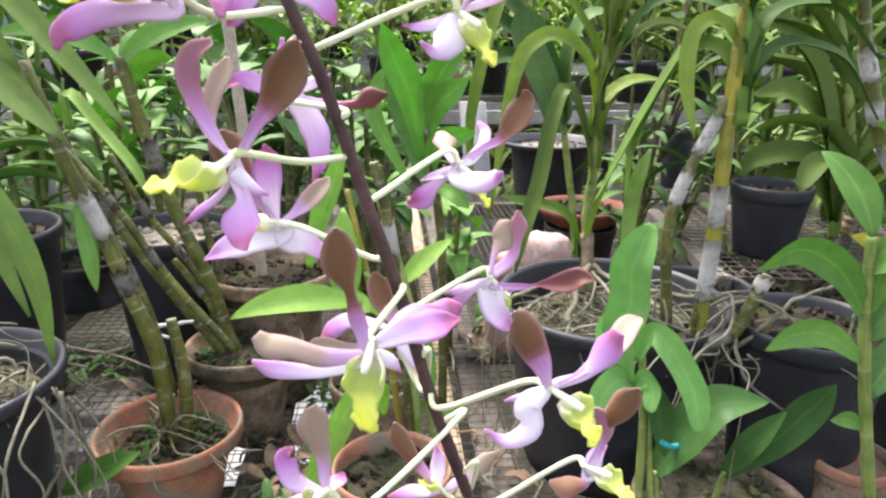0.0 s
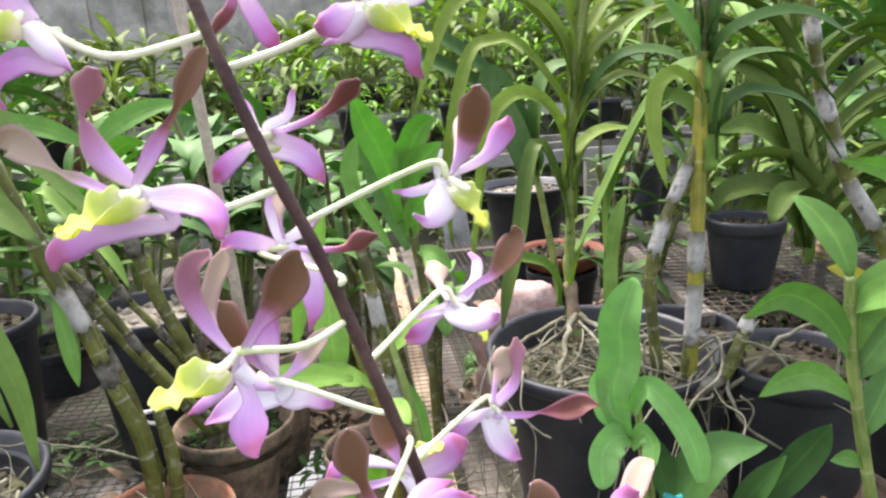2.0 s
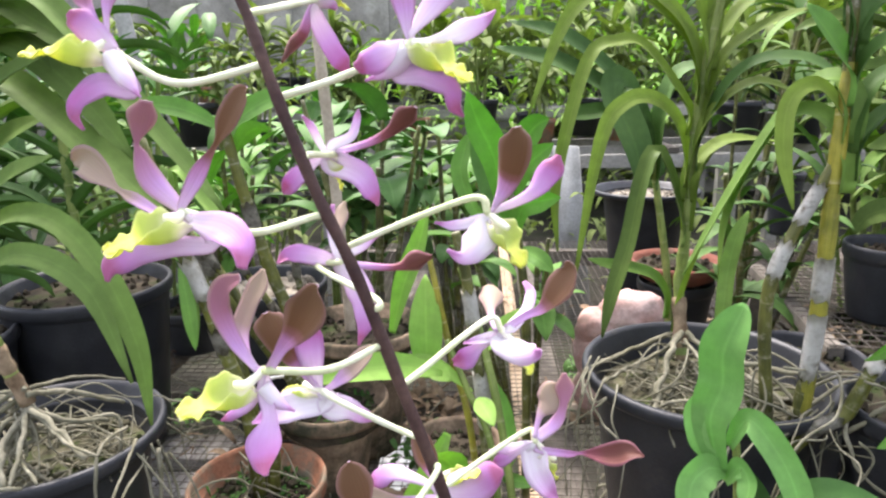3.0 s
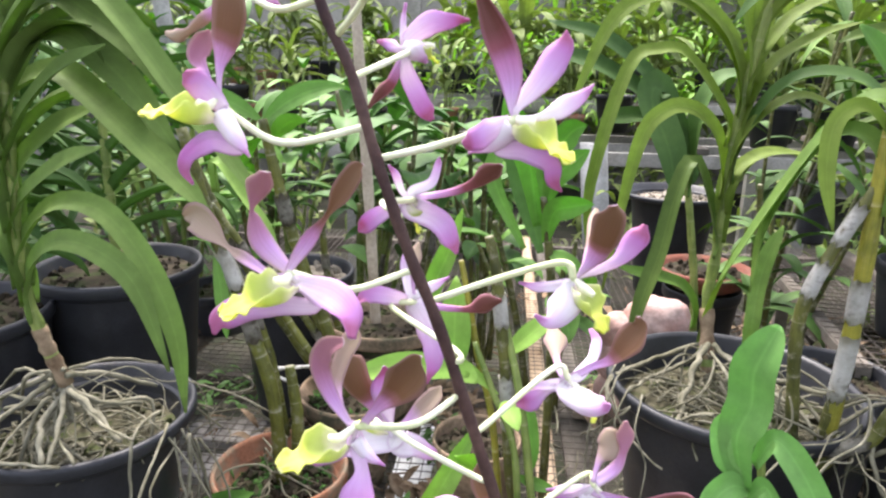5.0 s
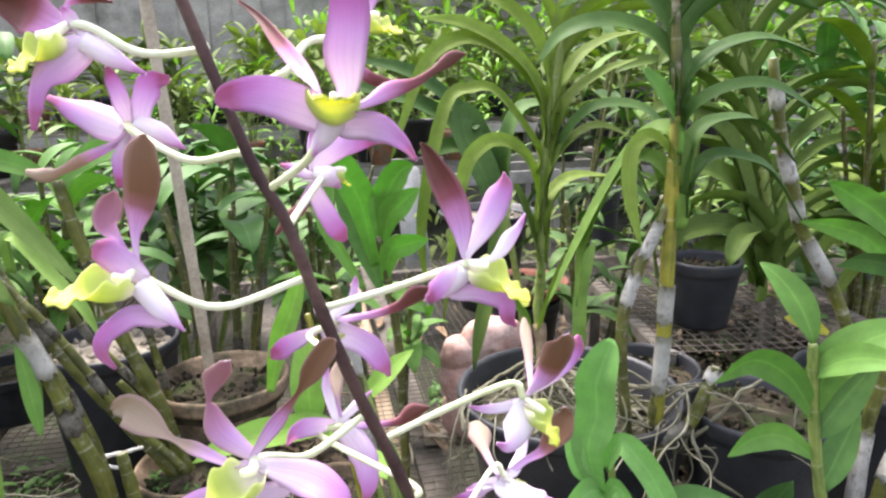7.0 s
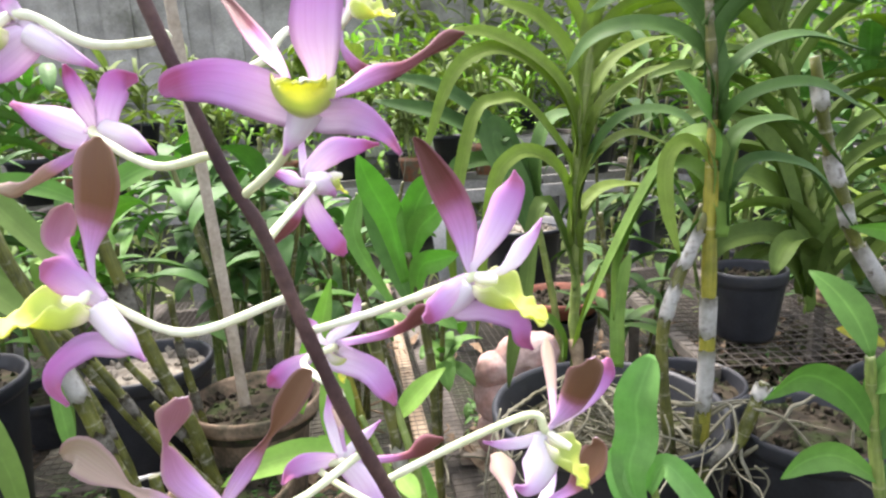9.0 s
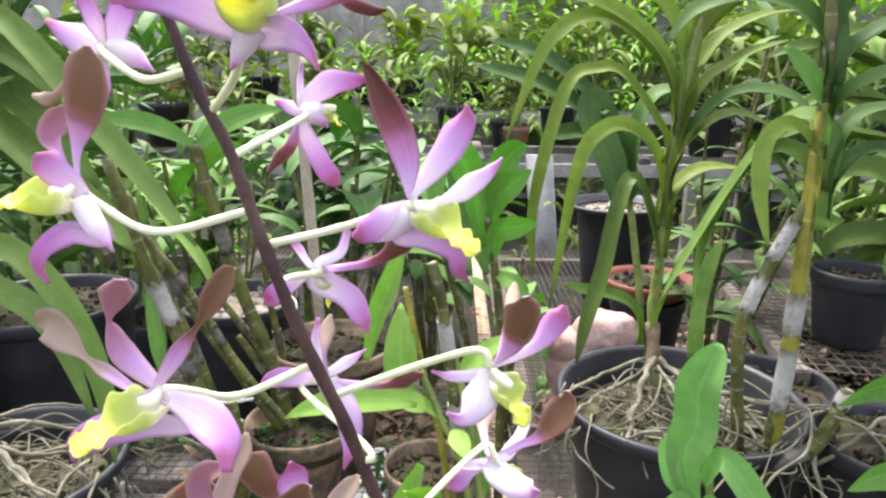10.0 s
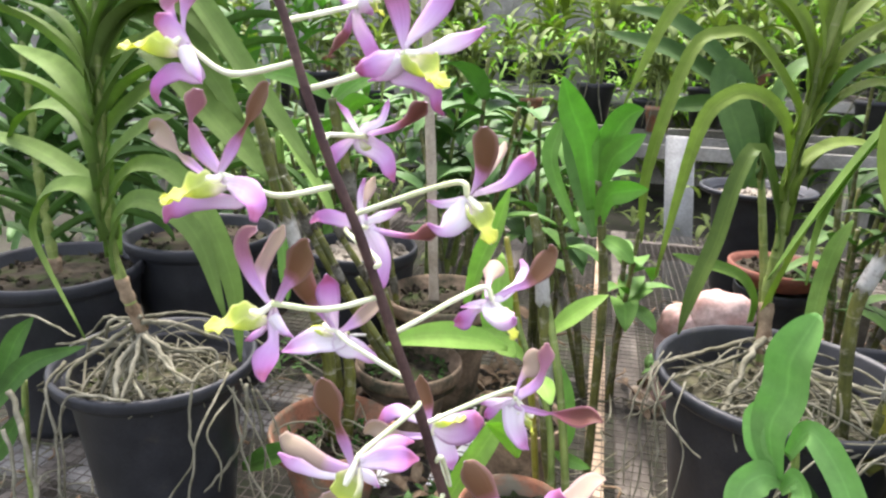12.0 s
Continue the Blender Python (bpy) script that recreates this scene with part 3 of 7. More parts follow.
def leafy(ob, specs, mat, fold=0.3, wave=0.0, thick=0.0012, peak=0.45, n=14, blunt=False):
    """Broad leaves: (x, y, z, azimuth, elevation, length, width, droop)."""
    for x, y, z, az, el, ln, w, dr in specs:
        b = bmesh.new()
        line = arch((x, y, z), az, el, ln, dr, n)
        d = (line[4] - line[0]).normalized()
        flat, open_side = d.cross(Vector((0, 0, 1))).normalized(), d.cross((AISLE - line[0]).normalized()).normalized()
        blade(b, line, round_width(w) if blunt else oval_width(w, peak, 0.18), thick, fold, flat * 0.4 + open_side * (0.8 if open_side.dot(flat) > -0.5 else -0.8), 0.15, wave)
        part("leaf", b, M[mat], ob)


def strap(ob, pts, w, mat, blunt=False, wave=0.02):
    """One arching leaf along a few points, its upper face turned up and partly to the aisle."""
    pts = [Vector(p) for p in pts]
    if not blunt:
        pts = [pts[0] + Vector((0, 0, -0.045)), *pts]
        w *= 1.18
    line = smooth_path(pts, 24)
    d = (line[6] - line[1]).normalized()
    bend = (line[11] - line[0]) - d * (line[11] - line[0]).dot(d)
    if bend.length < 0.004:
        bend = (line[-1] - line[0]) - d * (line[-1] - line[0]).dot(d)
    side = d.cross(-bend.normalized())
    front = d.cross((AISLE - line[0]).normalized()).normalized()
    if front.cross(d).dot(AISLE - line[0]) < 0:
        front = -front
    if line[0].z > 1.5 and bend.x > 0:
        front = -front
    b = bmesh.new()
    if blunt:
        line = smooth_path(pts, 40)
        blade(b, line, oval_width(w, 0.5, 0.3) if blunt == "oval" else round_width(w), 0.0009, 0.34, front + side * 0.35, 0.15, wave * 0.6)
    else:
        blade(b, line, strap_width(w, 0.7), 0.0022, lambda s: 0.55 - 0.3 * s, side + front * 0.9, 0.25, wave)
    part("leaf", b, M[mat], ob)


# the black pot with a strap-leaved orchid and roots over its rim
RP, RZ = (0.305, 1.165), 1.012
pot("black_plastic_pot", RP, 0.203, RZ - BENCH, M["black_plastic"], "large black plastic pot full of roots on the bench", fill="mossy_medium", lip=0.016, drop=0.062, foot=0.68)
v1 = vanda("strap_leaf_orchid", [(0.285, 1.25, 0.98), (0.278, 1.30, 1.10), (0.283, 1.305, 1.20), (0.287, 1.305, 1.42), (0.314, 1.30, 1.66), (0.325, 1.30, 1.86)], 10, "strap-leaved orchid with a fan of arching green leaves", "strap_olive", (0.285, 1.25, 0.99), 0.0115, 0, 4, (0.74, 1.0), 0.038, 0.34, 6.0, (66, 80), (100, 60), 24, wood=0.22)
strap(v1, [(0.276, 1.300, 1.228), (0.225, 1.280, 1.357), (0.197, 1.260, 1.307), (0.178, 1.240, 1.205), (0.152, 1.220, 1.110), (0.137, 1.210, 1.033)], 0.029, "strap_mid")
strap(v1, [(0.273, 1.300, 1.337), (0.252, 1.288, 1.407), (0.210, 1.276, 1.447), (0.163, 1.264, 1.444), (0.123, 1.252, 1.379), (0.085, 1.240, 1.124)], 0.026, "strap_olive")
strap(v1, [(0.269, 1.300, 1.431), (0.194, 1.288, 1.531), (0.145, 1.276, 1.542), (0.097, 1.264, 1.511), (0.051, 1.252, 1.315), (0.054, 1.240, 1.184)], 0.025, "strap_olive")
strap(v1, [(0.282, 1.300, 1.485), (0.253, 1.290, 1.554), (0.180, 1.280, 1.617), (0.116, 1.270, 1.625), (0.058, 1.260, 1.577), (-0.002, 1.250, 1.424)], 0.027, "strap_olive")
strap(v1, [(0.286, 1.300, 1.259), (0.295, 1.315, 1.317), (0.328, 1.330, 1.364), (0.379, 1.345, 1.373), (0.443, 1.360, 1.357)], 0.026, "strap_olive")
strap(v1, [(0.280, 1.300, 1.318), (0.292, 1.288, 1.392), (0.329, 1.275, 1.449), (0.375, 1.262, 1.473), (0.435, 1.250, 1.451)], 0.027, "strap_olive")
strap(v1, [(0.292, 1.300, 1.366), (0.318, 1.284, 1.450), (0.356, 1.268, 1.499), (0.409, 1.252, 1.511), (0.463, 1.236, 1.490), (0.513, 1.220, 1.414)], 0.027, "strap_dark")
strap(v1, [(0.295, 1.300, 1.428), (0.328, 1.300, 1.519), (0.390, 1.300, 1.567), (0.453, 1.300, 1.590)], 0.027, "strap_olive")
strap(v1, [(0.295, 1.300, 1.499), (0.344, 1.320, 1.587), (0.408, 1.340, 1.627), (0.486, 1.360, 1.642)], 0.027, "strap_olive")
strap(v1, [(0.284, 1.300, 1.312), (0.311, 1.320, 1.352), (0.363, 1.340, 1.372), (0.445, 1.360, 1.367)], 0.027, "strap_olive")
strap(v1, [(0.286, 1.300, 1.479), (0.258, 1.288, 1.558), (0.204, 1.275, 1.615), (0.133, 1.262, 1.652), (0.056, 1.250, 1.661)], 0.027, "strap_olive")
strap(v1, [(0.301, 1.300, 1.548), (0.324, 1.293, 1.634), (0.377, 1.287, 1.688), (0.460, 1.280, 1.704)], 0.027, "strap_olive")
strap(v1, [(0.297, 1.300, 1.539), (0.269, 1.310, 1.626), (0.218, 1.320, 1.685), (0.149, 1.330, 1.715)], 0.027, "strap_olive")
strap(v1, [(0.303, 1.300, 1.587), (0.309, 1.280, 1.670), (0.347, 1.260, 1.728), (0.414, 1.240, 1.741)], 0.027, "strap_olive")
strap(v1, [(0.254, 1.300, 1.087), (0.230, 1.290, 1.128), (0.188, 1.280, 1.146), (0.148, 1.270, 1.154), (0.109, 1.260, 1.165)], 0.020, "strap")
strap(v1, [(0.279, 1.300, 1.047), (0.284, 1.280, 1.110), (0.297, 1.260, 1.178), (0.311, 1.240, 1.246)], 0.029, "strap_olive")
strap(v1, [(0.347, 1.250, 1.089), (0.353, 1.270, 1.145), (0.364, 1.280, 1.204), (0.383, 1.290, 1.253)], 0.025, "strap")
root_along(v1, [(0.279, 1.250, 1.034), (0.257, 1.200, 1.025), (0.230, 1.120, 0.990), (0.203, 1.040, 0.951)], 0.0062)
root_along(v1, [(0.276, 1.260, 1.018), (0.228, 1.240, 0.985), (0.181, 1.200, 0.982), (0.136, 1.100, 0.997)], 0.0042)
root_along(v1, [(0.281, 1.280, 1.022), (0.225, 1.300, 0.989), (0.157, 1.240, 0.979), (0.106, 1.120, 1.011), (0.101, 1.060, 0.991)], 0.0046)
root_along(v1, [(0.110, 1.120, 1.016), (0.103, 1.060, 1.010), (0.132, 1.020, 0.970), (0.167, 1.000, 0.941), (0.188, 0.990, 0.933)], 0.0022)
root_along(v1, [(0.109, 1.120, 1.005), (0.118, 1.050, 0.990), (0.137, 1.040, 1.002), (0.107, 1.040, 0.971), (0.068, 1.100, 0.907)], 0.0022)
root_along(v1, [(0.284, 1.240, 1.040), (0.332, 1.180, 1.023), (0.385, 1.120, 1.032), (0.425, 1.080, 1.044)], 0.0052)
root_along(v1, [(0.289, 1.240, 1.035), (0.344, 1.140, 1.020), (0.376, 1.060, 1.025), (0.391, 1.020, 1.015)], 0.0040)
root_along(v1, [(0.254, 1.020, 1.018), (0.227, 1.040, 0.999), (0.193, 1.060, 0.966)], 0.0030)
root_along(v1, [(0.279, 1.220, 1.034), (0.304, 1.080, 1.027), (0.328, 1.020, 1.017)], 0.0032)
root_along(v1, [(0.229, 1.040, 0.987), (0.227, 1.010, 0.980), (0.233, 0.980, 0.961)], 0.0022)
root_along(v1, [(0.129, 1.130, 1.030), (0.107, 1.050, 1.024), (0.094, 1.030, 0.952), (0.106, 1.020, 0.873), (0.092, 1.000, 0.768)], 0.0018)
root_along(v1, [(0.138, 1.080, 1.019), (0.115, 1.020, 0.987), (0.128, 1.000, 0.905), (0.117, 0.990, 0.796)], 0.0016)
root_along(v1, [(0.154, 1.050, 1.021), (0.144, 1.000, 0.985), (0.163, 0.990, 0.929), (0.152, 0.980, 0.821)], 0.0015)
root_along(v1, [(0.116, 1.150, 1.023), (0.084, 1.080, 0.970), (0.076, 1.060, 0.895), (0.082, 1.050, 0.812)], 0.0018)
roots(v1, (0.28, 1.27, 1.01), RP, 0.18, RZ - 0.05, 8, 11, 0.24, 0.0032, 0.25)
roots(v1, (0.30, 1.18, 0.98), RP, 0.18, RZ - 0.05, 12, 13, 0.30, 0.0016, 0.35)

# canes with strap leaves at their tops
v2 = vanda("tall_cane_orchid", [(0.408, 1.03, 0.99), (0.413, 1.03, 1.05), (0.418, 1.03, 1.18), (0.416, 1.03, 1.37), (0.417, 1.03, 1.48), (0.405, 1.03, 1.66), (0.398, 1.03, 1.85)], 7, "tall thick-caned orchid with dark arching strap leaves", "strap_dark", (0.408, 1.03, 0.99), 0.0100, 1, 9, (0.80, 1.0), 0.032, 0.30, -3.0, (62, 76), (110, 70), 24)
strap(v2, [(0.425, 1.030, 1.443), (0.413, 1.048, 1.477), (0.384, 1.066, 1.468), (0.345, 1.084, 1.404), (0.296, 1.102, 1.294), (0.251, 1.120, 1.183)], 0.034, "strap")
strap(v2, [(0.418, 1.030, 1.552), (0.400, 1.044, 1.594), (0.363, 1.058, 1.625), (0.307, 1.072, 1.635), (0.256, 1.086, 1.618), (0.224, 1.100, 1.575)], 0.029, "strap_dark")
strap(v2, [(0.416, 1.030, 1.490), (0.386, 1.005, 1.522), (0.342, 0.980, 1.567)], 0.042, "bright_leaf")
strap(v2, [(0.419, 1.030, 1.427), (0.378, 1.018, 1.472), (0.343, 1.005, 1.454), (0.338, 0.992, 1.392), (0.354, 0.980, 1.318)], 0.020, "strap_olive")
strap(v2, [(0.422, 1.030, 1.529), (0.433, 1.022, 1.562), (0.475, 1.015, 1.595), (0.530, 1.008, 1.604), (0.603, 1.000, 1.581)], 0.027, "strap_dark")
strap(v2, [(0.427, 1.030, 1.474), (0.436, 1.010, 1.514), (0.477, 0.990, 1.539), (0.525, 0.970, 1.539), (0.576, 0.950, 1.506)], 0.026, "strap_dark")
strap(v2, [(0.434, 1.030, 1.430), (0.457, 1.038, 1.478), (0.502, 1.045, 1.493), (0.556, 1.052, 1.484), (0.627, 1.060, 1.421)], 0.026, "strap_dark")
strap(v2, [(0.441, 1.030, 1.394), (0.466, 1.022, 1.437), (0.510, 1.015, 1.439), (0.556, 1.008, 1.416), (0.606, 1.000, 1.344)], 0.026, "strap_dark")
strap(v2, [(0.428, 1.030, 1.377), (0.406, 1.048, 1.425), (0.374, 1.066, 1.435), (0.337, 1.084, 1.387), (0.305, 1.102, 1.284), (0.303, 1.120, 1.182)], 0.028, "strap")
strap(v2, [(0.418, 1.030, 1.567), (0.412, 1.052, 1.620), (0.376, 1.075, 1.675), (0.319, 1.098, 1.687), (0.261, 1.120, 1.660)], 0.028, "strap_dark")
strap(v2, [(0.417, 1.030, 1.589), (0.429, 1.022, 1.632), (0.466, 1.015, 1.665), (0.527, 1.008, 1.670), (0.593, 1.000, 1.641)], 0.028, "strap_dark")
bm = bmesh.new()
ln = cane(bm, [(0.414, 1.03, 0.98), (0.419, 1.03, 1.18), (0.416, 1.03, 1.38), (0.417, 1.03, 1.50)], 0.0112, 5)
part("cane", bm, M["cane_yellow"], v2)
sheath(ln, 10, 13, 0.0116, v2, 0.1)
sheath(ln, 4, 9, 0.0116, v2, 0.65)
bm = bmesh.new()
ln = cane(bm, [(0.372, 1.04, 0.98), (0.352, 1.035, 1.15), (0.362, 1.03, 1.24), (0.413, 1.03, 1.37)], 0.0095, 5)
part("cane", bm, M["cane"], v2)
sheath(ln, 17, 22, 0.0096, v2, 0.3)
sheath(ln, 24, 28, 0.0088, v2, 0.2)
bm = bmesh.new()
ln = cane(bm, [(0.397, 1.000, 0.963), (0.421, 1.000, 0.995), (0.458, 1.000, 1.020), (0.471, 1.000, 1.048), (0.485, 1.000, 1.091), (0.494, 1.000, 1.114)], 0.0105, 4)
part("cane", bm, M["cane_olive"], v2)
sheath(ln, 19, 23, 0.0108, v2, 0.2)
sheath(ln, 3, 9, 0.0106, v2, 0.5, "old_sheath")
roots(v2, (0.42, 1.03, 1.03), (0.46, 1.02), 0.15, 1.0, 10, 21, 0.30, 0.0032, 0.7)
roots(v2, (0.44, 1.01, 1.0), (0.47, 1.0), 0.16, 0.98, 12, 23, 0.36, 0.0017, 0.9)

root_along(v2, [(0.379, 1.020, 1.080), (0.435, 1.020, 1.076), (0.481, 1.000, 1.088)], 0.0020)
root_along(v2, [(0.468, 0.980, 1.085), (0.505, 0.970, 1.073), (0.533, 0.950, 1.042), (0.571, 0.930, 0.964)], 0.0022)
root_along(v2, [(0.465, 1.000, 0.994), (0.494, 0.980, 1.041), (0.535, 0.980, 1.086), (0.585, 0.990, 1.103)], 0.0036)
root_along(v2, [(0.459, 1.000, 1.015), (0.462, 0.970, 0.979), (0.479, 0.950, 0.949), (0.522, 0.940, 0.922)], 0.0032)
root_along(v2, [(0.620, 0.980, 1.062), (0.613, 0.970, 0.999), (0.603, 0.960, 0.936), (0.613, 0.960, 0.884)], 0.0024)
root_along(v2, [(0.465, 0.960, 1.004), (0.481, 0.950, 0.979), (0.454, 0.950, 0.921)], 0.0020)
root_along(v2, [(0.441, 1.000, 0.996), (0.437, 1.000, 0.925), (0.455, 1.000, 0.860)], 0.0016)
root_along(v2, [(0.451, 1.000, 0.995), (0.469, 1.000, 0.933), (0.457, 1.000, 0.903)], 0.0016)
root_along(v2, [(0.352, 1.020, 1.062), (0.356, 1.000, 1.031), (0.339, 1.000, 0.992), (0.365, 1.000, 0.940)], 0.0018)
root_along(v2, [(0.339, 1.000, 1.002), (0.367, 1.000, 1.001), (0.386, 1.000, 0.989)], 0.0026)
pot("black_pot", (0.59, 1.03), 0.118, 0.35, M["black_plastic"], "black plastic pot with a glossy side", drop=0.02)

pot("black_pot", (1.150, 3.571), 0.086, 0.313, M["black_plastic"], "narrow black plastic pot with dry roots")
pot("black_pot", (0.52, 1.36), 0.12, 0.28, M["black_plastic"], "black plastic pot among the canes")
pot("black_pot", (0.93, 1.22), 0.14, 0.30, M["black_plastic"], "black plastic pot full of damp bark")


def litter(name, label, cx, cy, sx, sy, z, count, seed, mat, size=(0.03, 0.12), r=0.0012):
    """Fallen roots, straw and twigs on the mesh."""
    rnd = random.Random(seed)
    b = bmesh.new()
    for _ in range(count):
        p = Vector((cx + rnd.uniform(-sx, sx), cy + rnd.uniform(-sy, sy), z + rnd.uniform(0.0, 0.012)))
        a, ln = rnd.uniform(0, 6.283), rnd.uniform(*size)
        q = p + Vector((math.cos(a) * ln, math.sin(a) * ln, rnd.uniform(-0.004, 0.012)))
        mid = p.lerp(q, 0.5) + Vector((rnd.uniform(-0.02, 0.02), rnd.uniform(-0.02, 0.02), rnd.uniform(0, 0.015)))
        tube(b, smooth_path([p, mid, q], 6), r * rnd.uniform(0.6, 1.8), 5)
    tagged(part(name, b, M[mat]), label, "litter", kind="stuff")


litter("root_litter", "fine dry root fibres in a black pot", RP[0], RP[1], 0.10, 0.10, RZ - 0.058, 120, 65, "root", (0.03, 0.09), 0.0013)
litter("root_litter", "grey fallen roots and twigs on the mesh", 0.45, 1.2, 0.6, 0.5, BENCH, 230, 61, "root", (0.04, 0.16), 0.0016)
litter("root_litter", "grey fallen roots and twigs on the mesh", -0.5, 1.1, 0.55, 0.5, BENCH, 220, 62, "root", (0.04, 0.14), 0.0015)
litter("straw_litter", "brown straw and dry leaf bits on the mesh", 0.0, 1.6, 1.6, 0.9, BENCH, 380, 63, "dead_leaf", (0.02, 0.08), 0.0016)

# behind at the side
pot("black_pot", (1.213, 2.597), 0.135, 0.201, M["black_plastic"], "black plastic pot under arching leaves")
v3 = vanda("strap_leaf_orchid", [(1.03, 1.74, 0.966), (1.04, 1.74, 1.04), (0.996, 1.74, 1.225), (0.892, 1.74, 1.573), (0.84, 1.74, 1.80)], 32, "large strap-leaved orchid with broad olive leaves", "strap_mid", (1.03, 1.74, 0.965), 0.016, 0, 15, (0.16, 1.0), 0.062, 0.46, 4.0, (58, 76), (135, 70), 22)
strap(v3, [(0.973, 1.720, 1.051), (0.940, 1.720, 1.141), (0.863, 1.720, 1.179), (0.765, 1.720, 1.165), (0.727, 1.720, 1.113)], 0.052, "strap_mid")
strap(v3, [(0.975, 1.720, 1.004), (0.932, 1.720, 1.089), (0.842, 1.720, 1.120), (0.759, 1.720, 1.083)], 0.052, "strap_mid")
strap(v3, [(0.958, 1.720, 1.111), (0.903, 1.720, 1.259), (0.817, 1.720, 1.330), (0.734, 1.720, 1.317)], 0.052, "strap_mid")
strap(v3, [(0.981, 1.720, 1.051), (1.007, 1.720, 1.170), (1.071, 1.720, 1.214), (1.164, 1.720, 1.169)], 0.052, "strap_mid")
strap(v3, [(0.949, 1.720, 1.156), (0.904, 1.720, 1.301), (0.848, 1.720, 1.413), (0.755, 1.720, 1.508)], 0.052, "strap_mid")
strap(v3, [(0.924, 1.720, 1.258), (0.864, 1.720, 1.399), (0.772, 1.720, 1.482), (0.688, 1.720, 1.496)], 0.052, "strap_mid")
pot("black_pot", (0.745, 1.57), 0.088, 0.165, M["black_plastic"], "black plastic pot on a raised wire shelf", base=0.966)
shelf = thing("wire_shelf", (0.88, 1.66, BENCH), "low wire-mesh shelf on short timber legs", "shelf")
for x in (0.60, 1.16):
    bm = bmesh.new()
    box(bm, (x - 0.016, 1.40, 0.93), (x + 0.016, 1.98, 0.961), 0.003)
    part("rail", bm, M["wood"], shelf, "", False)
    for y in (1.42, 1.96):
        bm = bmesh.new()
        box(bm, (x - 0.016, y - 0.016, BENCH), (x + 0.016, y + 0.016, 0.93), 0.003)
        part("leg", bm, M["wood"], shelf, "", False)
bm = bmesh.new()
for i in range(19):
    x = 0.60 + 0.56 * i / 18
    tube(bm, smooth_path([(x, 1.39, 0.9625), (x, 1.7, 0.959), (x, 1.99, 0.9625)], 8), 0.0014, 5)
    tube(bm, smooth_path([(0.585, 1.40 + 0.58 * i / 18, 0.9645), (0.88, 1.40 + 0.58 * i / 18, 0.961), (1.175, 1.40 + 0.58 * i / 18, 0.9645)], 8), 0.0014, 5)
tagged(part("wire_mesh", bm, M["wire"], shelf, "rusty welded wire mesh"), kind="stuff")

# terracotta pot and the leafy cane orchid at its side
tp = pot("terracotta_pot", (0.641, 0.95), 0.060, 0.161, M["old_terracotta"], "small stained terracotta pot with an orange rim", drop=0.04)
bm = bmesh.new()
lathe(bm, [(0.0608, -0.016), (0.0625, -0.012), (0.0622, -0.002), (0.0608, 0.003), (0.0575, 0.003), (0.0560, -0.001)], (0.641, 0.95, BENCH + 0.161), 40, 0.01)
part("rim", bm, M["terracotta"], tp, "bright orange clay rim")
rd = thing("leafy_cane_orchid", (0.57, 0.79, 0.88), "young cane orchid with soft broad green leaves", "orchid")
bm = bmesh.new()
cane(bm, [(0.572, 0.79, 0.88), (0.548, 0.80, 1.0), (0.524, 0.80, 1.108), (0.512, 0.80, 1.19), (0.506, 0.80, 1.235)], 0.0075, 5)
part("cane", bm, M["cane_green"], rd)
strap(rd, [(0.521, 0.800, 1.133), (0.477, 0.793, 1.194), (0.424, 0.787, 1.223), (0.375, 0.780, 1.199)], 0.042, "bright_leaf", "oval", 0.03)
strap(rd, [(0.529, 0.800, 1.077), (0.475, 0.793, 1.115), (0.434, 0.787, 1.117), (0.400, 0.780, 1.099)], 0.036, "bright_leaf", "oval", 0.03)
strap(rd, [(0.519, 0.800, 1.145), (0.526, 0.793, 1.203), (0.570, 0.787, 1.242), (0.633, 0.780, 1.262)], 0.054, "bright_leaf", "oval", 0.03)
strap(rd, [(0.525, 0.800, 1.109), (0.548, 0.795, 1.153), (0.590, 0.790, 1.219)], 0.050, "deep_leaf", "oval", 0.03)
strap(rd, [(0.542, 0.800, 1.028), (0.566, 0.810, 1.070), (0.596, 0.820, 1.128)], 0.042, "deep_leaf", "oval", 0.03)
strap(rd, [(0.549, 0.800, 0.985), (0.523, 0.795, 1.000), (0.499, 0.790, 1.001)], 0.022, "bright_leaf", "oval", 0.03)
leafy(rd, [(0.512, 0.80, 1.19, -60, 55, 0.12, 0.04, 70), (0.507, 0.80, 1.235, 120, 70, 0.12, 0.04, 50)], "bright_leaf", 0.35)
for pth, r, bands in [([(0.720, 0.960, 0.718), (0.728, 0.970, 0.816), (0.738, 0.980, 0.895), (0.757, 1.000, 0.986), (0.769, 1.000, 1.065), (0.787, 1.000, 1.160)], 0.0120, [(8, 18)]), ([(0.732, 0.940, 0.733), (0.746, 0.950, 0.828), (0.768, 0.960, 0.922), (0.800, 0.970, 0.988), (0.837, 0.980, 1.050)], 0.0125, [(15, 22)]), ([(0.712, 0.900, 0.760), (0.733, 0.900, 0.811), (0.746, 0.900, 0.871), (0.752, 0.900, 0.928)], 0.0180, [(10, 24)]), ([(0.78, 1.06, 0.98), (0.755, 1.06, 1.12), (0.705, 1.07, 1.235), (0.655, 1.07, 1.31), (0.635, 1.075, 1.38), (0.618, 1.08, 1.43), (0.600, 1.08, 1.50), (0.582, 1.08, 1.58)], 0.0105, [(8, 12), (14, 16), (18, 22), (26, 28)])]:
    co = thing("bare_cane_orchid", pth[0], "stout old orchid cane in a torn pale sheath", "orchid", "old canes")
    bm = bmesh.new()
    ln = cane(bm, pth, r, 5)
    part("cane", bm, M["cane_olive"], co)
    for a, b in bands:
        sheath(ln, a, b, r * 1.06, co, 0.15)
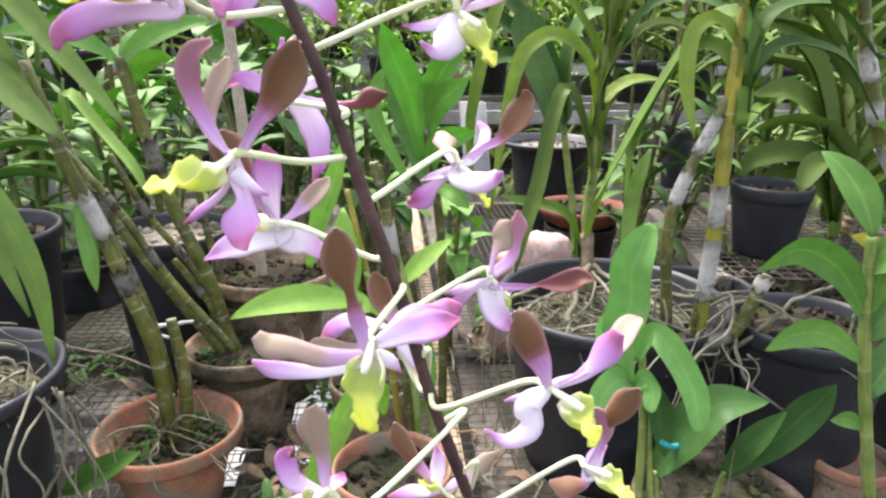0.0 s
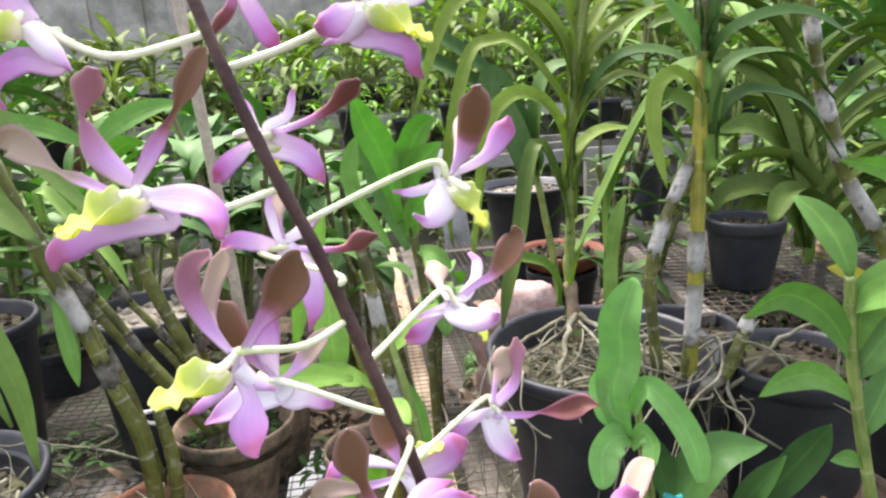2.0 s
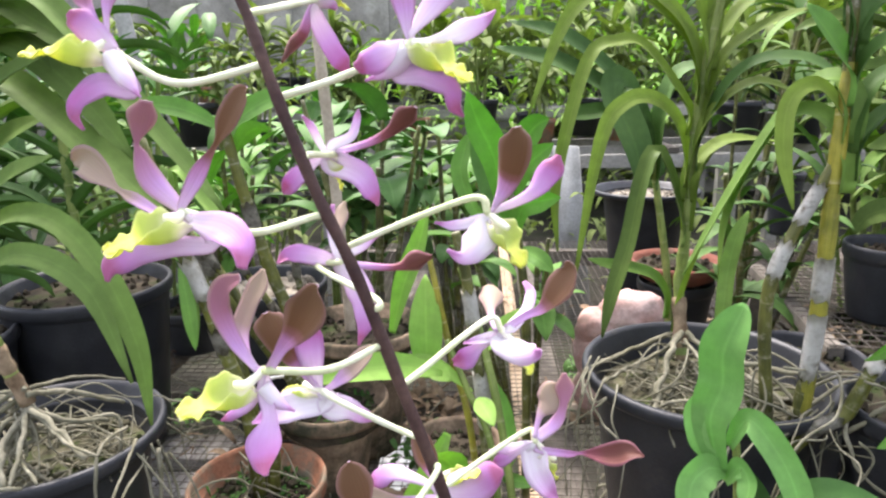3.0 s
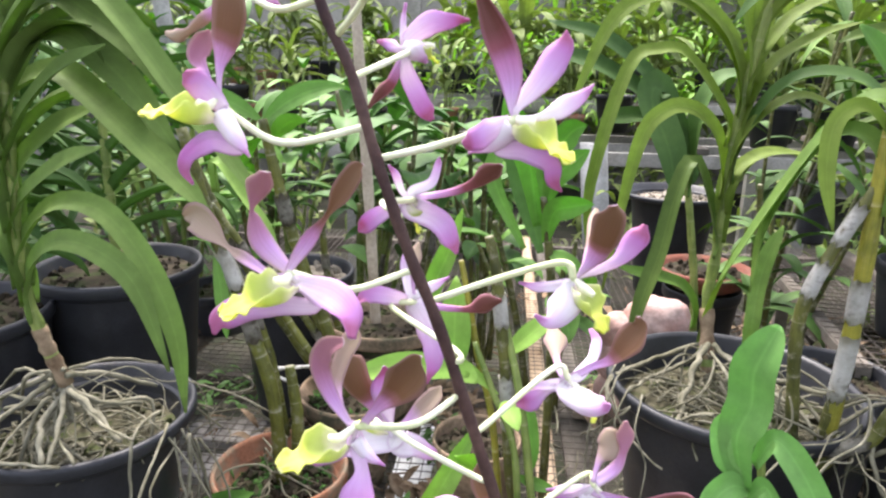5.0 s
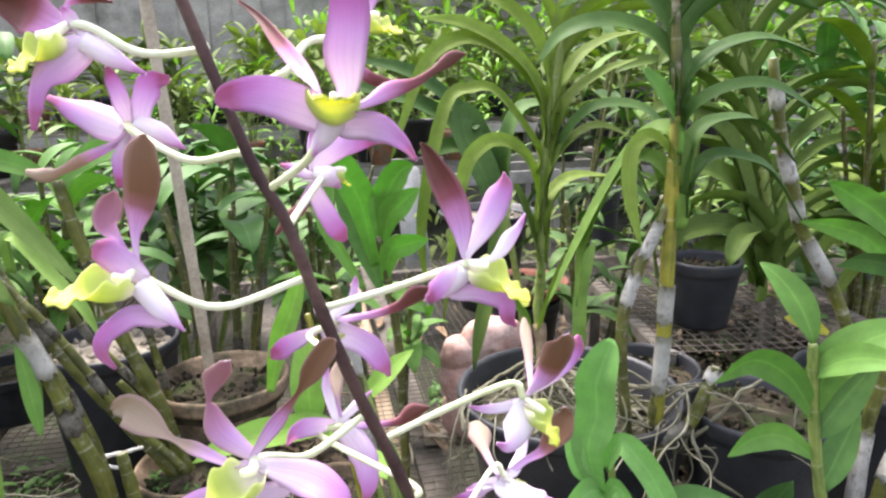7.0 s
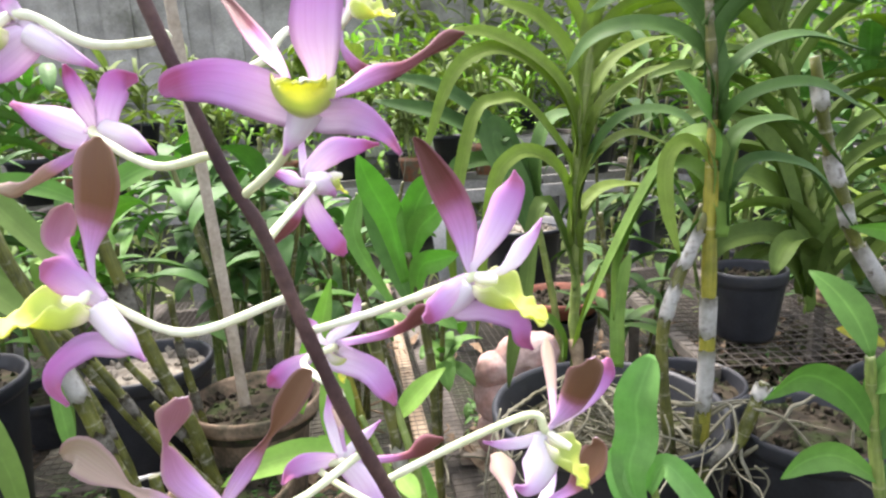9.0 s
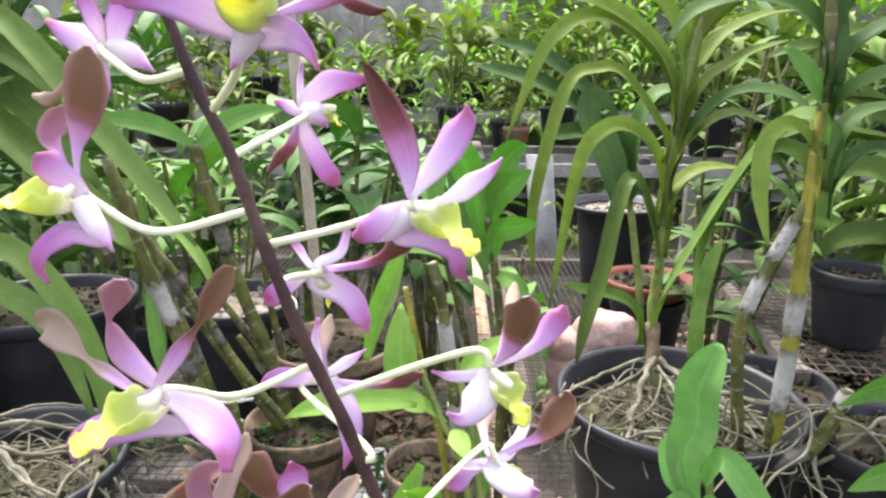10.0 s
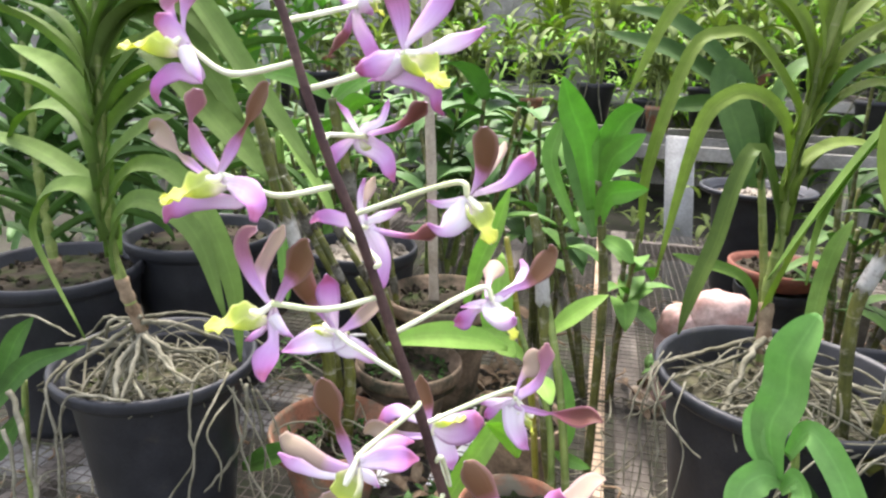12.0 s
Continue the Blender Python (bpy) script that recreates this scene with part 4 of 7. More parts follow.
rl = thing("leafy_cane_orchid", (0.979, 1.1, BENCH), "cane orchid with broad drooping light green leaves", "orchid")
bm = bmesh.new()
cane(bm, [(0.99, 1.1, BENCH), (0.979, 1.1, 0.921), (0.938, 1.1, 1.10), (0.897, 1.1, 1.275)], 0.009, 7)
part("cane", bm, M["cane_green"], rl)
strap(rl, [(0.904, 1.100, 1.235), (0.810, 1.100, 1.322), (0.750, 1.100, 1.362), (0.695, 1.080, 1.389)], 0.052, "bright_leaf", "oval", 0.05)
strap(rl, [(0.916, 1.100, 1.164), (0.786, 1.080, 1.282), (0.706, 1.060, 1.318), (0.627, 1.040, 1.335)], 0.040, "bright_leaf", "oval", 0.05)
strap(rl, [(0.897, 1.100, 1.275), (0.826, 1.100, 1.346), (0.785, 1.100, 1.356)], 0.040, "bright_leaf", "oval", 0.05)
strap(rl, [(0.930, 1.100, 1.142), (0.838, 1.080, 1.234), (0.742, 1.050, 1.265), (0.698, 1.040, 1.260)], 0.042, "deep_leaf", "oval", 0.05)

strap(rl, [(0.816, 1.200, 1.077), (0.771, 1.180, 1.101), (0.723, 1.160, 1.124), (0.686, 1.140, 1.137)], 0.030, "yellow_leaf", "oval", 0.05)

# bright wavy seedling
sd = thing("wavy_leaf_seedling", (0.285, 0.85, BENCH), "bright green seedling with wavy upright leaves", "seedling")
bm = bmesh.new()
cane(bm, [(0.30, 0.85, BENCH), (0.292, 0.85, 0.92), (0.285, 0.85, 1.0), (0.278, 0.85, 1.06)], 0.006, 5)
part("cane", bm, M["cane_green"], sd)
strap(sd, [(0.264, 0.850, 1.012), (0.247, 0.850, 1.078), (0.257, 0.850, 1.127), (0.255, 0.850, 1.173), (0.273, 0.850, 1.232)], 0.056, "mint_leaf", True, 0.16)
strap(sd, [(0.272, 0.850, 1.046), (0.286, 0.838, 1.091), (0.314, 0.825, 1.064), (0.337, 0.812, 1.021), (0.347, 0.800, 0.970)], 0.036, "mint_leaf", True, 0.12)
strap(sd, [(0.262, 0.850, 1.029), (0.240, 0.853, 1.043), (0.229, 0.857, 1.082), (0.236, 0.860, 1.109)], 0.026, "mint_leaf", True, 0.12)
strap(sd, [(0.267, 0.850, 1.013), (0.244, 0.833, 1.023), (0.224, 0.817, 1.008), (0.221, 0.800, 0.971)], 0.044, "mint_leaf", True, 0.12)
strap(sd, [(0.272, 0.850, 0.996), (0.283, 0.837, 1.027), (0.291, 0.823, 1.015), (0.286, 0.810, 0.992)], 0.030, "mint_leaf", True, 0.12)
pot("terracotta_pot", (0.42, 0.865), 0.125, 0.135, M["old_terracotta"], "low old clay pot of bark litter below the seedlings", fill="mossy_medium", drop=0.012, bits=160)
ds = thing("broad_leaf_seedling", (0.37, 0.85, BENCH), "low orchid seedling with broad dark green leaves", "seedling")
for pth in ([(0.36, 0.85, BENCH), (0.39, 0.845, 0.79), (0.405, 0.84, 0.885)], [(0.35, 0.85, BENCH), (0.33, 0.85, 0.78), (0.315, 0.85, 0.875)], [(0.34, 0.85, BENCH), (0.31, 0.848, 0.85), (0.292, 0.85, 1.02)]):
    bm = bmesh.new()
    cane(bm, pth, 0.0045, 4)
    part("cane", bm, M["cane_green"], ds)
strap(ds, [(0.315, 0.850, 0.871), (0.344, 0.847, 0.927), (0.382, 0.843, 0.984), (0.447, 0.840, 0.995)], 0.066, "dark_broad_leaf", "oval", 0.05)
strap(ds, [(0.405, 0.840, 0.880), (0.452, 0.827, 0.941), (0.490, 0.813, 1.007), (0.503, 0.800, 1.045)], 0.046, "dark_broad_leaf", "oval", 0.05)
strap(ds, [(0.405, 0.840, 0.880), (0.422, 0.815, 0.946), (0.445, 0.790, 1.011)], 0.036, "dark_broad_leaf", "oval", 0.05)
strap(ds, [(0.292, 0.850, 1.017), (0.309, 0.845, 0.966), (0.322, 0.840, 0.905)], 0.040, "dark_broad_leaf", "oval", 0.05)
bm = bmesh.new()
tube(bm, smooth_path([(0.31, 0.84, 0.93), (0.335, 0.845, 0.918), (0.35, 0.86, 0.922), (0.375, 0.87, 0.905)], 16), 0.0045, 8)
part("twine_tie", bm, M["twine"], sd, "knotted turquoise plastic twine")

# light lance-leaved plant close behind the spike
yg = thing("lance_leaf_orchid", (-0.06, 0.93, BENCH), "cane orchid with pale yellow-green lance leaves", "orchid")
bm = bmesh.new()
ln = cane(bm, [(-0.01, 0.90, BENCH + 0.05), (-0.03, 0.94, 0.95), (-0.07, 0.95, 1.05), (-0.10, 0.96, 1.12)], 0.0055, 5)
part("cane", bm, M["cane_green"], yg)
bm = bmesh.new()
ln = cane(bm, [(0.02, 0.92, BENCH + 0.05), (-0.02, 0.95, 1.0), (-0.06, 0.98, 1.15), (-0.085, 1.0, 1.22)], 0.0065, 6)
part("cane", bm, M["cane_green"], yg)
leafy(yg, [(-0.13, 0.955, 1.06, 100, 84, 0.155, 0.052, 25), (-0.10, 0.92, 1.085, 203, 22, 0.185, 0.042, 46), (-0.06, 1.03, 1.07, 24, 46, 0.115, 0.036, 20), (-0.09, 0.93, 1.07, 160, 30, 0.05, 0.03, 40), (-0.07, 0.9, 0.92, 258, 60, 0.16, 0.045, 30), (-0.05, 0.92, 1.05, -60, 0, 0.06, 0.03, 30)], "young_leaf", 0.3)
strap(yg, [(-0.096, 0.930, 0.985), (-0.120, 0.907, 0.933), (-0.166, 0.883, 0.841), (-0.189, 0.860, 0.780)], 0.040, "young_leaf", "oval", 0.02)
strap(yg, [(-0.193, 1.000, 1.110), (-0.173, 1.000, 1.186), (-0.148, 1.000, 1.249), (-0.130, 1.000, 1.312)], 0.036, "young_leaf", "oval", 0.02)
strap(yg, [(-0.160, 0.950, 1.095), (-0.116, 0.950, 1.084), (-0.060, 0.950, 1.045)], 0.022, "young_leaf", "oval", 0.02)
strap(yg, [(-0.033, 0.960, 1.060), (-0.017, 0.960, 1.016), (-0.007, 0.960, 0.950), (-0.008, 0.960, 0.909)], 0.026, "bright_leaf", "oval", 0.02)
strap(yg, [(-0.024, 0.950, 0.911), (0.003, 0.950, 0.903), (0.034, 0.950, 0.897)], 0.022, "bright_leaf", "oval", 0.02)
bm = bmesh.new()
ln = cane(bm, [(-0.010, 0.970, 0.741), (-0.039, 0.970, 0.905), (-0.049, 0.970, 1.033), (-0.062, 0.970, 1.143), (-0.074, 0.970, 1.230), (-0.086, 0.970, 1.280)], 0.0095, 8)
part("cane", bm, M["cane"], yg)
sheath(ln, 15, 22, 0.0105, yg, 0.1)
sheath(ln, 29, 34, 0.0102, yg, 0.15)
bm = bmesh.new()
cane(bm, [(-0.050, 0.980, 0.799), (-0.072, 0.980, 0.984), (-0.095, 0.980, 1.077), (-0.113, 0.980, 1.168), (-0.127, 0.980, 1.238)], 0.0055, 6)
part("cane", bm, M["cane_yellow"], yg)
pot("terracotta_pot", (-0.045, 0.785), 0.078, 0.24, M["terracotta"], "bright orange terracotta pot with grassy litter", bits=60)

# fresh broad-leaved young plant further back
gp = thing("fresh_green_orchid", (0.0, 1.22, BENCH), "young orchid with fresh bright green upright leaves", "orchid")
bm = bmesh.new()
cane(bm, [(0.004, 1.22, BENCH), (0.002, 1.22, 0.994), (-0.003, 1.22, 1.107), (-0.016, 1.22, 1.212), (-0.029, 1.22, 1.293)], 0.009, 8)
part("cane", bm, M["cane"], gp)
strap(gp, [(-0.038, 1.220, 1.239), (-0.057, 1.220, 1.348), (-0.085, 1.210, 1.415), (-0.102, 1.200, 1.468)], 0.060, "fresh_leaf", "oval", 0.05)
strap(gp, [(-0.023, 1.220, 1.313), (-0.010, 1.210, 1.372), (0.013, 1.200, 1.409), (0.036, 1.190, 1.422)], 0.051, "fresh_leaf", "oval", 0.05)
strap(gp, [(-0.022, 1.220, 1.283), (-0.007, 1.200, 1.335), (0.016, 1.190, 1.359), (0.044, 1.190, 1.382)], 0.048, "fresh_leaf", "oval", 0.05)
strap(gp, [(-0.026, 1.220, 1.291), (-0.023, 1.220, 1.351), (-0.018, 1.220, 1.399)], 0.045, "fresh_leaf", "oval", 0.04)
strap(gp, [(-0.021, 1.220, 1.209), (-0.008, 1.200, 1.270), (0.024, 1.190, 1.285), (0.058, 1.190, 1.291)], 0.044, "fresh_leaf", "oval", 0.05)
strap(gp, [(-0.028, 1.230, 1.187), (-0.055, 1.240, 1.266), (-0.085, 1.250, 1.353), (-0.098, 1.250, 1.414)], 0.043, "deep_leaf", "oval", 0.03)
strap(gp, [(-0.060, 1.240, 1.190), (-0.122, 1.270, 1.301), (-0.120, 1.280, 1.359), (-0.102, 1.280, 1.398)], 0.038, "bright_leaf", "oval", 0.03)
strap(gp, [(-0.013, 1.220, 1.191), (0.023, 1.190, 1.183), (0.049, 1.180, 1.161)], 0.033, "bright_leaf", "oval", 0.03)

# dark broad-leaved orchid behind the strap leaves
dl = thing("dark_leaf_orchid", (0.33, 1.70, BENCH), "orchid with broad arching dark green leaves", "orchid")
bm = bmesh.new()
cane(bm, [(0.345, 1.7, BENCH), (0.322, 1.7, 0.97), (0.296, 1.7, 1.135), (0.262, 1.7, 1.316)], 0.010, 7)
part("cane", bm, M["cane_green"], dl)
strap(dl, [(0.260, 1.700, 1.329), (0.183, 1.700, 1.431), (0.062, 1.700, 1.510), (-0.003, 1.700, 1.532), (-0.106, 1.700, 1.557)], 0.044, "strap_dark")
strap(dl, [(0.266, 1.700, 1.291), (0.188, 1.700, 1.462), (0.060, 1.700, 1.575), (-0.075, 1.700, 1.614)], 0.038, "strap_dark")
strap(dl, [(0.262, 1.700, 1.300), (0.190, 1.680, 1.460), (0.170, 1.650, 1.440), (0.216, 1.600, 1.331), (0.233, 1.580, 1.238)], 0.070, "strap_dark")
strap(dl, [(0.250, 1.700, 1.340), (0.173, 1.700, 1.399), (0.101, 1.680, 1.401), (0.060, 1.660, 1.393)], 0.039, "strap_dark")
strap(dl, [(0.276, 1.700, 1.266), (0.286, 1.700, 1.417), (0.319, 1.700, 1.491), (0.402, 1.700, 1.505)], 0.049, "strap_dark")

# the terracotta row
pot("terracotta_pot", (-0.445, 0.995), 0.118, 0.148, M["terracotta"], "worn terracotta pot with moss and old roots", fill="medium", drop=0.045, bits=120, foot=0.60)
t1 = thing("bare_cane_orchid", (-0.45, 1.0, 0.78), "leaning old orchid canes in dry grey sheaths", "orchid", "old canes")
for pth, r, sh in [([(-0.445, 1.0, 0.78), (-0.453, 1.0, 0.96), (-0.482, 1.0, 1.065), (-0.508, 1.0, 1.16), (-0.545, 1.0, 1.26), (-0.583, 1.0, 1.41)], 0.0125, [(14, 17), (21, 26)]), ([(-0.43, 1.02, 0.78), (-0.425, 1.03, 0.90), (-0.44, 1.04, 1.0)], 0.012, [])]:
    bm = bmesh.new()
    ln = cane(bm, pth, r, 6)
    part("cane", bm, M["cane_olive"], t1)
    for a, b in sh:
        sheath(ln, a, b, r * 1.06, t1, 0.2, "sheath" if b == 26 else "old_sheath")
strap(t1, [(-0.551, 1.000, 1.284), (-0.536, 1.000, 1.224), (-0.525, 1.000, 1.145), (-0.530, 1.000, 1.067)], 0.020, "strap")
strap(t1, [(-0.495, 0.950, 1.368), (-0.460, 0.950, 1.322), (-0.424, 0.950, 1.274), (-0.402, 0.950, 1.226)], 0.024, "strap")
strap(t1, [(-0.536, 0.990, 1.206), (-0.522, 0.975, 1.163), (-0.513, 0.965, 1.118), (-0.508, 0.960, 1.078)], 0.024, "bright_leaf", "oval", 0.03)
strap(t1, [(-0.579, 0.900, 0.762), (-0.534, 0.890, 0.795), (-0.478, 0.880, 0.833), (-0.432, 0.880, 0.857)], 0.042, "bright_leaf", "oval", 0.03)
root_along(t1, [(-0.507, 1.120, 0.950), (-0.479, 1.130, 0.948), (-0.454, 1.150, 0.946)], 0.0042, "sheath")
root_along(t1, [(-0.505, 1.120, 0.930), (-0.483, 1.120, 0.926), (-0.468, 1.130, 0.910)], 0.0036, "sheath")
root_along(t1, [(-0.628, 0.990, 0.983), (-0.586, 1.000, 0.963), (-0.518, 1.000, 0.950), (-0.464, 1.000, 0.931)], 0.0024)
root_along(t1, [(-0.535, 1.000, 0.956), (-0.492, 1.000, 0.972), (-0.493, 1.000, 0.989), (-0.511, 1.010, 0.989)], 0.0018)
root_along(t1, [(-0.613, 0.980, 0.946), (-0.583, 0.980, 0.924), (-0.557, 1.000, 0.885)], 0.0022)
root_along(t1, [(-0.593, 0.950, 0.919), (-0.573, 0.950, 0.847), (-0.564, 0.950, 0.784)], 0.0022)
roots(t1, (-0.45, 1.0, 0.82), (-0.448, 0.995), 0.105, 0.805, 18, 31, 0.05, 0.0018, 0.45)

bm = bmesh.new()
for i in range(150):
    rr = random.Random(700 + i)
    a, q = rr.uniform(0, 6.28), 0.09 * math.sqrt(rr.random())
    blade(bm, arch((-0.448 + q * math.cos(a), 0.995 + q * math.sin(a), 0.788), rr.uniform(0, 360), rr.uniform(15, 70), rr.uniform(0.010, 0.026), 60, 4), oval_width(rr.uniform(0.004, 0.009), 0.5, 0.3), 0.0008, 0.2)
tagged(part("moss_cushion", bm, M["moss"]), "tiny dark green weeds and moss in a pot", "moss", kind="stuff")

pot("terracotta_pot", (-0.380, 1.200), 0.112, 0.203, M["old_terracotta"], "old mossy terracotta bowl with green moss", fill="medium", bits=100, foot=0.52)
bm = bmesh.new()
for i in range(300):
    rr = random.Random(900 + i)
    a, q = rr.uniform(0, 6.28), 0.088 * math.sqrt(rr.random())
    blade(bm, arch((-0.38 + q * math.cos(a), 1.20 + q * math.sin(a), 0.853), rr.uniform(0, 360), rr.uniform(15, 75), rr.uniform(0.008, 0.026), 70, 4), oval_width(rr.uniform(0.004, 0.009), 0.5, 0.3), 0.0008, 0.2)
tagged(part("moss_cushion", bm, M["moss"]), "soft green moss in a clay bowl", "moss", kind="stuff")
t2 = thing("cane_orchid", (-0.41, 1.17, 0.87), "two leaning olive-green orchid canes", "orchid", "old canes")
for pth, r in [([(-0.41, 1.20, 0.84), (-0.50, 1.20, 0.97), (-0.57, 1.20, 1.075), (-0.64, 1.20, 1.19), (-0.70, 1.20, 1.32)], 0.0125), ([(-0.40, 1.20, 0.84), (-0.435, 1.20, 1.0), (-0.485, 1.20, 1.14), (-0.525, 1.20, 1.29), (-0.55, 1.20, 1.41)], 0.0130), ([(-0.39, 1.21, 0.84), (-0.44, 1.21, 0.95), (-0.51, 1.22, 1.04)], 0.009)]:
    bm = bmesh.new()
    ln = cane(bm, pth, r, 7)
    part("cane", bm, M["cane_olive"], t2)
    sheath(ln, 26, 30, r * 1.05, t2, 0.3, "old_sheath")
for pth, r in (([(-0.435, 1.220, 0.877), (-0.464, 1.220, 1.008), (-0.544, 1.220, 1.122), (-0.603, 1.220, 1.240)], 0.0075), ([(-0.392, 1.150, 0.901), (-0.481, 1.150, 1.016), (-0.564, 1.150, 1.155), (-0.638, 1.150, 1.255)], 0.0080), ([(-0.483, 1.100, 0.818), (-0.511, 1.100, 0.996), (-0.567, 1.100, 1.150), (-0.619, 1.100, 1.247)], 0.0085), ([(-0.444, 1.300, 0.849), (-0.453, 1.300, 0.951), (-0.476, 1.300, 1.095), (-0.484, 1.300, 1.219)], 0.0080)):
    bm = bmesh.new()
    ln = cane(bm, pth, r, 8)
    part("cane", bm, M["cane_olive"], t2)
    sheath(ln, 20, 24, r * 1.08, t2, 0.3, "old_sheath")
    sheath(ln, 32, 36, r * 1.08, t2, 0.3, "old_sheath")
leafy(t2, [(-0.565, 1.23, 1.40, 200, 40, 0.2, 0.04, 60), (-0.565, 1.23, 1.40, 20, 45, 0.18, 0.045, 50), (-0.55, 1.23, 1.36, -30, 50, 0.15, 0.04, 70), (-0.56, 1.23, 1.38, 90, 60, 0.15, 0.04, 70)], "bright_leaf", 0.3)

pot("terracotta_pot", (-0.37, 1.37), 0.135, 0.295, M["old_terracotta"], "brown terracotta pot with a wooden stake in it", bits=110, foot=0.58)
t3 = thing("wooden_stake", (-0.39, 1.37, 0.93), "tall pale wooden plant stake", "stake")
bm = bmesh.new()
pts = smooth_path([(-0.39, 1.37, 0.92), (-0.405, 1.37, 1.25), (-0.43, 1.375, 1.66), (-0.44, 1.375, 1.88)], 20)
tube(bm, pts, lambda s: 0.0115 + 0.0008 * math.sin(s * 40), 7)
part("pole", bm, M["stake"], t3)
pot("old_clay_pot", (-0.125, 1.17), 0.085, 0.15, M["old_terracotta"], "broken old clay pot with pink dry husks", bits=80)

pot("black_plastic_pot", (-0.62, 1.45), 0.14, 0.355, M["black_plastic"], "dark plastic pot with a pale crusted filling", fill="pale_medium")
pot("black_plastic_pot", (-1.071, 1.837), 0.12, 0.140, M["black_plastic"], "dark plastic pot in the shade of canes", bits=40)

# pots and strap leaves of the other corner
LP, LZ = (-0.652, 0.80), 1.02
pot("black_plastic_pot", LP, 0.158, LZ - BENCH, M["black_plastic"], "large black plastic pot with grey roots hanging over", fill="mossy_medium", lip=0.014, drop=0.05, foot=0.62)
v4 = vanda("strap_leaf_orchid", [(-0.628, 0.755, 1.085), (-0.645, 0.745, 1.16), (-0.656, 0.74, 1.249), (-0.646, 0.74, 1.372), (-0.626, 0.74, 1.555), (-0.61, 0.74, 1.76)], 9, "strap-leaved orchid with long light green leaves", "strap_soft", (-0.60, 0.76, 1.0), 0.0085, 0, 33, (0.70, 1.0), 0.034, 0.30, 10.0, (64, 78), (90, 60), 24, wood=0.26)
strap(v4, [(-0.631, 0.760, 1.537), (-0.565, 0.760, 1.579), (-0.520, 0.760, 1.561), (-0.470, 0.760, 1.528), (-0.427, 0.760, 1.471)], 0.036, "strap_soft")
strap(v4, [(-0.637, 0.760, 1.512), (-0.573, 0.760, 1.540), (-0.527, 0.760, 1.522), (-0.478, 0.760, 1.479), (-0.425, 0.760, 1.410)], 0.036, "strap_soft")
strap(v4, [(-0.647, 0.760, 1.467), (-0.582, 0.760, 1.497), (-0.536, 0.760, 1.472), (-0.486, 0.760, 1.428), (-0.430, 0.760, 1.377), (-0.392, 0.760, 1.338)], 0.036, "strap_soft")
strap(v4, [(-0.649, 0.740, 1.225), (-0.621, 0.732, 1.270), (-0.576, 0.724, 1.299), (-0.516, 0.716, 1.295), (-0.462, 0.708, 1.258), (-0.424, 0.700, 1.157)], 0.026, "strap_soft")
strap(v4, [(-0.656, 0.740, 1.250), (-0.668, 0.733, 1.295), (-0.701, 0.727, 1.305), (-0.740, 0.720, 1.291), (-0.767, 0.713, 1.243), (-0.744, 0.707, 1.187), (-0.683, 0.700, 1.084)], 0.030, "strap_soft")
strap(v4, [(-0.659, 0.740, 1.274), (-0.714, 0.753, 1.312), (-0.815, 0.767, 1.344), (-0.953, 0.780, 1.363)], 0.030, "strap_soft")
strap(v4, [(-0.657, 0.740, 1.307), (-0.622, 0.733, 1.351), (-0.560, 0.727, 1.394), (-0.496, 0.720, 1.417)], 0.028, "strap_soft")
strap(v4, [(-0.654, 0.740, 1.340), (-0.630, 0.747, 1.392), (-0.581, 0.753, 1.435), (-0.527, 0.760, 1.459)], 0.030, "strap_soft")
strap(v4, [(-0.650, 0.740, 1.387), (-0.607, 0.733, 1.449), (-0.546, 0.727, 1.500), (-0.475, 0.720, 1.528)], 0.030, "strap_soft")
strap(v4, [(-0.657, 0.740, 1.371), (-0.681, 0.747, 1.423), (-0.729, 0.753, 1.467), (-0.820, 0.760, 1.495)], 0.030, "strap_soft")
strap(v4, [(-0.652, 0.740, 1.425), (-0.652, 0.727, 1.487), (-0.677, 0.713, 1.532), (-0.735, 0.700, 1.558)], 0.030, "strap_soft")
strap(v4, [(-0.657, 0.740, 1.348), (-0.686, 0.750, 1.388), (-0.736, 0.760, 1.411), (-0.820, 0.770, 1.398), (-0.892, 0.780, 1.349)], 0.032, "strap_soft")
strap(v4, [(-0.643, 0.740, 1.484), (-0.568, 0.743, 1.588), (-0.509, 0.747, 1.587), (-0.465, 0.750, 1.546), (-0.414, 0.753, 1.477), (-0.363, 0.757, 1.411), (-0.317, 0.760, 1.348)], 0.028, "strap_soft")
strap(v4, [(-0.645, 0.740, 1.440), (-0.585, 0.752, 1.535), (-0.539, 0.764, 1.550), (-0.505, 0.776, 1.499), (-0.467, 0.788, 1.424), (-0.419, 0.800, 1.328)], 0.030, "strap_soft")
strap(v4, [(-0.652, 0.740, 1.275), (-0.592, 0.736, 1.338), (-0.520, 0.732, 1.341), (-0.463, 0.728, 1.283), (-0.429, 0.724, 1.195), (-0.422, 0.720, 1.091)], 0.026, "strap_soft")
strap(v4, [(-0.648, 0.740, 1.469), (-0.604, 0.727, 1.540), (-0.537, 0.713, 1.590), (-0.464, 0.700, 1.605)], 0.030, "strap_soft")
strap(v4, [(-0.650, 0.740, 1.469), (-0.655, 0.733, 1.540), (-0.689, 0.727, 1.581), (-0.752, 0.720, 1.601)], 0.030, "strap_soft")
root_along(v4, [(-0.622, 0.750, 1.111), (-0.739, 0.760, 1.051), (-0.850, 0.780, 0.985), (-0.827, 0.745, 0.945)], 0.0039)
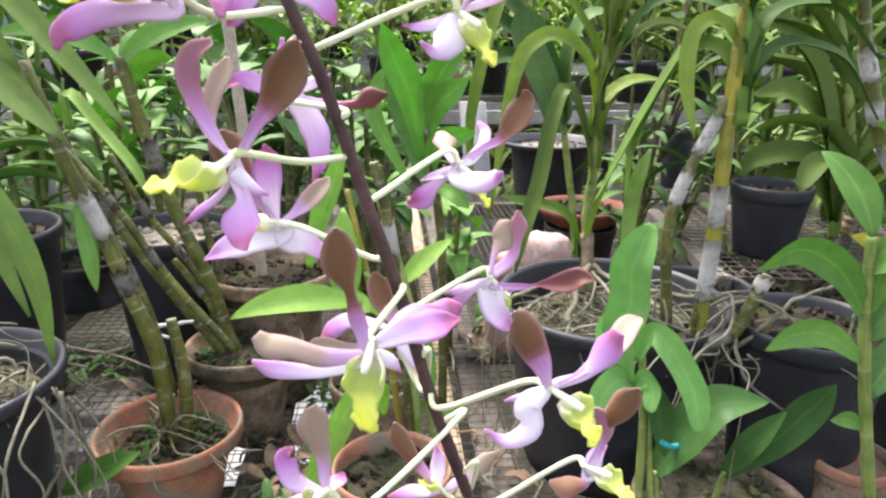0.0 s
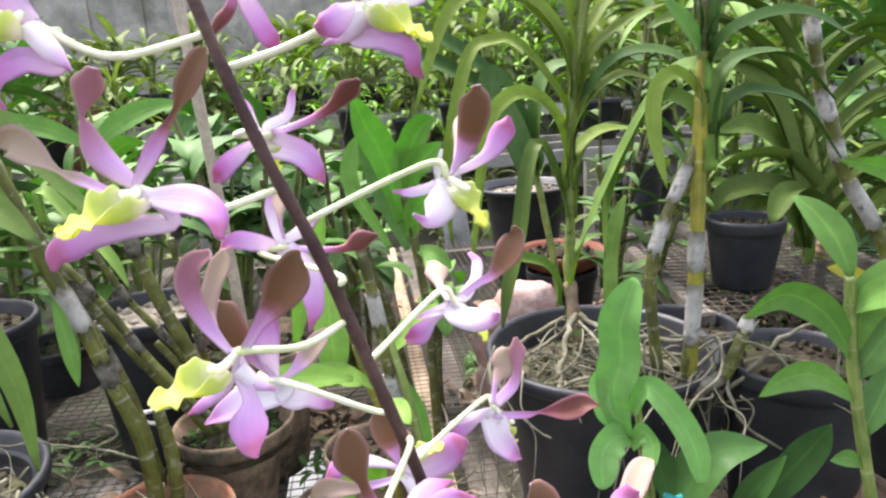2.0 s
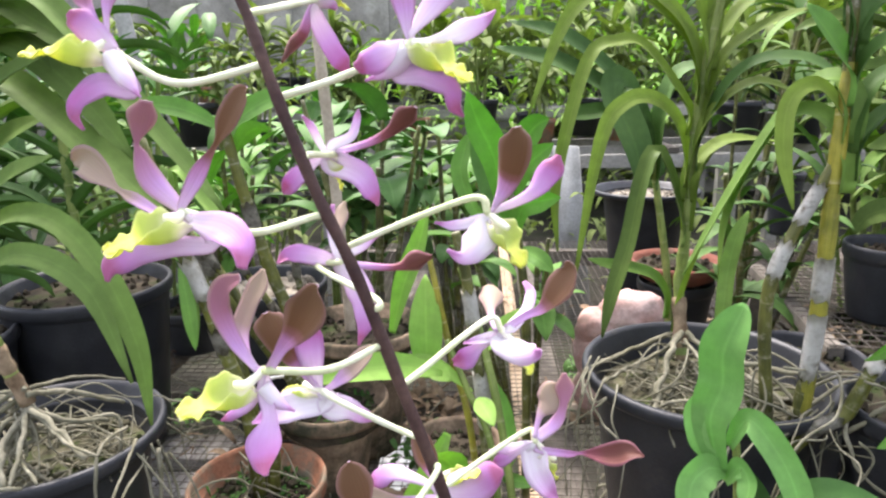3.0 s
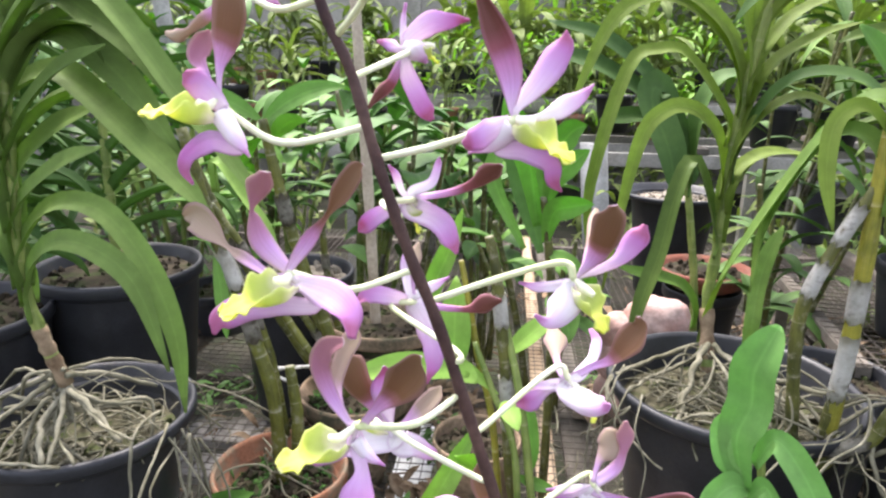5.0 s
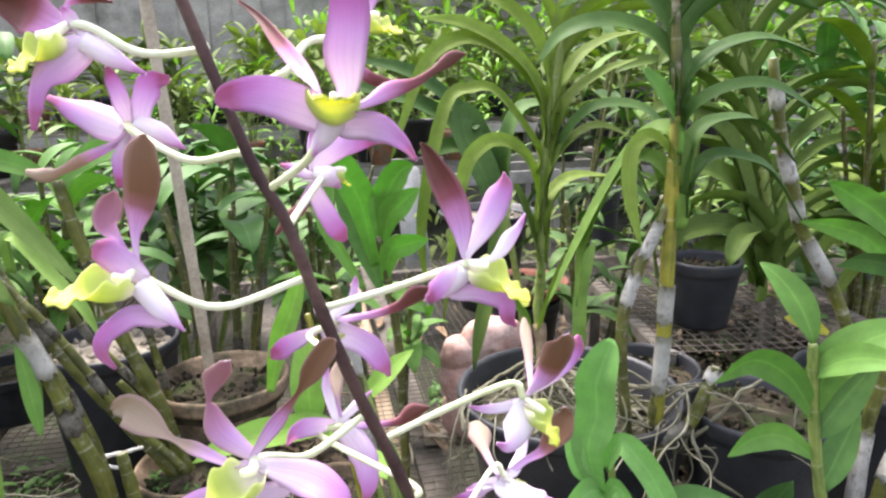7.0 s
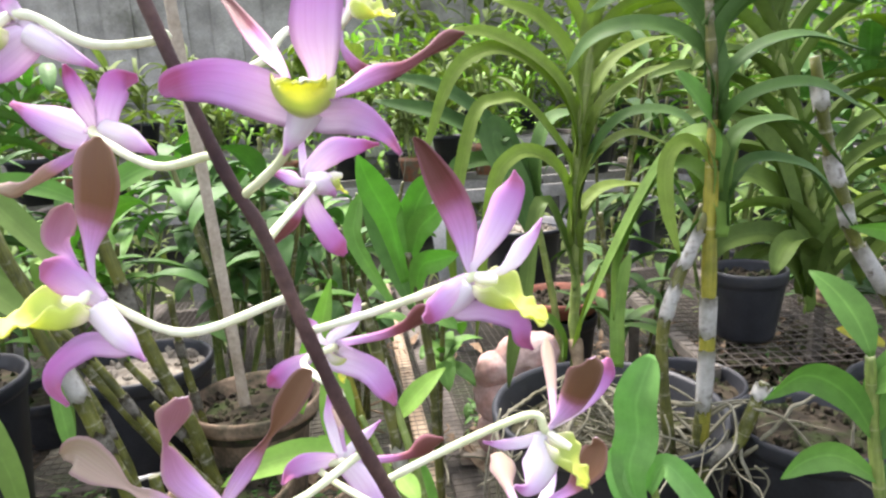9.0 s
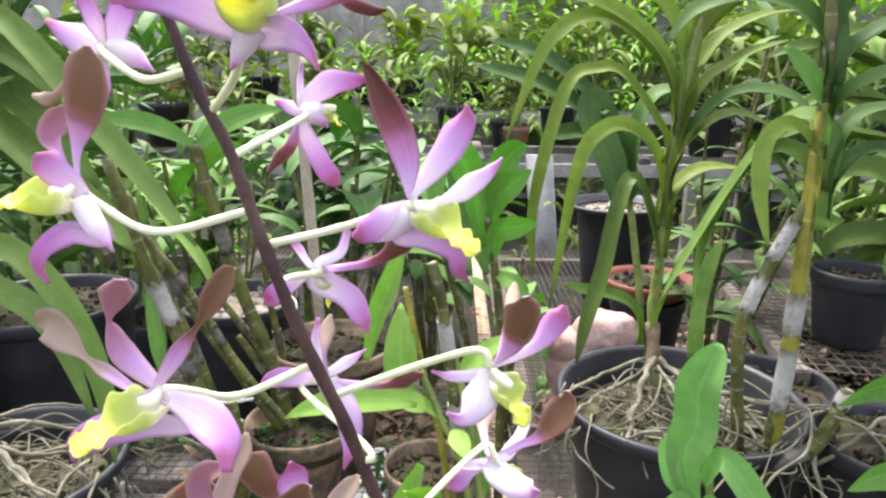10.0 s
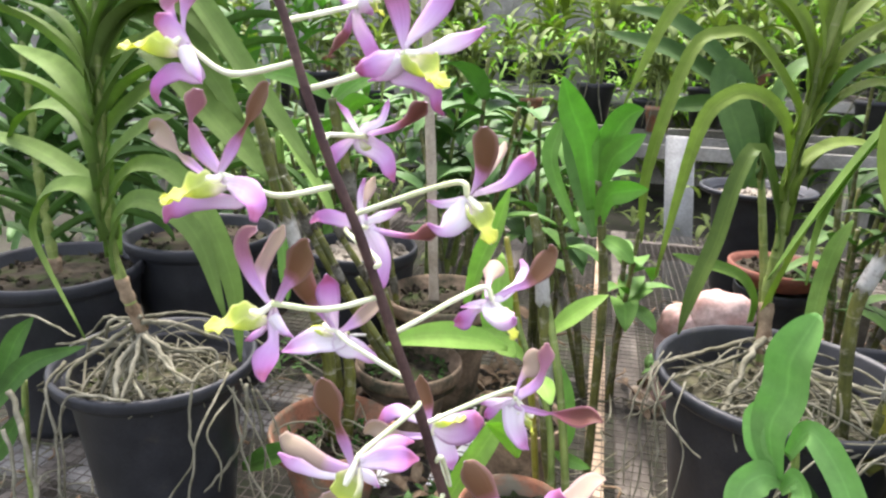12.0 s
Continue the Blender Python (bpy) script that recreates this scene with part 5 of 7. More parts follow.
root_along(v4, [(-0.641, 0.750, 1.091), (-0.686, 0.720, 1.056), (-0.705, 0.690, 1.038), (-0.694, 0.665, 1.010)], 0.0039)
root_along(v4, [(-0.626, 0.745, 1.077), (-0.627, 0.710, 1.054), (-0.606, 0.680, 1.050), (-0.589, 0.660, 1.026)], 0.0049)
root_along(v4, [(-0.623, 0.745, 1.085), (-0.595, 0.700, 1.056), (-0.581, 0.660, 1.027)], 0.0039)
root_along(v4, [(-0.628, 0.745, 1.080), (-0.612, 0.710, 1.043), (-0.541, 0.660, 1.038)], 0.0029)
root_along(v4, [(-0.615, 0.745, 1.085), (-0.556, 0.720, 1.075), (-0.495, 0.690, 1.054)], 0.0044)
root_along(v4, [(-0.622, 0.750, 1.085), (-0.576, 0.760, 1.062), (-0.550, 0.800, 1.042)], 0.0036)
root_along(v4, [(-0.621, 0.750, 1.102), (-0.613, 0.820, 1.070), (-0.580, 0.870, 1.030)], 0.0044)
root_along(v4, [(-0.621, 0.755, 1.109), (-0.639, 0.860, 1.073), (-0.612, 0.920, 1.041)], 0.0026)
root_along(v4, [(-0.788, 0.700, 0.976), (-0.704, 0.670, 1.012), (-0.622, 0.652, 1.029), (-0.548, 0.645, 1.039)], 0.0029)
root_along(v4, [(-0.637, 0.750, 1.088), (-0.784, 0.830, 1.052), (-0.871, 0.850, 0.985), (-0.959, 0.860, 0.952)], 0.0029)
root_along(v4, [(-0.609, 0.745, 1.079), (-0.528, 0.700, 1.070), (-0.466, 0.680, 1.070)], 0.0026)
root_along(v4, [(-0.645, 0.745, 1.072), (-0.670, 0.690, 1.031), (-0.662, 0.660, 1.012)], 0.0022)
roots(v4, (-0.628, 0.755, 1.09), LP, 0.15, LZ - 0.022, 14, 43, 0.30, 0.0034, 0.2)
roots(v4, (-0.628, 0.755, 1.08), LP, 0.15, LZ - 0.025, 14, 45, 0.30, 0.0016, 0.3)
rnd = random.Random(46)
for i in range(8):
    z = 1.36 + 0.035 * i
    az = (12 if i % 2 else 192) + rnd.uniform(-22, 22)
    b = bmesh.new()
    blade(b, arch((-0.652 + 0.10 * (z - 1.33), 0.74, z), az, rnd.uniform(58, 72), rnd.uniform(0.17, 0.24), rnd.uniform(50, 90), 14, rnd.uniform(-20, 20), 1.4), strap_width(rnd.uniform(0.030, 0.038), 0.7), 0.002, lambda s: 0.9 - 0.6 * s, None, rnd.uniform(-0.5, 0.5), 0.02)
    part("leaf", b, M["strap_soft"], v4)
root_along(v4, [(-0.735, 0.700, 1.036), (-0.722, 0.655, 1.012), (-0.695, 0.640, 0.956), (-0.678, 0.620, 0.863)], 0.0029)
root_along(v4, [(-0.639, 0.660, 1.021), (-0.660, 0.640, 1.022), (-0.684, 0.635, 0.960)], 0.0021)
root_along(v4, [(-1.103, 0.860, 0.982), (-0.923, 0.800, 1.039), (-0.793, 0.770, 1.037)], 0.0026)
root_along(v4, [(-0.742, 0.620, 1.028), (-0.706, 0.600, 0.980), (-0.684, 0.590, 0.924), (-0.670, 0.580, 0.889)], 0.0044)
root_along(v4, [(-0.776, 0.620, 0.955), (-0.753, 0.610, 0.910), (-0.744, 0.600, 0.851)], 0.0034)
root_along(v4, [(-0.523, 0.800, 1.034), (-0.483, 0.700, 1.064), (-0.469, 0.665, 1.006), (-0.460, 0.660, 0.971), (-0.474, 0.655, 0.894)], 0.0022)
root_along(v4, [(-0.502, 0.790, 1.023), (-0.477, 0.690, 0.985), (-0.487, 0.680, 0.936), (-0.529, 0.670, 0.866)], 0.0022)
root_along(v4, [(-0.497, 0.800, 0.990), (-0.470, 0.700, 0.983), (-0.451, 0.700, 0.933), (-0.459, 0.700, 0.885)], 0.0018)
root_along(v4, [(-0.497, 0.790, 1.001), (-0.482, 0.780, 0.925), (-0.473, 0.780, 0.875), (-0.437, 0.780, 0.814)], 0.0023)
root_along(v4, [(-0.479, 0.800, 1.004), (-0.479, 0.790, 0.930), (-0.494, 0.780, 0.886), (-0.563, 0.760, 0.790)], 0.0034)
root_along(v4, [(-0.485, 0.820, 0.983), (-0.472, 0.820, 0.915), (-0.466, 0.820, 0.874), (-0.474, 0.820, 0.818)], 0.0022)
root_along(v4, [(-0.478, 0.820, 0.984), (-0.460, 0.840, 0.925), (-0.448, 0.840, 0.867)], 0.0020)
root_along(v4, [(-0.490, 0.800, 1.010), (-0.468, 0.800, 0.942), (-0.486, 0.800, 0.850), (-0.477, 0.800, 0.788)], 0.0018)
litter("root_litter", "fine dry root fibres in a black pot", LP[0], LP[1], 0.085, 0.085, LZ - 0.046, 110, 64, "root", (0.03, 0.08), 0.0011)
pot("black_plastic_pot", (-1.15, 1.03), 0.18, 0.355, M["black_plastic"], "wide black pot with dark fibrous filling")
pot("black_plastic_pot", (-0.98, 1.30), 0.18, 0.385, M["black_plastic"], "black plastic pot behind the others")
v5 = vanda("strap_leaf_orchid", [(-1.0, 1.32, 0.97), (-1.0, 1.32, 1.2), (-0.99, 1.32, 1.5), (-0.97, 1.32, 1.8)], 20, "strap-leaved orchid with dense green leaves", "strap_dark", (-1.0, 1.32, 0.97), 0.012, 0, 51, (0.2, 1.0), 0.042, 0.34, 20.0, (40, 66), (120, 70), 20)
v6 = vanda("strap_leaf_orchid", [(-1.15, 1.03, 0.97), (-1.16, 1.03, 1.2), (-1.15, 1.03, 1.5)], 16, "short strap-leaved orchid with dark green leaves", "strap_dark", (-1.15, 1.03, 0.97), 0.012, 0, 57, (0.25, 1.0), 0.036, 0.34, 40.0, (40, 66), (130, 80), 20)

ol = thing("broad_leaf_seedling", (-0.80, 0.66, BENCH), "low seedling with broad mid-green leaves beside a black pot", "seedling")
bm = bmesh.new()
cane(bm, [(-0.80, 0.66, BENCH), (-0.81, 0.67, 0.85), (-0.80, 0.68, 1.0)], 0.006, 5)
part("cane", bm, M["cane_green"], ol)
strap(ol, [(-0.969, 0.700, 0.860), (-0.857, 0.687, 0.968), (-0.762, 0.673, 1.043), (-0.635, 0.660, 1.099)], 0.036, "deep_leaf", "oval", 0.03)
strap(ol, [(-0.948, 0.700, 0.887), (-0.865, 0.687, 0.986), (-0.790, 0.673, 1.075), (-0.727, 0.660, 1.127)], 0.034, "deep_leaf", "oval", 0.03)
strap(ol, [(-0.991, 0.700, 0.774), (-0.886, 0.680, 0.860), (-0.778, 0.660, 0.970)], 0.036, "deep_leaf", "oval", 0.03)
strap(ol, [(-1.010, 0.700, 0.757), (-1.009, 0.680, 0.861), (-1.043, 0.660, 0.929)], 0.036, "deep_leaf", "oval", 0.03)

bm = bmesh.new()
box(bm, (-1.06, 1.255, 0.637), (-0.44, 1.365, 0.665), 0.003)
for v in bm.verts:
    v.co = turned(v.co, (-0.8, 1.31), SKEW)
tagged(part("cross_plank", bm, M["grey_board"], None, "", False), "weathered grey plank under the wire mesh", "plank")
for y0, x0, x1 in ((1.125, -1.12, -0.50), (0.985, -1.30, -0.78), (0.865, -1.25, -0.80)):
    bm = bmesh.new()
    box(bm, (x0, y0, 0.640), (x1, y0 + 0.085, 0.665), 0.003)
    for v in bm.verts:
        v.co = turned(v.co, (-0.8, 1.31), SKEW)
    tagged(part("cross_plank", bm, M["grey_board"], None, "", False), "weathered grey plank under the wire mesh", "plank")


def weeds(name, label, spots, count, seed, mat, size=(0.015, 0.05)):
    """Low weeds and rotting leaves between the pots, and dark blades in place of shade."""
    rnd = random.Random(seed)
    b = bmesh.new()
    for x, y, s in spots:
        for _ in range(count):
            a, q = rnd.uniform(0, 6.28), s * math.sqrt(rnd.random())
            ln = rnd.uniform(*size)
            blade(b, arch((x + q * math.cos(a), y + q * math.sin(a), BENCH + rnd.uniform(-0.004, 0.02)), rnd.uniform(0, 360), rnd.uniform(5, 70), ln, rnd.uniform(30, 90), 4), oval_width(ln * rnd.uniform(0.25, 0.5), 0.5, 0.3), 0.0008, 0.25)
    tagged(part(name, b, M[mat]), label, "weeds", kind="stuff")


weeds("weed_mat", "dark green weeds growing through the mesh", ((-0.24, 1.02, 0.07), (-0.20, 1.34, 0.09), (-0.55, 1.18, 0.08), (-0.30, 0.84, 0.07), (0.42, 0.93, 0.04), (0.16, 1.75, 0.10), (0.55, 1.55, 0.10), (0.80, 1.35, 0.12), (0.72, 1.46, 0.10), (1.05, 1.75, 0.15), (0.95, 2.0, 0.15), (-0.82, 1.45, 0.10)), 70, 71, "deep_leaf")
# Litter between pots; the spots further right also darken mesh that lies in shade.
weeds("leaf_litter", "rotting brown leaf litter between pots, thickened in place of shade", ((-0.24, 1.10, 0.10), (-0.15, 0.92, 0.09), (-0.55, 1.25, 0.12), (-0.22, 1.5, 0.12), (0.45, 0.90, 0.10), (0.55, 1.2, 0.14), (0.70, 1.5, 0.16), (0.85, 1.9, 0.2), (0.15, 1.62, 0.12), (0.95, 1.62, 0.22), (0.72, 1.78, 0.18), (1.05, 2.1, 0.25), (0.62, 2.1, 0.18), (1.2, 1.5, 0.2)), 75, 72, "old_stem", (0.02, 0.07))

# Dark blades added to stand in for the shade below the bench.
weeds("leaf_litter", "thick dark blades on the mesh in place of under-bench shade", ((0.80, 1.55, 0.22), (1.05, 1.75, 0.25), (0.75, 1.95, 0.22), (1.10, 2.10, 0.25), (0.62, 1.45, 0.12)), 240, 73, "medium", (0.04, 0.10))

# mid-depth things on the bench
pot("black_plastic_pot", (0.36, 2.60), 0.195, 0.39, M["black_plastic"], "black plastic pot with a pale rim and dry filling", fill="pale_medium", lip=0.012, foot=0.56)
pot("black_pot", (0.378, 1.93), 0.105, 0.245, M["black_plastic"], "dark pot under a reddish clay bowl", bits=10)
ob = thing("clay_bowl", (0.378, 1.93, BENCH + 0.245), "shallow reddish clay bowl with a worn rim", "bowl")
bm = bmesh.new()
lathe(bm, [(0.08, 0.0), (0.105, 0.014), (0.12, 0.036), (0.128, 0.040), (0.129, 0.056), (0.121, 0.058), (0.112, 0.046), (0.09, 0.016), (0.02, 0.013)], (0.378, 1.93, BENCH + 0.246), 40, 0.01)
part("bowl", bm, M["red_clay"], ob)
bm = bmesh.new()
rings = lathe(bm, [(0.110, -0.004), (0.112, 0.0), (0.07, 0.004), (0.02, 0.006)], (0.378, 1.93, BENCH + 0.286), 30, 0.01)
bm.faces.new(rings[-1])
chunks(bm, (0.378, 1.93, BENCH + 0.288), 0.10, 60, 0.011, random.Random(91))
tagged(part("filling", bm, M["medium"], ob, "", False), kind="stuff")
bm = bmesh.new()
for c, r in (((0.225, 1.57, 0.945), 0.070), ((0.150, 1.56, 0.915), 0.052), ((0.19, 1.57, 0.85), 0.085), ((0.20, 1.58, 0.75), 0.09)):
    bmesh.ops.create_icosphere(bm, subdivisions=4, radius=r, matrix=Matrix.Translation(c) @ Matrix.Diagonal((1.1, 0.9, 0.9, 1)))
for v in bm.verts:
    hole = math.exp(-((v.co - Vector((0.215, 1.51, 0.925))).length / 0.012) ** 2)
    v.co += v.normal * (noise.noise(v.co * 16) * 0.014 + noise.noise(v.co * 60) * 0.004 - hole * 0.02)
tagged(part("pink_rock", bm, M["rock"]), "rough pinkish broken brick lumps", "rock")


def cane_clump(at, n, height, lean, seed, mat, label, leaf=(0.14, 0.032), r=0.008, base=BENCH, leaves=5, head=0.55, canes="cane"):
    """A clump of canes in a pot's place, with leaves along the upper part."""
    rnd = random.Random(seed)
    ob = thing("cane_orchid", (at[0], at[1], base), label, "orchid", "cane clumps")
    for i in range(n):
        a = rnd.uniform(0, 6.283)
        q = rnd.uniform(0.01, 0.05)
        p0 = Vector((at[0] + q * math.cos(a), at[1] + q * math.sin(a), base))
        h = height * rnd.uniform(0.65, 1.1)
        out = Vector((math.cos(a), math.sin(a), 0)) * h * rnd.uniform(0.05, 0.3) + Vector((lean[0], lean[1], 0)) * h
        b = bmesh.new()
        ln = cane(b, [p0, p0 + out * 0.4 + Vector((0, 0, h * 0.5)), p0 + out + Vector((0, 0, h))], r * rnd.uniform(0.7, 1.15), 8, 8)
        part("cane", b, M[canes], ob)
        if rnd.random() < 0.5:
            k = rnd.choice((12, 18, 24))
            sheath(ln, k, k + 5, r, ob, 0.2, "old_sheath")
        for j in range(rnd.randint(max(1, leaves - 2), leaves + 2)):
            k = int(len(ln) * rnd.uniform(head, 0.99))
            b = bmesh.new()
            blade(b, arch(ln[k], rnd.uniform(0, 360), rnd.uniform(20, 65), leaf[0] * rnd.uniform(0.7, 1.3), rnd.uniform(40, 110), 9), oval_width(leaf[1] * rnd.uniform(0.9, 1.5), 0.45, 0.3), 0.0012, 0.3)
            part("leaf", b, M[mat], ob)
    return ob


for i, (x, y, n, h, lean, mat, leaf, cn) in enumerate([
        (-0.42, 1.62, 7, 0.75, (-0.05, 0.1), "deep_leaf", (0.17, 0.066), "cane"),
        (-0.22, 1.80, 8, 0.62, (0.0, 0.1), "deep_leaf", (0.15, 0.052), "cane"),
        (-0.03, 1.60, 5, 0.48, (-0.1, 0.1), "bright_leaf", (0.13, 0.045), "cane"),
        (-0.62, 1.95, 7, 0.72, (0.05, 0.0), "deep_leaf", (0.20, 0.075), "cane_green"),
        (-0.88, 1.75, 7, 0.70, (-0.1, 0.0), "bright_leaf", (0.18, 0.045), "cane"),
        (-0.30, 2.25, 8, 0.60, (0.0, 0.0), "bright_leaf", (0.16, 0.055), "cane_green"),
        (-0.75, 2.40, 8, 0.70, (0.0, 0.0), "deep_leaf", (0.20, 0.068), "cane_green"),
        (-1.25, 1.90, 8, 0.80, (0.0, 0.0), "strap", (0.26, 0.036), "cane_green"),
        (-1.15, 2.50, 8, 0.75, (0.0, 0.0), "bright_leaf", (0.2, 0.045), "cane_green"),
        # Heights of the next four are raised to cast shade on the bench.
        (0.66, 2.45, 6, 0.95, (0.05, 0.0), "strap_dark", (0.2, 0.04), "cane"),
        (0.52, 1.74, 5, 0.60, (0.1, 0.05), "strap_dark", (0.2, 0.03), "cane"),
        (1.02, 2.30, 9, 0.95, (0.0, 0.0), "strap", (0.28, 0.036), "cane_green"),
        (1.35, 1.80, 8, 0.95, (0.0, 0.0), "strap_olive", (0.30, 0.04), "cane"),
        (1.25, 1.30, 6, 0.75, (0.05, 0.0), "deep_leaf", (0.22, 0.045), "cane"),
        (1.5, 2.6, 8, 0.8, (0.0, 0.0), "strap", (0.30, 0.036), "cane_green"),
        (-0.60, 2.95, 6, 0.55, (0.0, 0.0), "hazed_leaf", (0.18, 0.034), "cane_green")]):
    cane_clump((x, y), n, h, lean, 300 + i, mat, "clump of upright orchid canes with green leaves", leaf, 0.008, BENCH, 3 if -0.5 < x < 0.2 and y < 2 else 6, 0.6 if -0.5 < x < 0.2 else 0.45, cn)


rnd = random.Random(404)
for i in range(14):
    b = bmesh.new()
    p = (rnd.uniform(-0.9, 1.1), rnd.uniform(0.85, 2.4), BENCH + 0.004)
    blade(b, arch(p, rnd.uniform(0, 360), rnd.uniform(0, 20), rnd.uniform(0.07, 0.14), rnd.uniform(10, 40), 9), oval_width(rnd.uniform(0.02, 0.04), 0.45, 0.2), 0.001, rnd.uniform(0.2, 0.7), None, rnd.uniform(-0.8, 0.8), 0.15)
    tagged(part("dead_leaf", b, M["dead_leaf"]), "curled dry brown leaf lying on the mesh", "leaf", "fallen leaves")


bm = bmesh.new()
box(bm, (0.052, 1.555, BENCH - 0.006), (0.160, 1.655, BENCH + 0.012), 0.003)
tagged(part("board_offcut", bm, M["stake"], None, "", False), "pale weathered board offcut lying on the mesh", "board")
bm = bmesh.new()
bmesh.ops.create_grid(bm, x_segments=24, y_segments=24, size=0.5)
for v in bm.verts:
    v.co = Vector((-0.555 + v.co.x * 0.40, 1.76 + v.co.y * 0.4, 0.30 + 0.25 * v.co.y * 0.4 + noise.noise(v.co * 6) * 0.03))
bmesh.ops.solidify(bm, geom=bm.faces[:], thickness=0.002)
tagged(part("plastic_sheet", bm, M["white_sheet"]), "crumpled white plastic sheet under the bench", "sheet")
bm = bmesh.new()
bmesh.ops.create_icosphere(bm, subdivisions=3, radius=0.16, matrix=Matrix.Translation((-0.53, 1.74, 0.12)) @ Matrix.Diagonal((1.2, 1.2, 0.85, 1)))
for v in bm.verts:
    v.co += v.normal * noise.noise(v.co * 12) * 0.03
tagged(part("soil_heap", bm, M["medium"]), "dark heap of old potting bark on the ground", "heap")


# ---- the benches and growth further off ----
bench("far_bench", -4.0, 4.5, 4.1, 5.1, 1.06, "grey timber bench with rows of potted orchids", [-3, -2, -1, 0, 1, 2, 3], 0, "fence_wood", 0.12)
bench("far_bench", -5.5, 6.0, 6.1, 7.1, 1.24, "grey timber bench with rows of potted orchids", [-4, -2, 0, 2, 4], 0, "fence_wood", 0.12)
bm = bmesh.new()
box(bm, (-0.02, 3.99, 0.0), (0.14, 4.06, 1.075), 0.008)
for v in bm.verts:
    v.co.x += 0.10 * (1.075 - v.co.z)
tagged(part("white_post", bm, M["white_paint"]), "stained white concrete post", "post", kind="structure")


def small_plant(seed, mat):
    """A potted orchid seen far off: pot, canes and a loose head of leaves."""
    rnd = random.Random(seed)
    ob = thing("potted_orchid", (0, 0, 0), "small potted orchid with narrow green leaves on a far bench", "orchid", "orchids on far benches")
    bm = bmesh.new()
    r, h = rnd.uniform(0.08, 0.12), rnd.uniform(0.15, 0.21)
    lathe(bm, [(r * 0.7, 0), (r * 0.94, h - 0.025), (r, h - 0.022), (r, h), (r * 0.92, h), (r * 0.88, h - 0.02), (0.01, h - 0.022)], (0, 0, 0), 20)
    part("pot", bm, M["terracotta"] if seed % 4 == 0 else M["black_plastic"], ob)
    bl = bmesh.new()
    for i in range(rnd.randint(4, 7)):
        bm = bmesh.new()
        a = rnd.uniform(0, 6.28)
        top = Vector((math.cos(a) * rnd.uniform(0.02, 0.12), math.sin(a) * rnd.uniform(0.02, 0.12), h + rnd.uniform(0.16, 0.42)))
        ln = smooth_path([(math.cos(a) * 0.02, math.sin(a) * 0.02, h - 0.02), top * 0.55 + Vector((0, 0, 0.05)), top], 10)
        tube(bm, ln, 0.006, 6)
        part("cane", bm, M["cane_green"], ob)
        for k in range(rnd.randint(3, 5)):
            p = ln[rnd.randint(4, 10)]
            blade(bl, arch(p, rnd.uniform(0, 360), rnd.uniform(15, 70), rnd.uniform(0.16, 0.32), rnd.uniform(30, 110), 7), oval_width(rnd.uniform(0.04, 0.075), 0.45, 0.3), 0.001, 0.3)
    if seed % 2:
        for i in range(9):
            a = rnd.uniform(0, 360)
            blade(bl, arch((0, 0, h + rnd.uniform(0.0, 0.3)), a, rnd.uniform(45, 80), rnd.uniform(0.25, 0.42), rnd.uniform(60, 140), 9), strap_width(0.03, 0.8), 0.0015, 0.4)
    tagged(part("foliage", bl, M[mat], ob), kind="stuff")
    for i in range(3):
        a = rnd.uniform(0, 6.28)
        e = Vector((math.cos(a), math.sin(a), 0))
        bm = bmesh.new()
        tube(bm, smooth_path([Vector((0, 0, h + 0.02)), e * r * 0.8 + Vector((0, 0, h + 0.03)), e * r * 1.12 + Vector((0, 0, h - 0.05)), e * r * 1.25 + Vector((rnd.uniform(-0.05, 0.05), rnd.uniform(-0.05, 0.05), h - rnd.uniform(0.02, 0.2)))], 9), 0.0026, 5)
        part("root", bm, M["root"], ob, "thin hanging root")
    return ob


models = [small_plant(s, m) for s, m in ((1, "strap_olive"), (2, "bright_leaf"), (3, "hazed_leaf"), (4, "hazed_leaf"), (5, "hazed_leaf"), (6, "hazed_leaf"))]
rnd = random.Random(77)
first = True
for y0, y1, z, x0, x1, n in ((4.2, 5.0, 1.06, -3.6, 3.8, 19), (6.2, 7.0, 1.24, -5.0, 5.6, 34)):
    for i in range(n):
        x, y = x0 + (x1 - x0) * (i + rnd.uniform(0.1, 0.9)) / n, rnd.uniform(y0, y1)
        q = turned((x, y, z - 0.01), PIVOT, 0.12)
        s = rnd.uniform(0.9, 1.5)
        copy_thing(models[rnd.randrange(6)], pose(q.x, q.y, q.z, 0, 0, rnd.uniform(0, 360)) @ Matrix.Scale(s, 4))
for i, mdl in enumerate(models):
    q = turned((-3.8 + 1.35 * i, 4.45 + 0.1 * (i % 3), 1.05), PIVOT, 0.12)
    mdl.location = q


def undergrowth(name, label, cx, cy, sx, sy, z0, z1, count, seed, mats, size=(0.10, 0.24)):
    rnd = random.Random(seed)
    b = bmesh.new()
    for _ in range(count):
        p = (cx + rnd.uniform(-sx, sx), cy + rnd.uniform(-sy, sy), rnd.uniform(z0, z1))
        ln = rnd.uniform(*size)
        blade(b, arch(p, rnd.uniform(0, 360), rnd.uniform(10, 80), ln, rnd.uniform(30, 110), 6), oval_width(ln * rnd.uniform(0.14, 0.34), 0.45, 0.3), 0.001, 0.3)
    tagged(part(name, b, M[mats]), label, "foliage", kind="stuff")


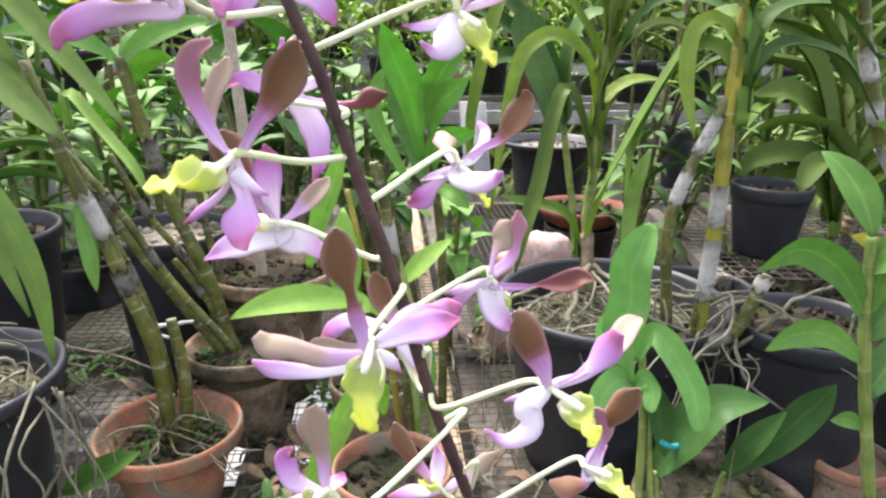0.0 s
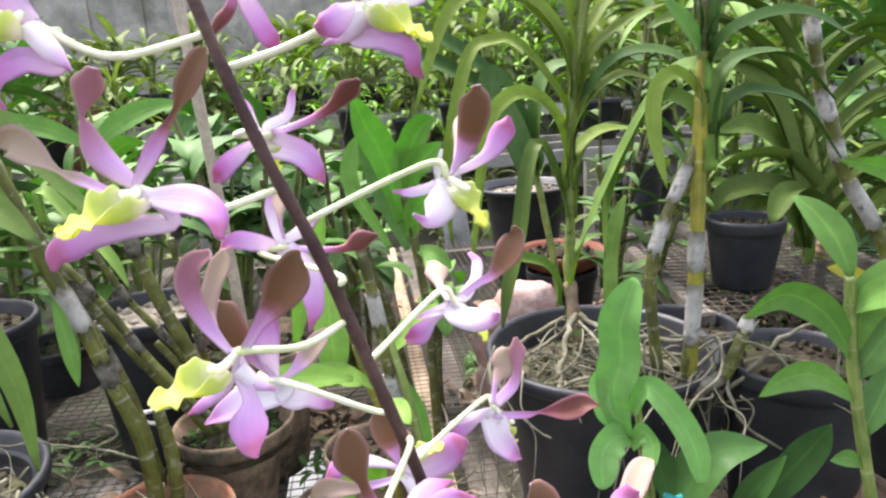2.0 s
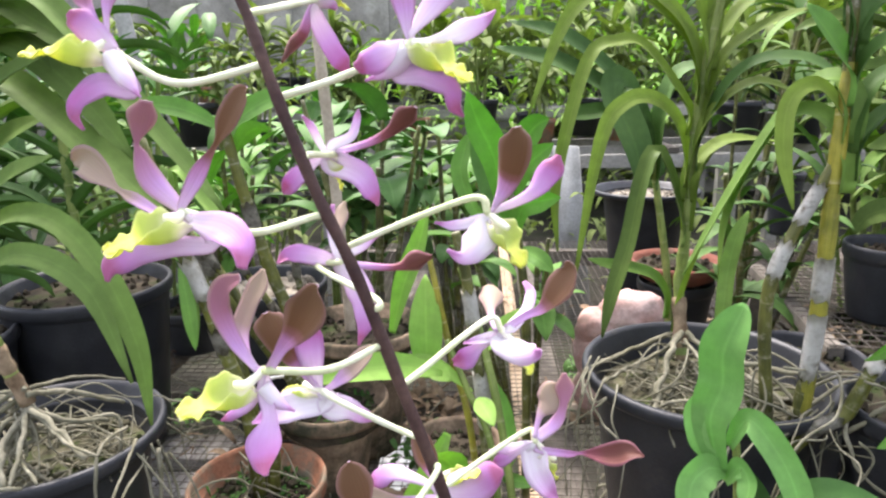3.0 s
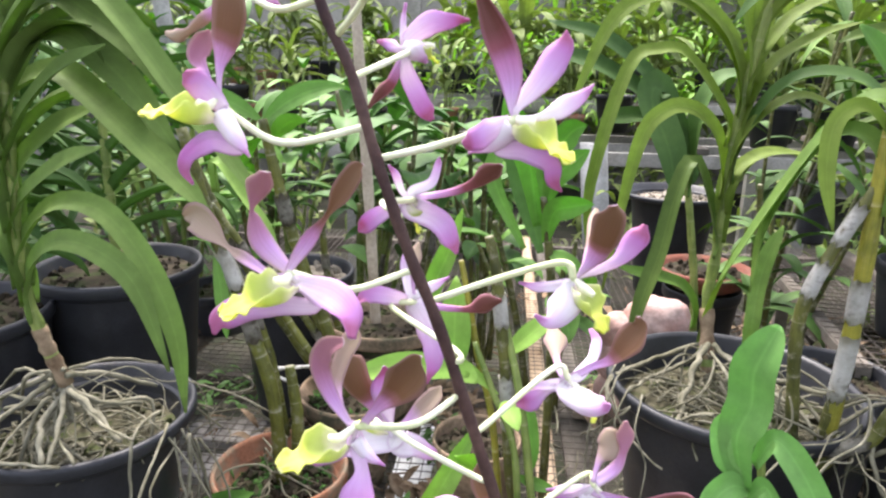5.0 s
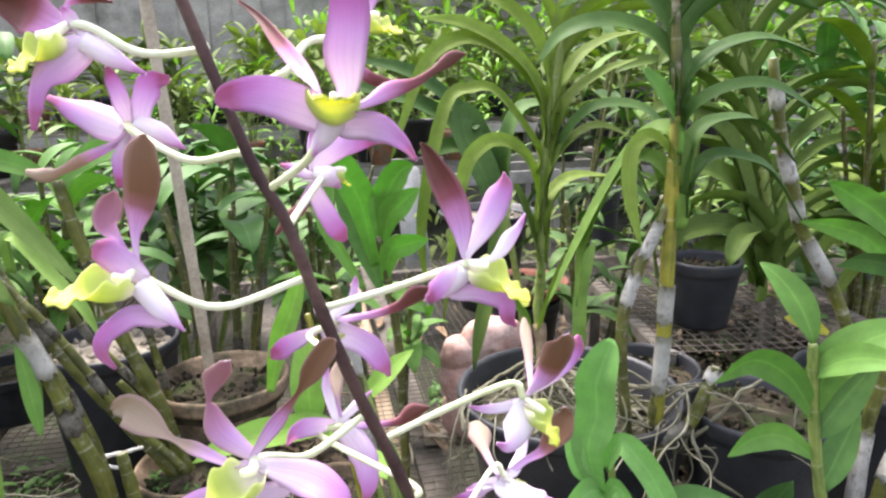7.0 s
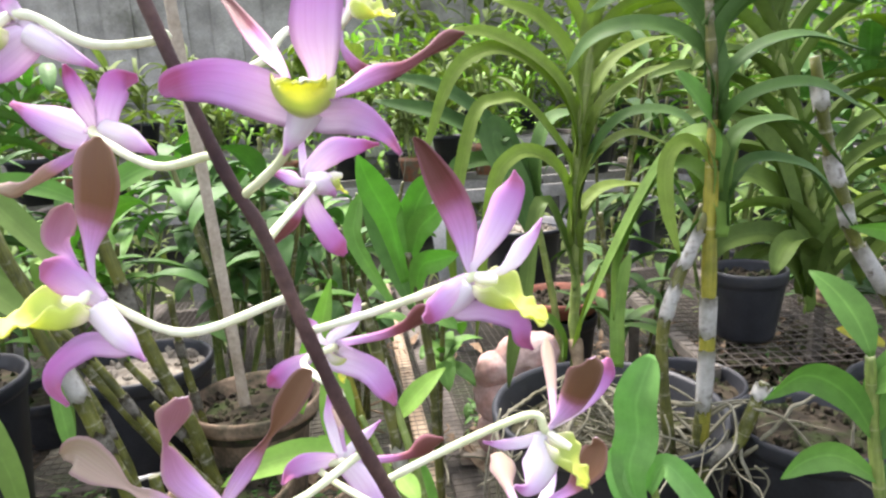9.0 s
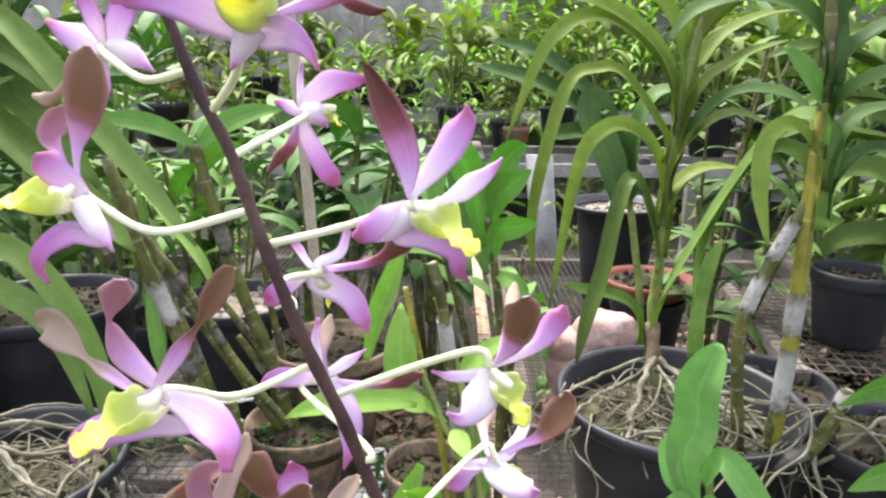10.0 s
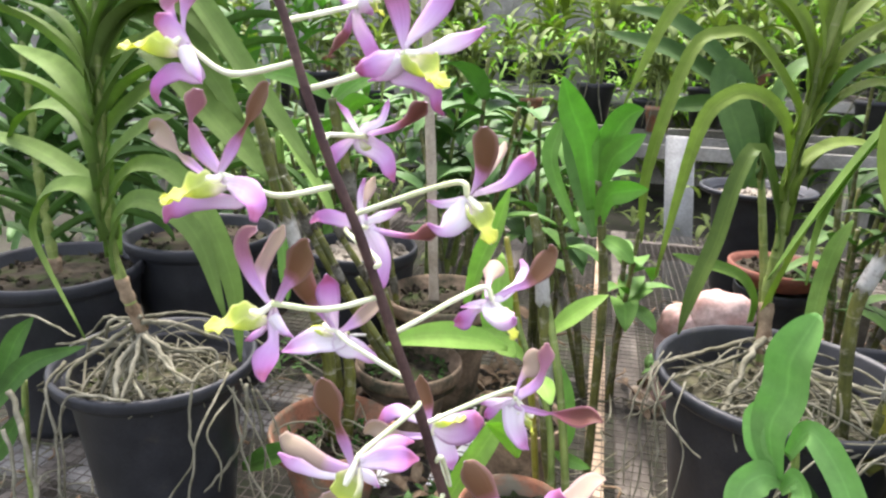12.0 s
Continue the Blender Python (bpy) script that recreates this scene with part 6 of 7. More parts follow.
undergrowth("fern_undergrowth", "mixed green undergrowth below the benches", 0, 4.6, 4.0, 0.7, 0.05, 0.8, 900, 3, "hazed_leaf")
undergrowth("back_foliage", "low mixed greenery behind the benches", -4.5, 7.6, 4.5, 0.4, 0.2, 1.5, 1500, 4, "hazed_leaf", (0.15, 0.4))
undergrowth("back_foliage", "dense mixed greenery behind the benches", 4.0, 8.0, 4.4, 0.5, 0.2, 2.9, 3200, 6, "hazed_leaf", (0.15, 0.4))
undergrowth("back_foliage", "bright sunlit shrubs behind the benches", 2.0, 7.4, 3.0, 0.4, 1.1, 2.3, 1300, 5, "young_leaf", (0.12, 0.3))
undergrowth("fern_fronds", "feathery light green ferns behind the benches", -0.6, 5.6, 1.5, 0.3, 1.0, 1.75, 700, 8, "young_leaf", (0.06, 0.18))
undergrowth("side_foliage", "deep green leaves of crowded plants beside the bench", 1.95, 2.3, 0.5, 0.8, 0.6, 1.75, 420, 10, "deep_leaf", (0.16, 0.36))
undergrowth("side_foliage", "deep green leaves of crowded plants beside the bench", -1.62, 1.55, 0.22, 0.2, 0.95, 1.75, 150, 11, "deep_leaf", (0.16, 0.34))
undergrowth("side_foliage", "deep green leaves of crowded plants beside the bench", -2.1, 2.4, 0.55, 0.7, 0.5, 1.7, 420, 9, "deep_leaf", (0.16, 0.36))

# grey paling fence that closes the place behind
fence = thing("paling_fence", (0, 8.4, 0), "tall weathered grey paling fence", "fence", kind="structure")
rnd = random.Random(12)
for i in range(150):
    bm = bmesh.new()
    x = -22 + i * 0.3
    box(bm, (x - 0.012, 8.4 + 0.03 * (i % 2), 0.0), (x + 0.312, 8.425 + 0.03 * (i % 2), 3.6 + rnd.uniform(-0.12, 0.12)), 0.004)
    for v in bm.verts:
        v.co = turned(v.co, PIVOT, 0.12)
    part("paling", bm, M["fence_wood"], fence, "", False)

# a slanting grey pipe and a rail in front of the fence
bm = bmesh.new()
tube(bm, smooth_path([(-2.26, 3.5, 0.0), (-2.30, 3.5, 1.30), (-2.42, 3.5, 2.3)], 12), 0.045, 12)
tagged(part("grey_pipe", bm, M["concrete"]), "slanting grey pipe post between the benches", "post", kind="structure")


# ---- the flowering spike ----
spike = thing("orchid_spike", (0.115, 0.36, BENCH), "tall dark orchid spike with twisted mauve, brown-tipped and yellow-lipped flowers", "orchid")
bm = bmesh.new()
axis = smooth_path([(0.115, 0.36, BENCH + 0.005), (0.115, 0.355, 0.90), (0.094, 0.326, 1.12), (0.0488, 0.2881, 1.277), (0.0344, 0.2810, 1.3254), (0.0262, 0.2762, 1.360), (0.0175, 0.2721, 1.3905), (0.0040, 0.2677, 1.4352), (-0.0065, 0.2649, 1.463), (-0.0154, 0.2633, 1.490), (-0.0230, 0.2630, 1.515), (-0.0319, 0.2628, 1.535), (-0.0518, 0.2618, 1.60), (-0.064, 0.262, 1.66)], 100)
tube(bm, axis, lambda s: 0.0027 - 0.0014 * s + 0.00012 * math.sin(s * 130), 12)
part("stem", bm, M["spike_stem"], spike, "dark purple-brown flower stem")

PETALS = {
    "pink": ("petal_pink", "sepal"),
    "white": ("petal_white", "sepal"),
    "brown": ("petal_brown", "petal"),
    "tan": ("petal_tan", "petal"),
    "red": ("petal_red", "petal"),
    "mauve": ("petal_mauve", "petal"),
    "spur": ("petal_white", "spur"),
}
flower_count = [0]


def along(values, s):
    """A smooth value at 0..1 through evenly spaced ones."""
    k = min(int(s * (len(values) - 1)), len(values) - 2)
    u = s * (len(values) - 1) - k
    a, b, c, d = values[max(k - 1, 0)], values[k], values[k + 1], values[min(k + 2, len(values) - 1)]
    return 0.5 * (2 * b + (c - a) * u + (2 * a - 5 * b + 4 * c - d) * u * u + (3 * b - a - 3 * c + d) * u ** 3)


def petal(bm, line, widths, facing, cup, tilt, roll, frill, phase, thick=0.00045):
    """A thin petal: cupped across, rolled along its length, with an uneven edge. facing is the way its upper face looks."""
    n, across = len(line) - 1, 6
    rings = []
    for i, p in enumerate(line):
        s = i / n
        d = (line[min(i + 1, n)] - line[max(i - 1, 0)]).normalized()
        side = d.cross(facing)
        side = side.normalized() if side.length > 0.15 else d.orthogonal().normalized()
        up = side.cross(d)
        a = tilt + roll * (s - 0.5)
        sd, u = side * math.cos(a) + up * math.sin(a), up * math.cos(a) - side * math.sin(a)
        w = max(along(widths, s), 0.0003) / 2
        top, low = [], []
        for j in range(across + 1):
            q = 2 * j / across - 1
            edge = 1 + frill * 0.5 * math.sin(s * 21 + phase + (2.2 if q > 0 else 0)) * abs(q)
            lift = cup * w * (q * q - 0.35) + frill * w * abs(q) ** 2 * math.sin(s * 13 + phase * 1.7 + (1.9 if q > 0 else 0)) - 0.00022 * math.exp(-(q / 0.16) ** 2)
            at = p + sd * q * w * edge + u * lift
            t = thick * (1 - 0.7 * abs(q)) / 2
            top.append(at + u * t)
            low.append(at - u * t)
        rings.append([bm.verts.new(v) for v in top + low[::-1]])
    us = [j / across for j in range(across + 1)]
    far = [0.0]
    for a, b in zip(line, line[1:]):
        far.append(far[-1] + (b - a).length)
    skin(bm, rings, True, us + us[::-1], [v / far[-1] for v in far])
    bm.faces.new(rings[0][::-1])
    bm.faces.new(rings[-1])


def lip_mesh(bm, base, tip, size, up, phase):
    """The lip: a pale throat, two side lobes that stand up like ears, and a frilled tongue that hangs forward."""
    d = (tip - base).normalized()
    reach = (tip - base).length
    up = (up - d * up.dot(d)).normalized()
    side = d.cross(up)
    n, across = 26, 16
    rings = []
    for i in range(n + 1):
        s = i / n
        lobes = math.exp(-(abs(s - 0.36) / 0.26) ** 4)
        tongue = math.exp(-(abs(s - 0.84) / 0.16) ** 3)
        half = size * (0.0018 + 0.0058 * lobes + 0.0019 * tongue) * (1 - 0.35 * max(0.0, s - 0.93) / 0.07)
        bend = 1.9 - 1.6 / (1 + math.exp(-(s - 0.62) * 26))
        axis_at = base + d * reach * s - up * size * (0.0012 + 0.0014 * math.sin(math.pi * min(1, s / 0.7)) + 0.006 * max(0.0, s - 0.68) ** 1.3)
        inner, outer = [], []
        for j in range(across + 1):
            q = 2 * j / across - 1
            a = q * bend
            r = half / bend
            flare = 0.0009 * size * lobes * abs(q) ** 3
            frill = size * abs(q) ** 2 * (0.0009 * tongue * math.sin(15 * s * 2 + 5 * q + phase) + 0.0006 * lobes * math.sin(24 * s + phase + 3 * (q > 0)))
            jag = 0.0011 * size * tongue * math.sin(11 * q + phase) * max(0.0, s - 0.8) * 5
            at = axis_at + side * (math.sin(a) * r + math.copysign(flare, q)) + up * (r * (1 - math.cos(a)) + frill) + d * jag
            out = side * math.sin(a) - up * math.cos(a)
            inner.append(at)
            outer.append(at + out * 0.0004)
        rings.append([bm.verts.new(v) for v in inner + outer[::-1]])
    us = [j / across for j in range(across + 1)]
    skin(bm, rings, True, us + us[::-1], [i / n for i in range(n + 1)])
    bm.faces.new(rings[0][::-1])
    bm.faces.new(rings[-1])


def flower(stalk, lip, petals):
    """One flower: a stalk that ends in the column; the lip by its base, tip and size; petals and sepals by (x, y, z, width) along them, in mm from the centre."""
    flower_count[0] += 1
    rnd = random.Random(flower_count[0])
    pts = [Vector(p) for p in stalk]
    c = pts[-1]
    joint = min(axis, key=lambda p: (p - pts[0] + Vector((0, 0, 0.001))).length)
    if (joint - pts[0]).length > 0.0012:
        pts = [joint, *pts]
    bm = bmesh.new()
    path = smooth_path(pts if len(pts) > 3 else [pts[0], pts[0].lerp(pts[1], 0.55) + Vector((0, 0, 0.0015 if flower_count[0] % 2 else -0.0025)), *pts[1:]], 22)
    tube(bm, path, lambda s: 0.00106 + 0.0003 * max(0, s - 0.75) * 4 * (1 - max(0, s - 0.9) * 6) + 0.00006 * math.sin(s * 40), 8)
    bmesh.ops.create_uvsphere(bm, u_segments=10, v_segments=7, radius=0.0011, matrix=Matrix.Translation(c))
    ob = part("flower", bm, M["pedicel"], spike)
    towards = (AISLE - c).normalized()
    for kind, *spots in petals:
        mat, name = PETALS[kind]
        line = [c + Vector(p[:3]) / 1000 for p in spots]
        widths = [p[3] / 1000 for p in spots]
        b = bmesh.new()
        if name == "spur":
            tube(b, smooth_path(line, 16), lambda s: max(0.0004, along(widths, s) * 0.42), 12)
            part("spur", b, M[mat], ob, "pale pointed spur")
            continue
        if (line[0] - c).length > 0.002:
            line, widths = [c, *line], [min(widths[0], 0.0016), *widths]
        turn = rnd.choice((-1, 1))
        spoon = name == "petal"
        petal(b, smooth_path(line, 30), widths, towards, turn * rnd.uniform(0.28, 0.5) if spoon else rnd.uniform(0.15, 0.5) * rnd.choice((-1, 1)), rnd.uniform(-0.3, 0.3), turn * (0.9 if spoon else 0.6), 0.05 if spoon else 0.09, rnd.uniform(0, 6))
        part(name, b, M[mat], ob)
    if lip:
        base, tip = c + Vector(lip[0]) / 1000, c + Vector(lip[1]) / 1000
        up = Vector((0, 0, 1)) + towards * 0.15
        b = bmesh.new()
        lip_mesh(b, base, tip, lip[2], up, flower_count[0] * 1.3)
        part("lip", b, M["lip_yellow"], ob, "frilled yellow lip")
        d = (tip - base).normalized()
        up = (up - d * up.dot(d)).normalized()
        b = bmesh.new()
        tube(b, smooth_path([c, base + d * 0.003 + up * 0.0022, base + d * 0.0062 + up * 0.0030], 8), lambda s: 0.0009 + 0.0004 * math.sin(s * 3.1), 8)
        part("column", b, M["column"], ob, "small cream column")


flower([(-0.041, 0.267, 1.559), (-0.054, 0.262, 1.558), (-0.065, 0.262, 1.564), (-0.07, 0.262, 1.565)],
       ((-0.9, 0.0, -3.5), (-10.6, -10.0, -8.7), 1.00),
       [("pink", (4, 0, -3.6, 5.4), (-2.1, -2.2, -9, 9.7), (-6.6, -3.9, -13.3, 4.6), (-8.3, -5.7, -19.8, 2.9), (-8.7, -7, -24.5, 1.3)),
        ("spur", (2.9, 0, -4.2, 6.3), (8.4, 0, -7.6, 5.8), (16.2, 0, -11.9, 1.1)),
        ("red", (1.4, 0, -1.2, 2.2), (-5.1, 1.8, 0.6, 8.2), (-12.2, 4, 4.1, 11.5), (-19.5, 6, 6.4, 5.5)),
        ("white", (2, 0, -1.2, 1.9), (0.7, -1.2, 1.7, 3.2), (-0.4, -2, 3.7, 1.1)),
        ("red", (1.2, 0, 0.3, 1.1), (0, 0.6, 4.5, 1.3), (5.1, 1.3, 5.5, 1.9), (10, 2, 5, 0.8))])
flower([(-0.038, 0.2645, 1.549), (-0.0224, 0.272, 1.5527), (-0.0168, 0.285, 1.5615), (-0.005, 0.295, 1.563)],
       ((3.0, 0.0, 3.7), (14.1, -8.0, 2.8), 0.80),
       [("red", (0, 0, -5, 1.7), (3.9, 1.2, -10.8, 3.7), (10.6, 2.3, -13.4, 3.4), (14.9, 3, -13.1, 1)),
        ("pink", (3, 0, 4.5, 2.7), (4.9, 0, 10.7, 5.6), (6.9, 0, 16.9, 3.3)),
        ("pink", (0.9, 0, 2.9, 2.3), (-3.4, 0, 7.7, 5), (-5.6, 0, 12.4, 1.6))])
flower([(-0.034, 0.266, 1.533), (-0.048, 0.27, 1.531), (-0.064, 0.278, 1.538), (-0.069, 0.286, 1.54)],
       None,
       [("pink", (-0.9, 0, -1.8, 6.4), (-8.6, 3.6, 0.9, 10.1), (-17.9, 7.9, 4.3, 6.9), (-26.7, 12, 8, 1.7)),
        ("pink", (0.6, 0, -0.2, 2.2), (0.2, -3.2, 6.4, 5), (-0.3, -6.5, 12.8, 3.7), (-0.4, -8, 15.7, 1.2)),
        ("pink", (2.4, 0, -0.7, 3.9), (4.5, 0.8, 6, 6.7), (7.5, 1.4, 11.5, 6.7), (12.4, 2, 12.3, 2.2)),
        ("tan", (-2.8, 0, -4.6, 2.6), (-16.5, 7, -10.4, 4.4), (-26.6, 11.9, -14.3, 2.8), (-33.3, 14.9, -15.7, 4.9), (-39.8, 18, -14.7, 2.1)),
        ("pink", (-1.3, 0, -4.9, 2.9), (-4.2, 1.9, -11.2, 5.3), (-6.5, 4, -18.4, 2)),
        ("spur", (2.8, 0, -0.7, 8), (9.3, -1.4, -2.9, 7.4), (16.1, -3, -7, 1))])
flower([(-0.026, 0.263, 1.524), (-0.014, 0.252, 1.533), (-0.01, 0.247, 1.543)],
       ((2.5, 0.0, -1.2), (4.3, -13.0, 6.6), 1.25),
       [("pink", (2.4, 0, -1.6, 7.3), (-5.6, -4.9, 2.9, 9.8), (-13.1, -9.5, 5.1, 7.7), (-18.1, -12.6, 4.3, 5.7), (-19.9, -14, 3, 1.9)),
        ("pink", (5.7, 0, 4.7, 4.7), (6, -2.1, 12.1, 9.1), (7.1, -4.3, 19.1, 9.6), (8.3, -6.6, 26.3, 7.2), (9.2, -8, 30.5, 1.7)),
        ("pink", (5, 0, -2, 6.6), (11.7, -4.3, -2.4, 7.7), (17.4, -8.7, -5.3, 4), (21.1, -13, -9.7, 1)),
        ("red", (9.1, 0, 2, 1.8), (15.7, 5.5, 5.1, 4.3), (22, 10, 6.8, 2.5), (26.9, 13.8, 9.6, 2), (31.8, 17.5, 12.6, 3.8), (35.6, 20, 13.8, 0.9)),
        ("red", (-1, 0, 5.5, 1.8), (-5.3, 6.1, 10.7, 4.3), (-11.3, 13.9, 17.7, 3.6), (-16.4, 20.1, 23.6, 2), (-22.5, 26, 28.4, 0.9)),
        ("spur", (2.5, 0, -0.9, 8.4), (-0.4, 0, -5.8, 5.3), (-2.9, 0, -9.6, 0.8))])
flower([(-0.023, 0.27, 1.513), (-0.019, 0.302, 1.519), (-0.017, 0.31, 1.521)],
       ((0.3, 0.0, 0.0), (8.0, 4.0, -2.4), 0.75),
       [("white", (-3.5, 0, 0.7, 2.3), (-4.6, 1.6, 8.5, 2.3), (-4, 3, 15.4, 1)),
        ("pink", (-2.3, 0, 2.9, 5), (4.8, 1.6, 8.2, 8.1), (12.4, 2.9, 9.4, 5.4), (18.4, 4, 9.9, 1)),
        ("pink", (-5.1, 0, -0.1, 2.7), (-9.9, 3.7, 1.5, 4.4), (-15.9, 8, 2.9, 1.2)),
        ("red", (-4.3, 0, -3, 2), (-9, 1.7, -11.2, 4), (-13.5, 2.7, -14.8, 4.4), (-18.7, 4, -20.6, 1.2)),
        ("pink", (-3.5, 0, -4.5, 5.1), (-0.7, 3.3, -14.1, 6.8), (2.9, 5.8, -21.2, 6.5), (5.1, 7, -24.2, 2)),
        ("spur", (-3.5, 0, 1.1, 5.1), (1.1, -0.5, -0.7, 8.9), (4.8, -1, -4.4, 1.5))])
flower([(-0.022, 0.264, 1.498), (-0.041, 0.257, 1.494), (-0.056, 0.257, 1.501), (-0.06, 0.255, 1.506)],
       ((-0.2, 0.0, -4.8), (-14.1, -14.0, -0.9), 1.25),
       [("brown", (0.8, 0, 1, 1.3), (0.9, 1.1, 8.4, 2.5), (2.8, 2.3, 15.8, 7.6), (4.1, 3.5, 23.6, 9.7), (4.5, 4.5, 29.6, 8.1), (4.7, 5, 32.8, 1.9)),
        ("mauve", (-2.6, 0, 6.8, 1.6), (-6.3, 2.3, 11.1, 6.1), (-5.3, 4.6, 15.8, 6.1), (-4.4, 6, 18.6, 1.3)),
        ("pink", (2.6, 0, -3.3, 3.2), (-2.2, -1.4, 1.5, 7), (-6, -2.5, 5.6, 6.6), (-7.7, -3, 7.1, 2.2)),
        ("pink", (6.3, 0, -13.1, 4.2), (-1.1, -2.6, -11.8, 6.5), (-6.9, -4.9, -15.3, 4.8), (-8.2, -6.4, -19.7, 3.2), (-4.6, -8, -23.5, 1)),
        ("spur", (1, 0, -4.8, 7.1), (7.1, -3.3, -10.7, 6), (12.4, -6, -15.2, 0.6))])
flower([(-0.014, 0.265, 1.49), (0.004, 0.264, 1.495), (0.025, 0.259, 1.503)],
       ((-1.4, 0.0, -1.7), (15.9, -6.0, -7.0), 1.15),
       [("red", (-1.5, 0, 1.8, 1.5), (-2.4, 0.3, 11.3, 6.8), (-6.1, 0.6, 21, 7.3), (-10.2, 0.9, 29.3, 3.5), (-12, 1, 32, 0.7)),
        ("pink", (-0.1, 0, 2.7, 2.4), (4.5, 3, 8.8, 6.2), (8.9, 6.1, 15.7, 7.4), (10.9, 7.8, 19.5, 4.8), (11, 9, 22.7, 0.6)),
        ("white", (6, 0, 0.6, 2.1), (12, 8.5, 2.9, 5.8), (16.7, 15.4, 5.7, 3.8), (19.1, 20, 8.7, 0.8)),
        ("pink", (-1.9, 0, -0.6, 3.3), (-5.8, -4.9, -3.4, 7.6), (-10, -9.7, -5.2, 5.5), (-12.2, -12, -5.5, 1.1)),
        ("pink", (-4.9, 0, -7.8, 3), (2.7, 0, -8.1, 6.3), (9.5, 0, -11.4, 5.4), (10.8, 0, -16.2, 3.9), (13, 0, -18.8, 0.9)),
        ("spur", (-1.3, 0, -2.2, 7.5), (-6.2, -1.5, -6.7, 5.4), (-12.3, -3, -9.3, 0.6))])
flower([(-0.01, 0.267, 1.473), (-0.024, 0.295, 1.47), (-0.017, 0.312, 1.468)],
       ((-2.1, 0.0, -1.4), (2.0, 4.0, -12.4), 0.80),
       [("red", (0.1, 0, 0.9, 2.5), (15.2, -6.3, 5.1, 2.8), (23.5, -10.2, 9.1, 3.9), (29.7, -13.7, 13.9, 7.5), (33.7, -16, 17, 1.9)),
        ("white", (-4.9, 0, 2.7, 2.5), (-4.9, -7.8, 9.9, 3), (-5.7, -14, 14.7, 0.8)),
        ("white", (-1, 0, 3, 4.2), (5.6, 2.7, 6.6, 3.5), (7.3, 5, 12.7, 2.7), (7.6, 6, 15.5, 0.6)),
        ("pink", (-1, 0, -2.4, 9.2), (9.9, -5, -5.4, 9), (16.2, -9.3, -11.4, 7.2), (18.7, -12, -15.8, 1.6)),
        ("pink", (-6.6, 0, -2.1, 2.9), (-15.5, 4.1, -7.5, 6.9), (-22.3, 7.4, -13.2, 6.2), (-25.5, 9, -16.1, 1.1))])
flower([(-0.006, 0.265, 1.456), (-0.019, 0.25, 1.454), (-0.027, 0.24, 1.46), (-0.03, 0.234, 1.463)],
       ((2.0, 0.0, -3.0), (-10.7, -16.0, -4.0), 1.20),
       [("tan", (-5.1, 0, -1, 1.8), (-14.1, 1.9, 2.7, 3.3), (-19.6, 3, 5.2, 1.5), (-25.2, 4.3, 9.2, 7.1), (-30.1, 5.4, 12.3, 7.8), (-33.8, 6, 11.6, 1.9)),
        ("mauve", (-1.3, 0, 1.8, 3.6), (-6.7, -1.2, 8.2, 6.2), (-7.8, -2.1, 14.6, 3.2), (-8, -2.6, 17.7, 1.3), (-5, -3.4, 23.5, 7), (-2.9, -4, 27.4, 2.8)),
        ("brown", (0.5, 0, 2, 2.4), (6, -0.3, 9.7, 4.1), (11.6, -0.5, 16.8, 1.3), (15.4, -0.7, 22.5, 5.3), (19.5, -0.9, 28.4, 4.9), (21.3, -1, 30, 0.8)),
        ("pink", (2.5, 0, -2.2, 3.9), (12.9, -5.2, -2.5, 8.3), (19.8, -9.6, -5.1, 7.5), (22.4, -14, -10, 2.7)),
        ("pink", (7.4, 0, -8, 3.9), (-3.1, -1.7, -8.5, 5.7), (-11.9, -3.1, -9.7, 7.8), (-18.8, -4.3, -13.2, 6.7), (-20.5, -5, -17.5, 1.5))])
flower([(0.002, 0.271, 1.446), (0.037, 0.273, 1.46), (0.043, 0.272, 1.456)],
       ((-0.2, 0.0, -2.1), (11.6, -4.0, -12.8), 1.00),
       [("brown", (0.8, 0, 0.7, 1.3), (5.8, -5.9, 11, 7), (8.3, -11.2, 20.6, 8.8), (8.8, -14, 25.6, 2.4)),
        ("pink", (0.5, 0, 0.3, 2), (11.3, 4.1, 4.5, 4), (17.5, 7.5, 11.8, 7.4), (19.2, 9, 15.7, 1.7)),
        ("tan", (1.9, 0, 2.5, 1.3), (3.7, 11.5, 7.9, 2.8), (4.7, 21.8, 13.5, 4), (5.1, 26, 16, 1.5)),
        ("white", (-1.4, 0, -1.3, 4.4), (-2.1, -4.4, -6.9, 10), (-6.2, -8.9, -11, 4.3), (-10.3, -12, -8.1, 1)),
        ("white", (-2, 0, -1.7, 3), (-10.2, 1.7, -4.2, 3.1), (-16.8, 3, -3.8, 0.7))])
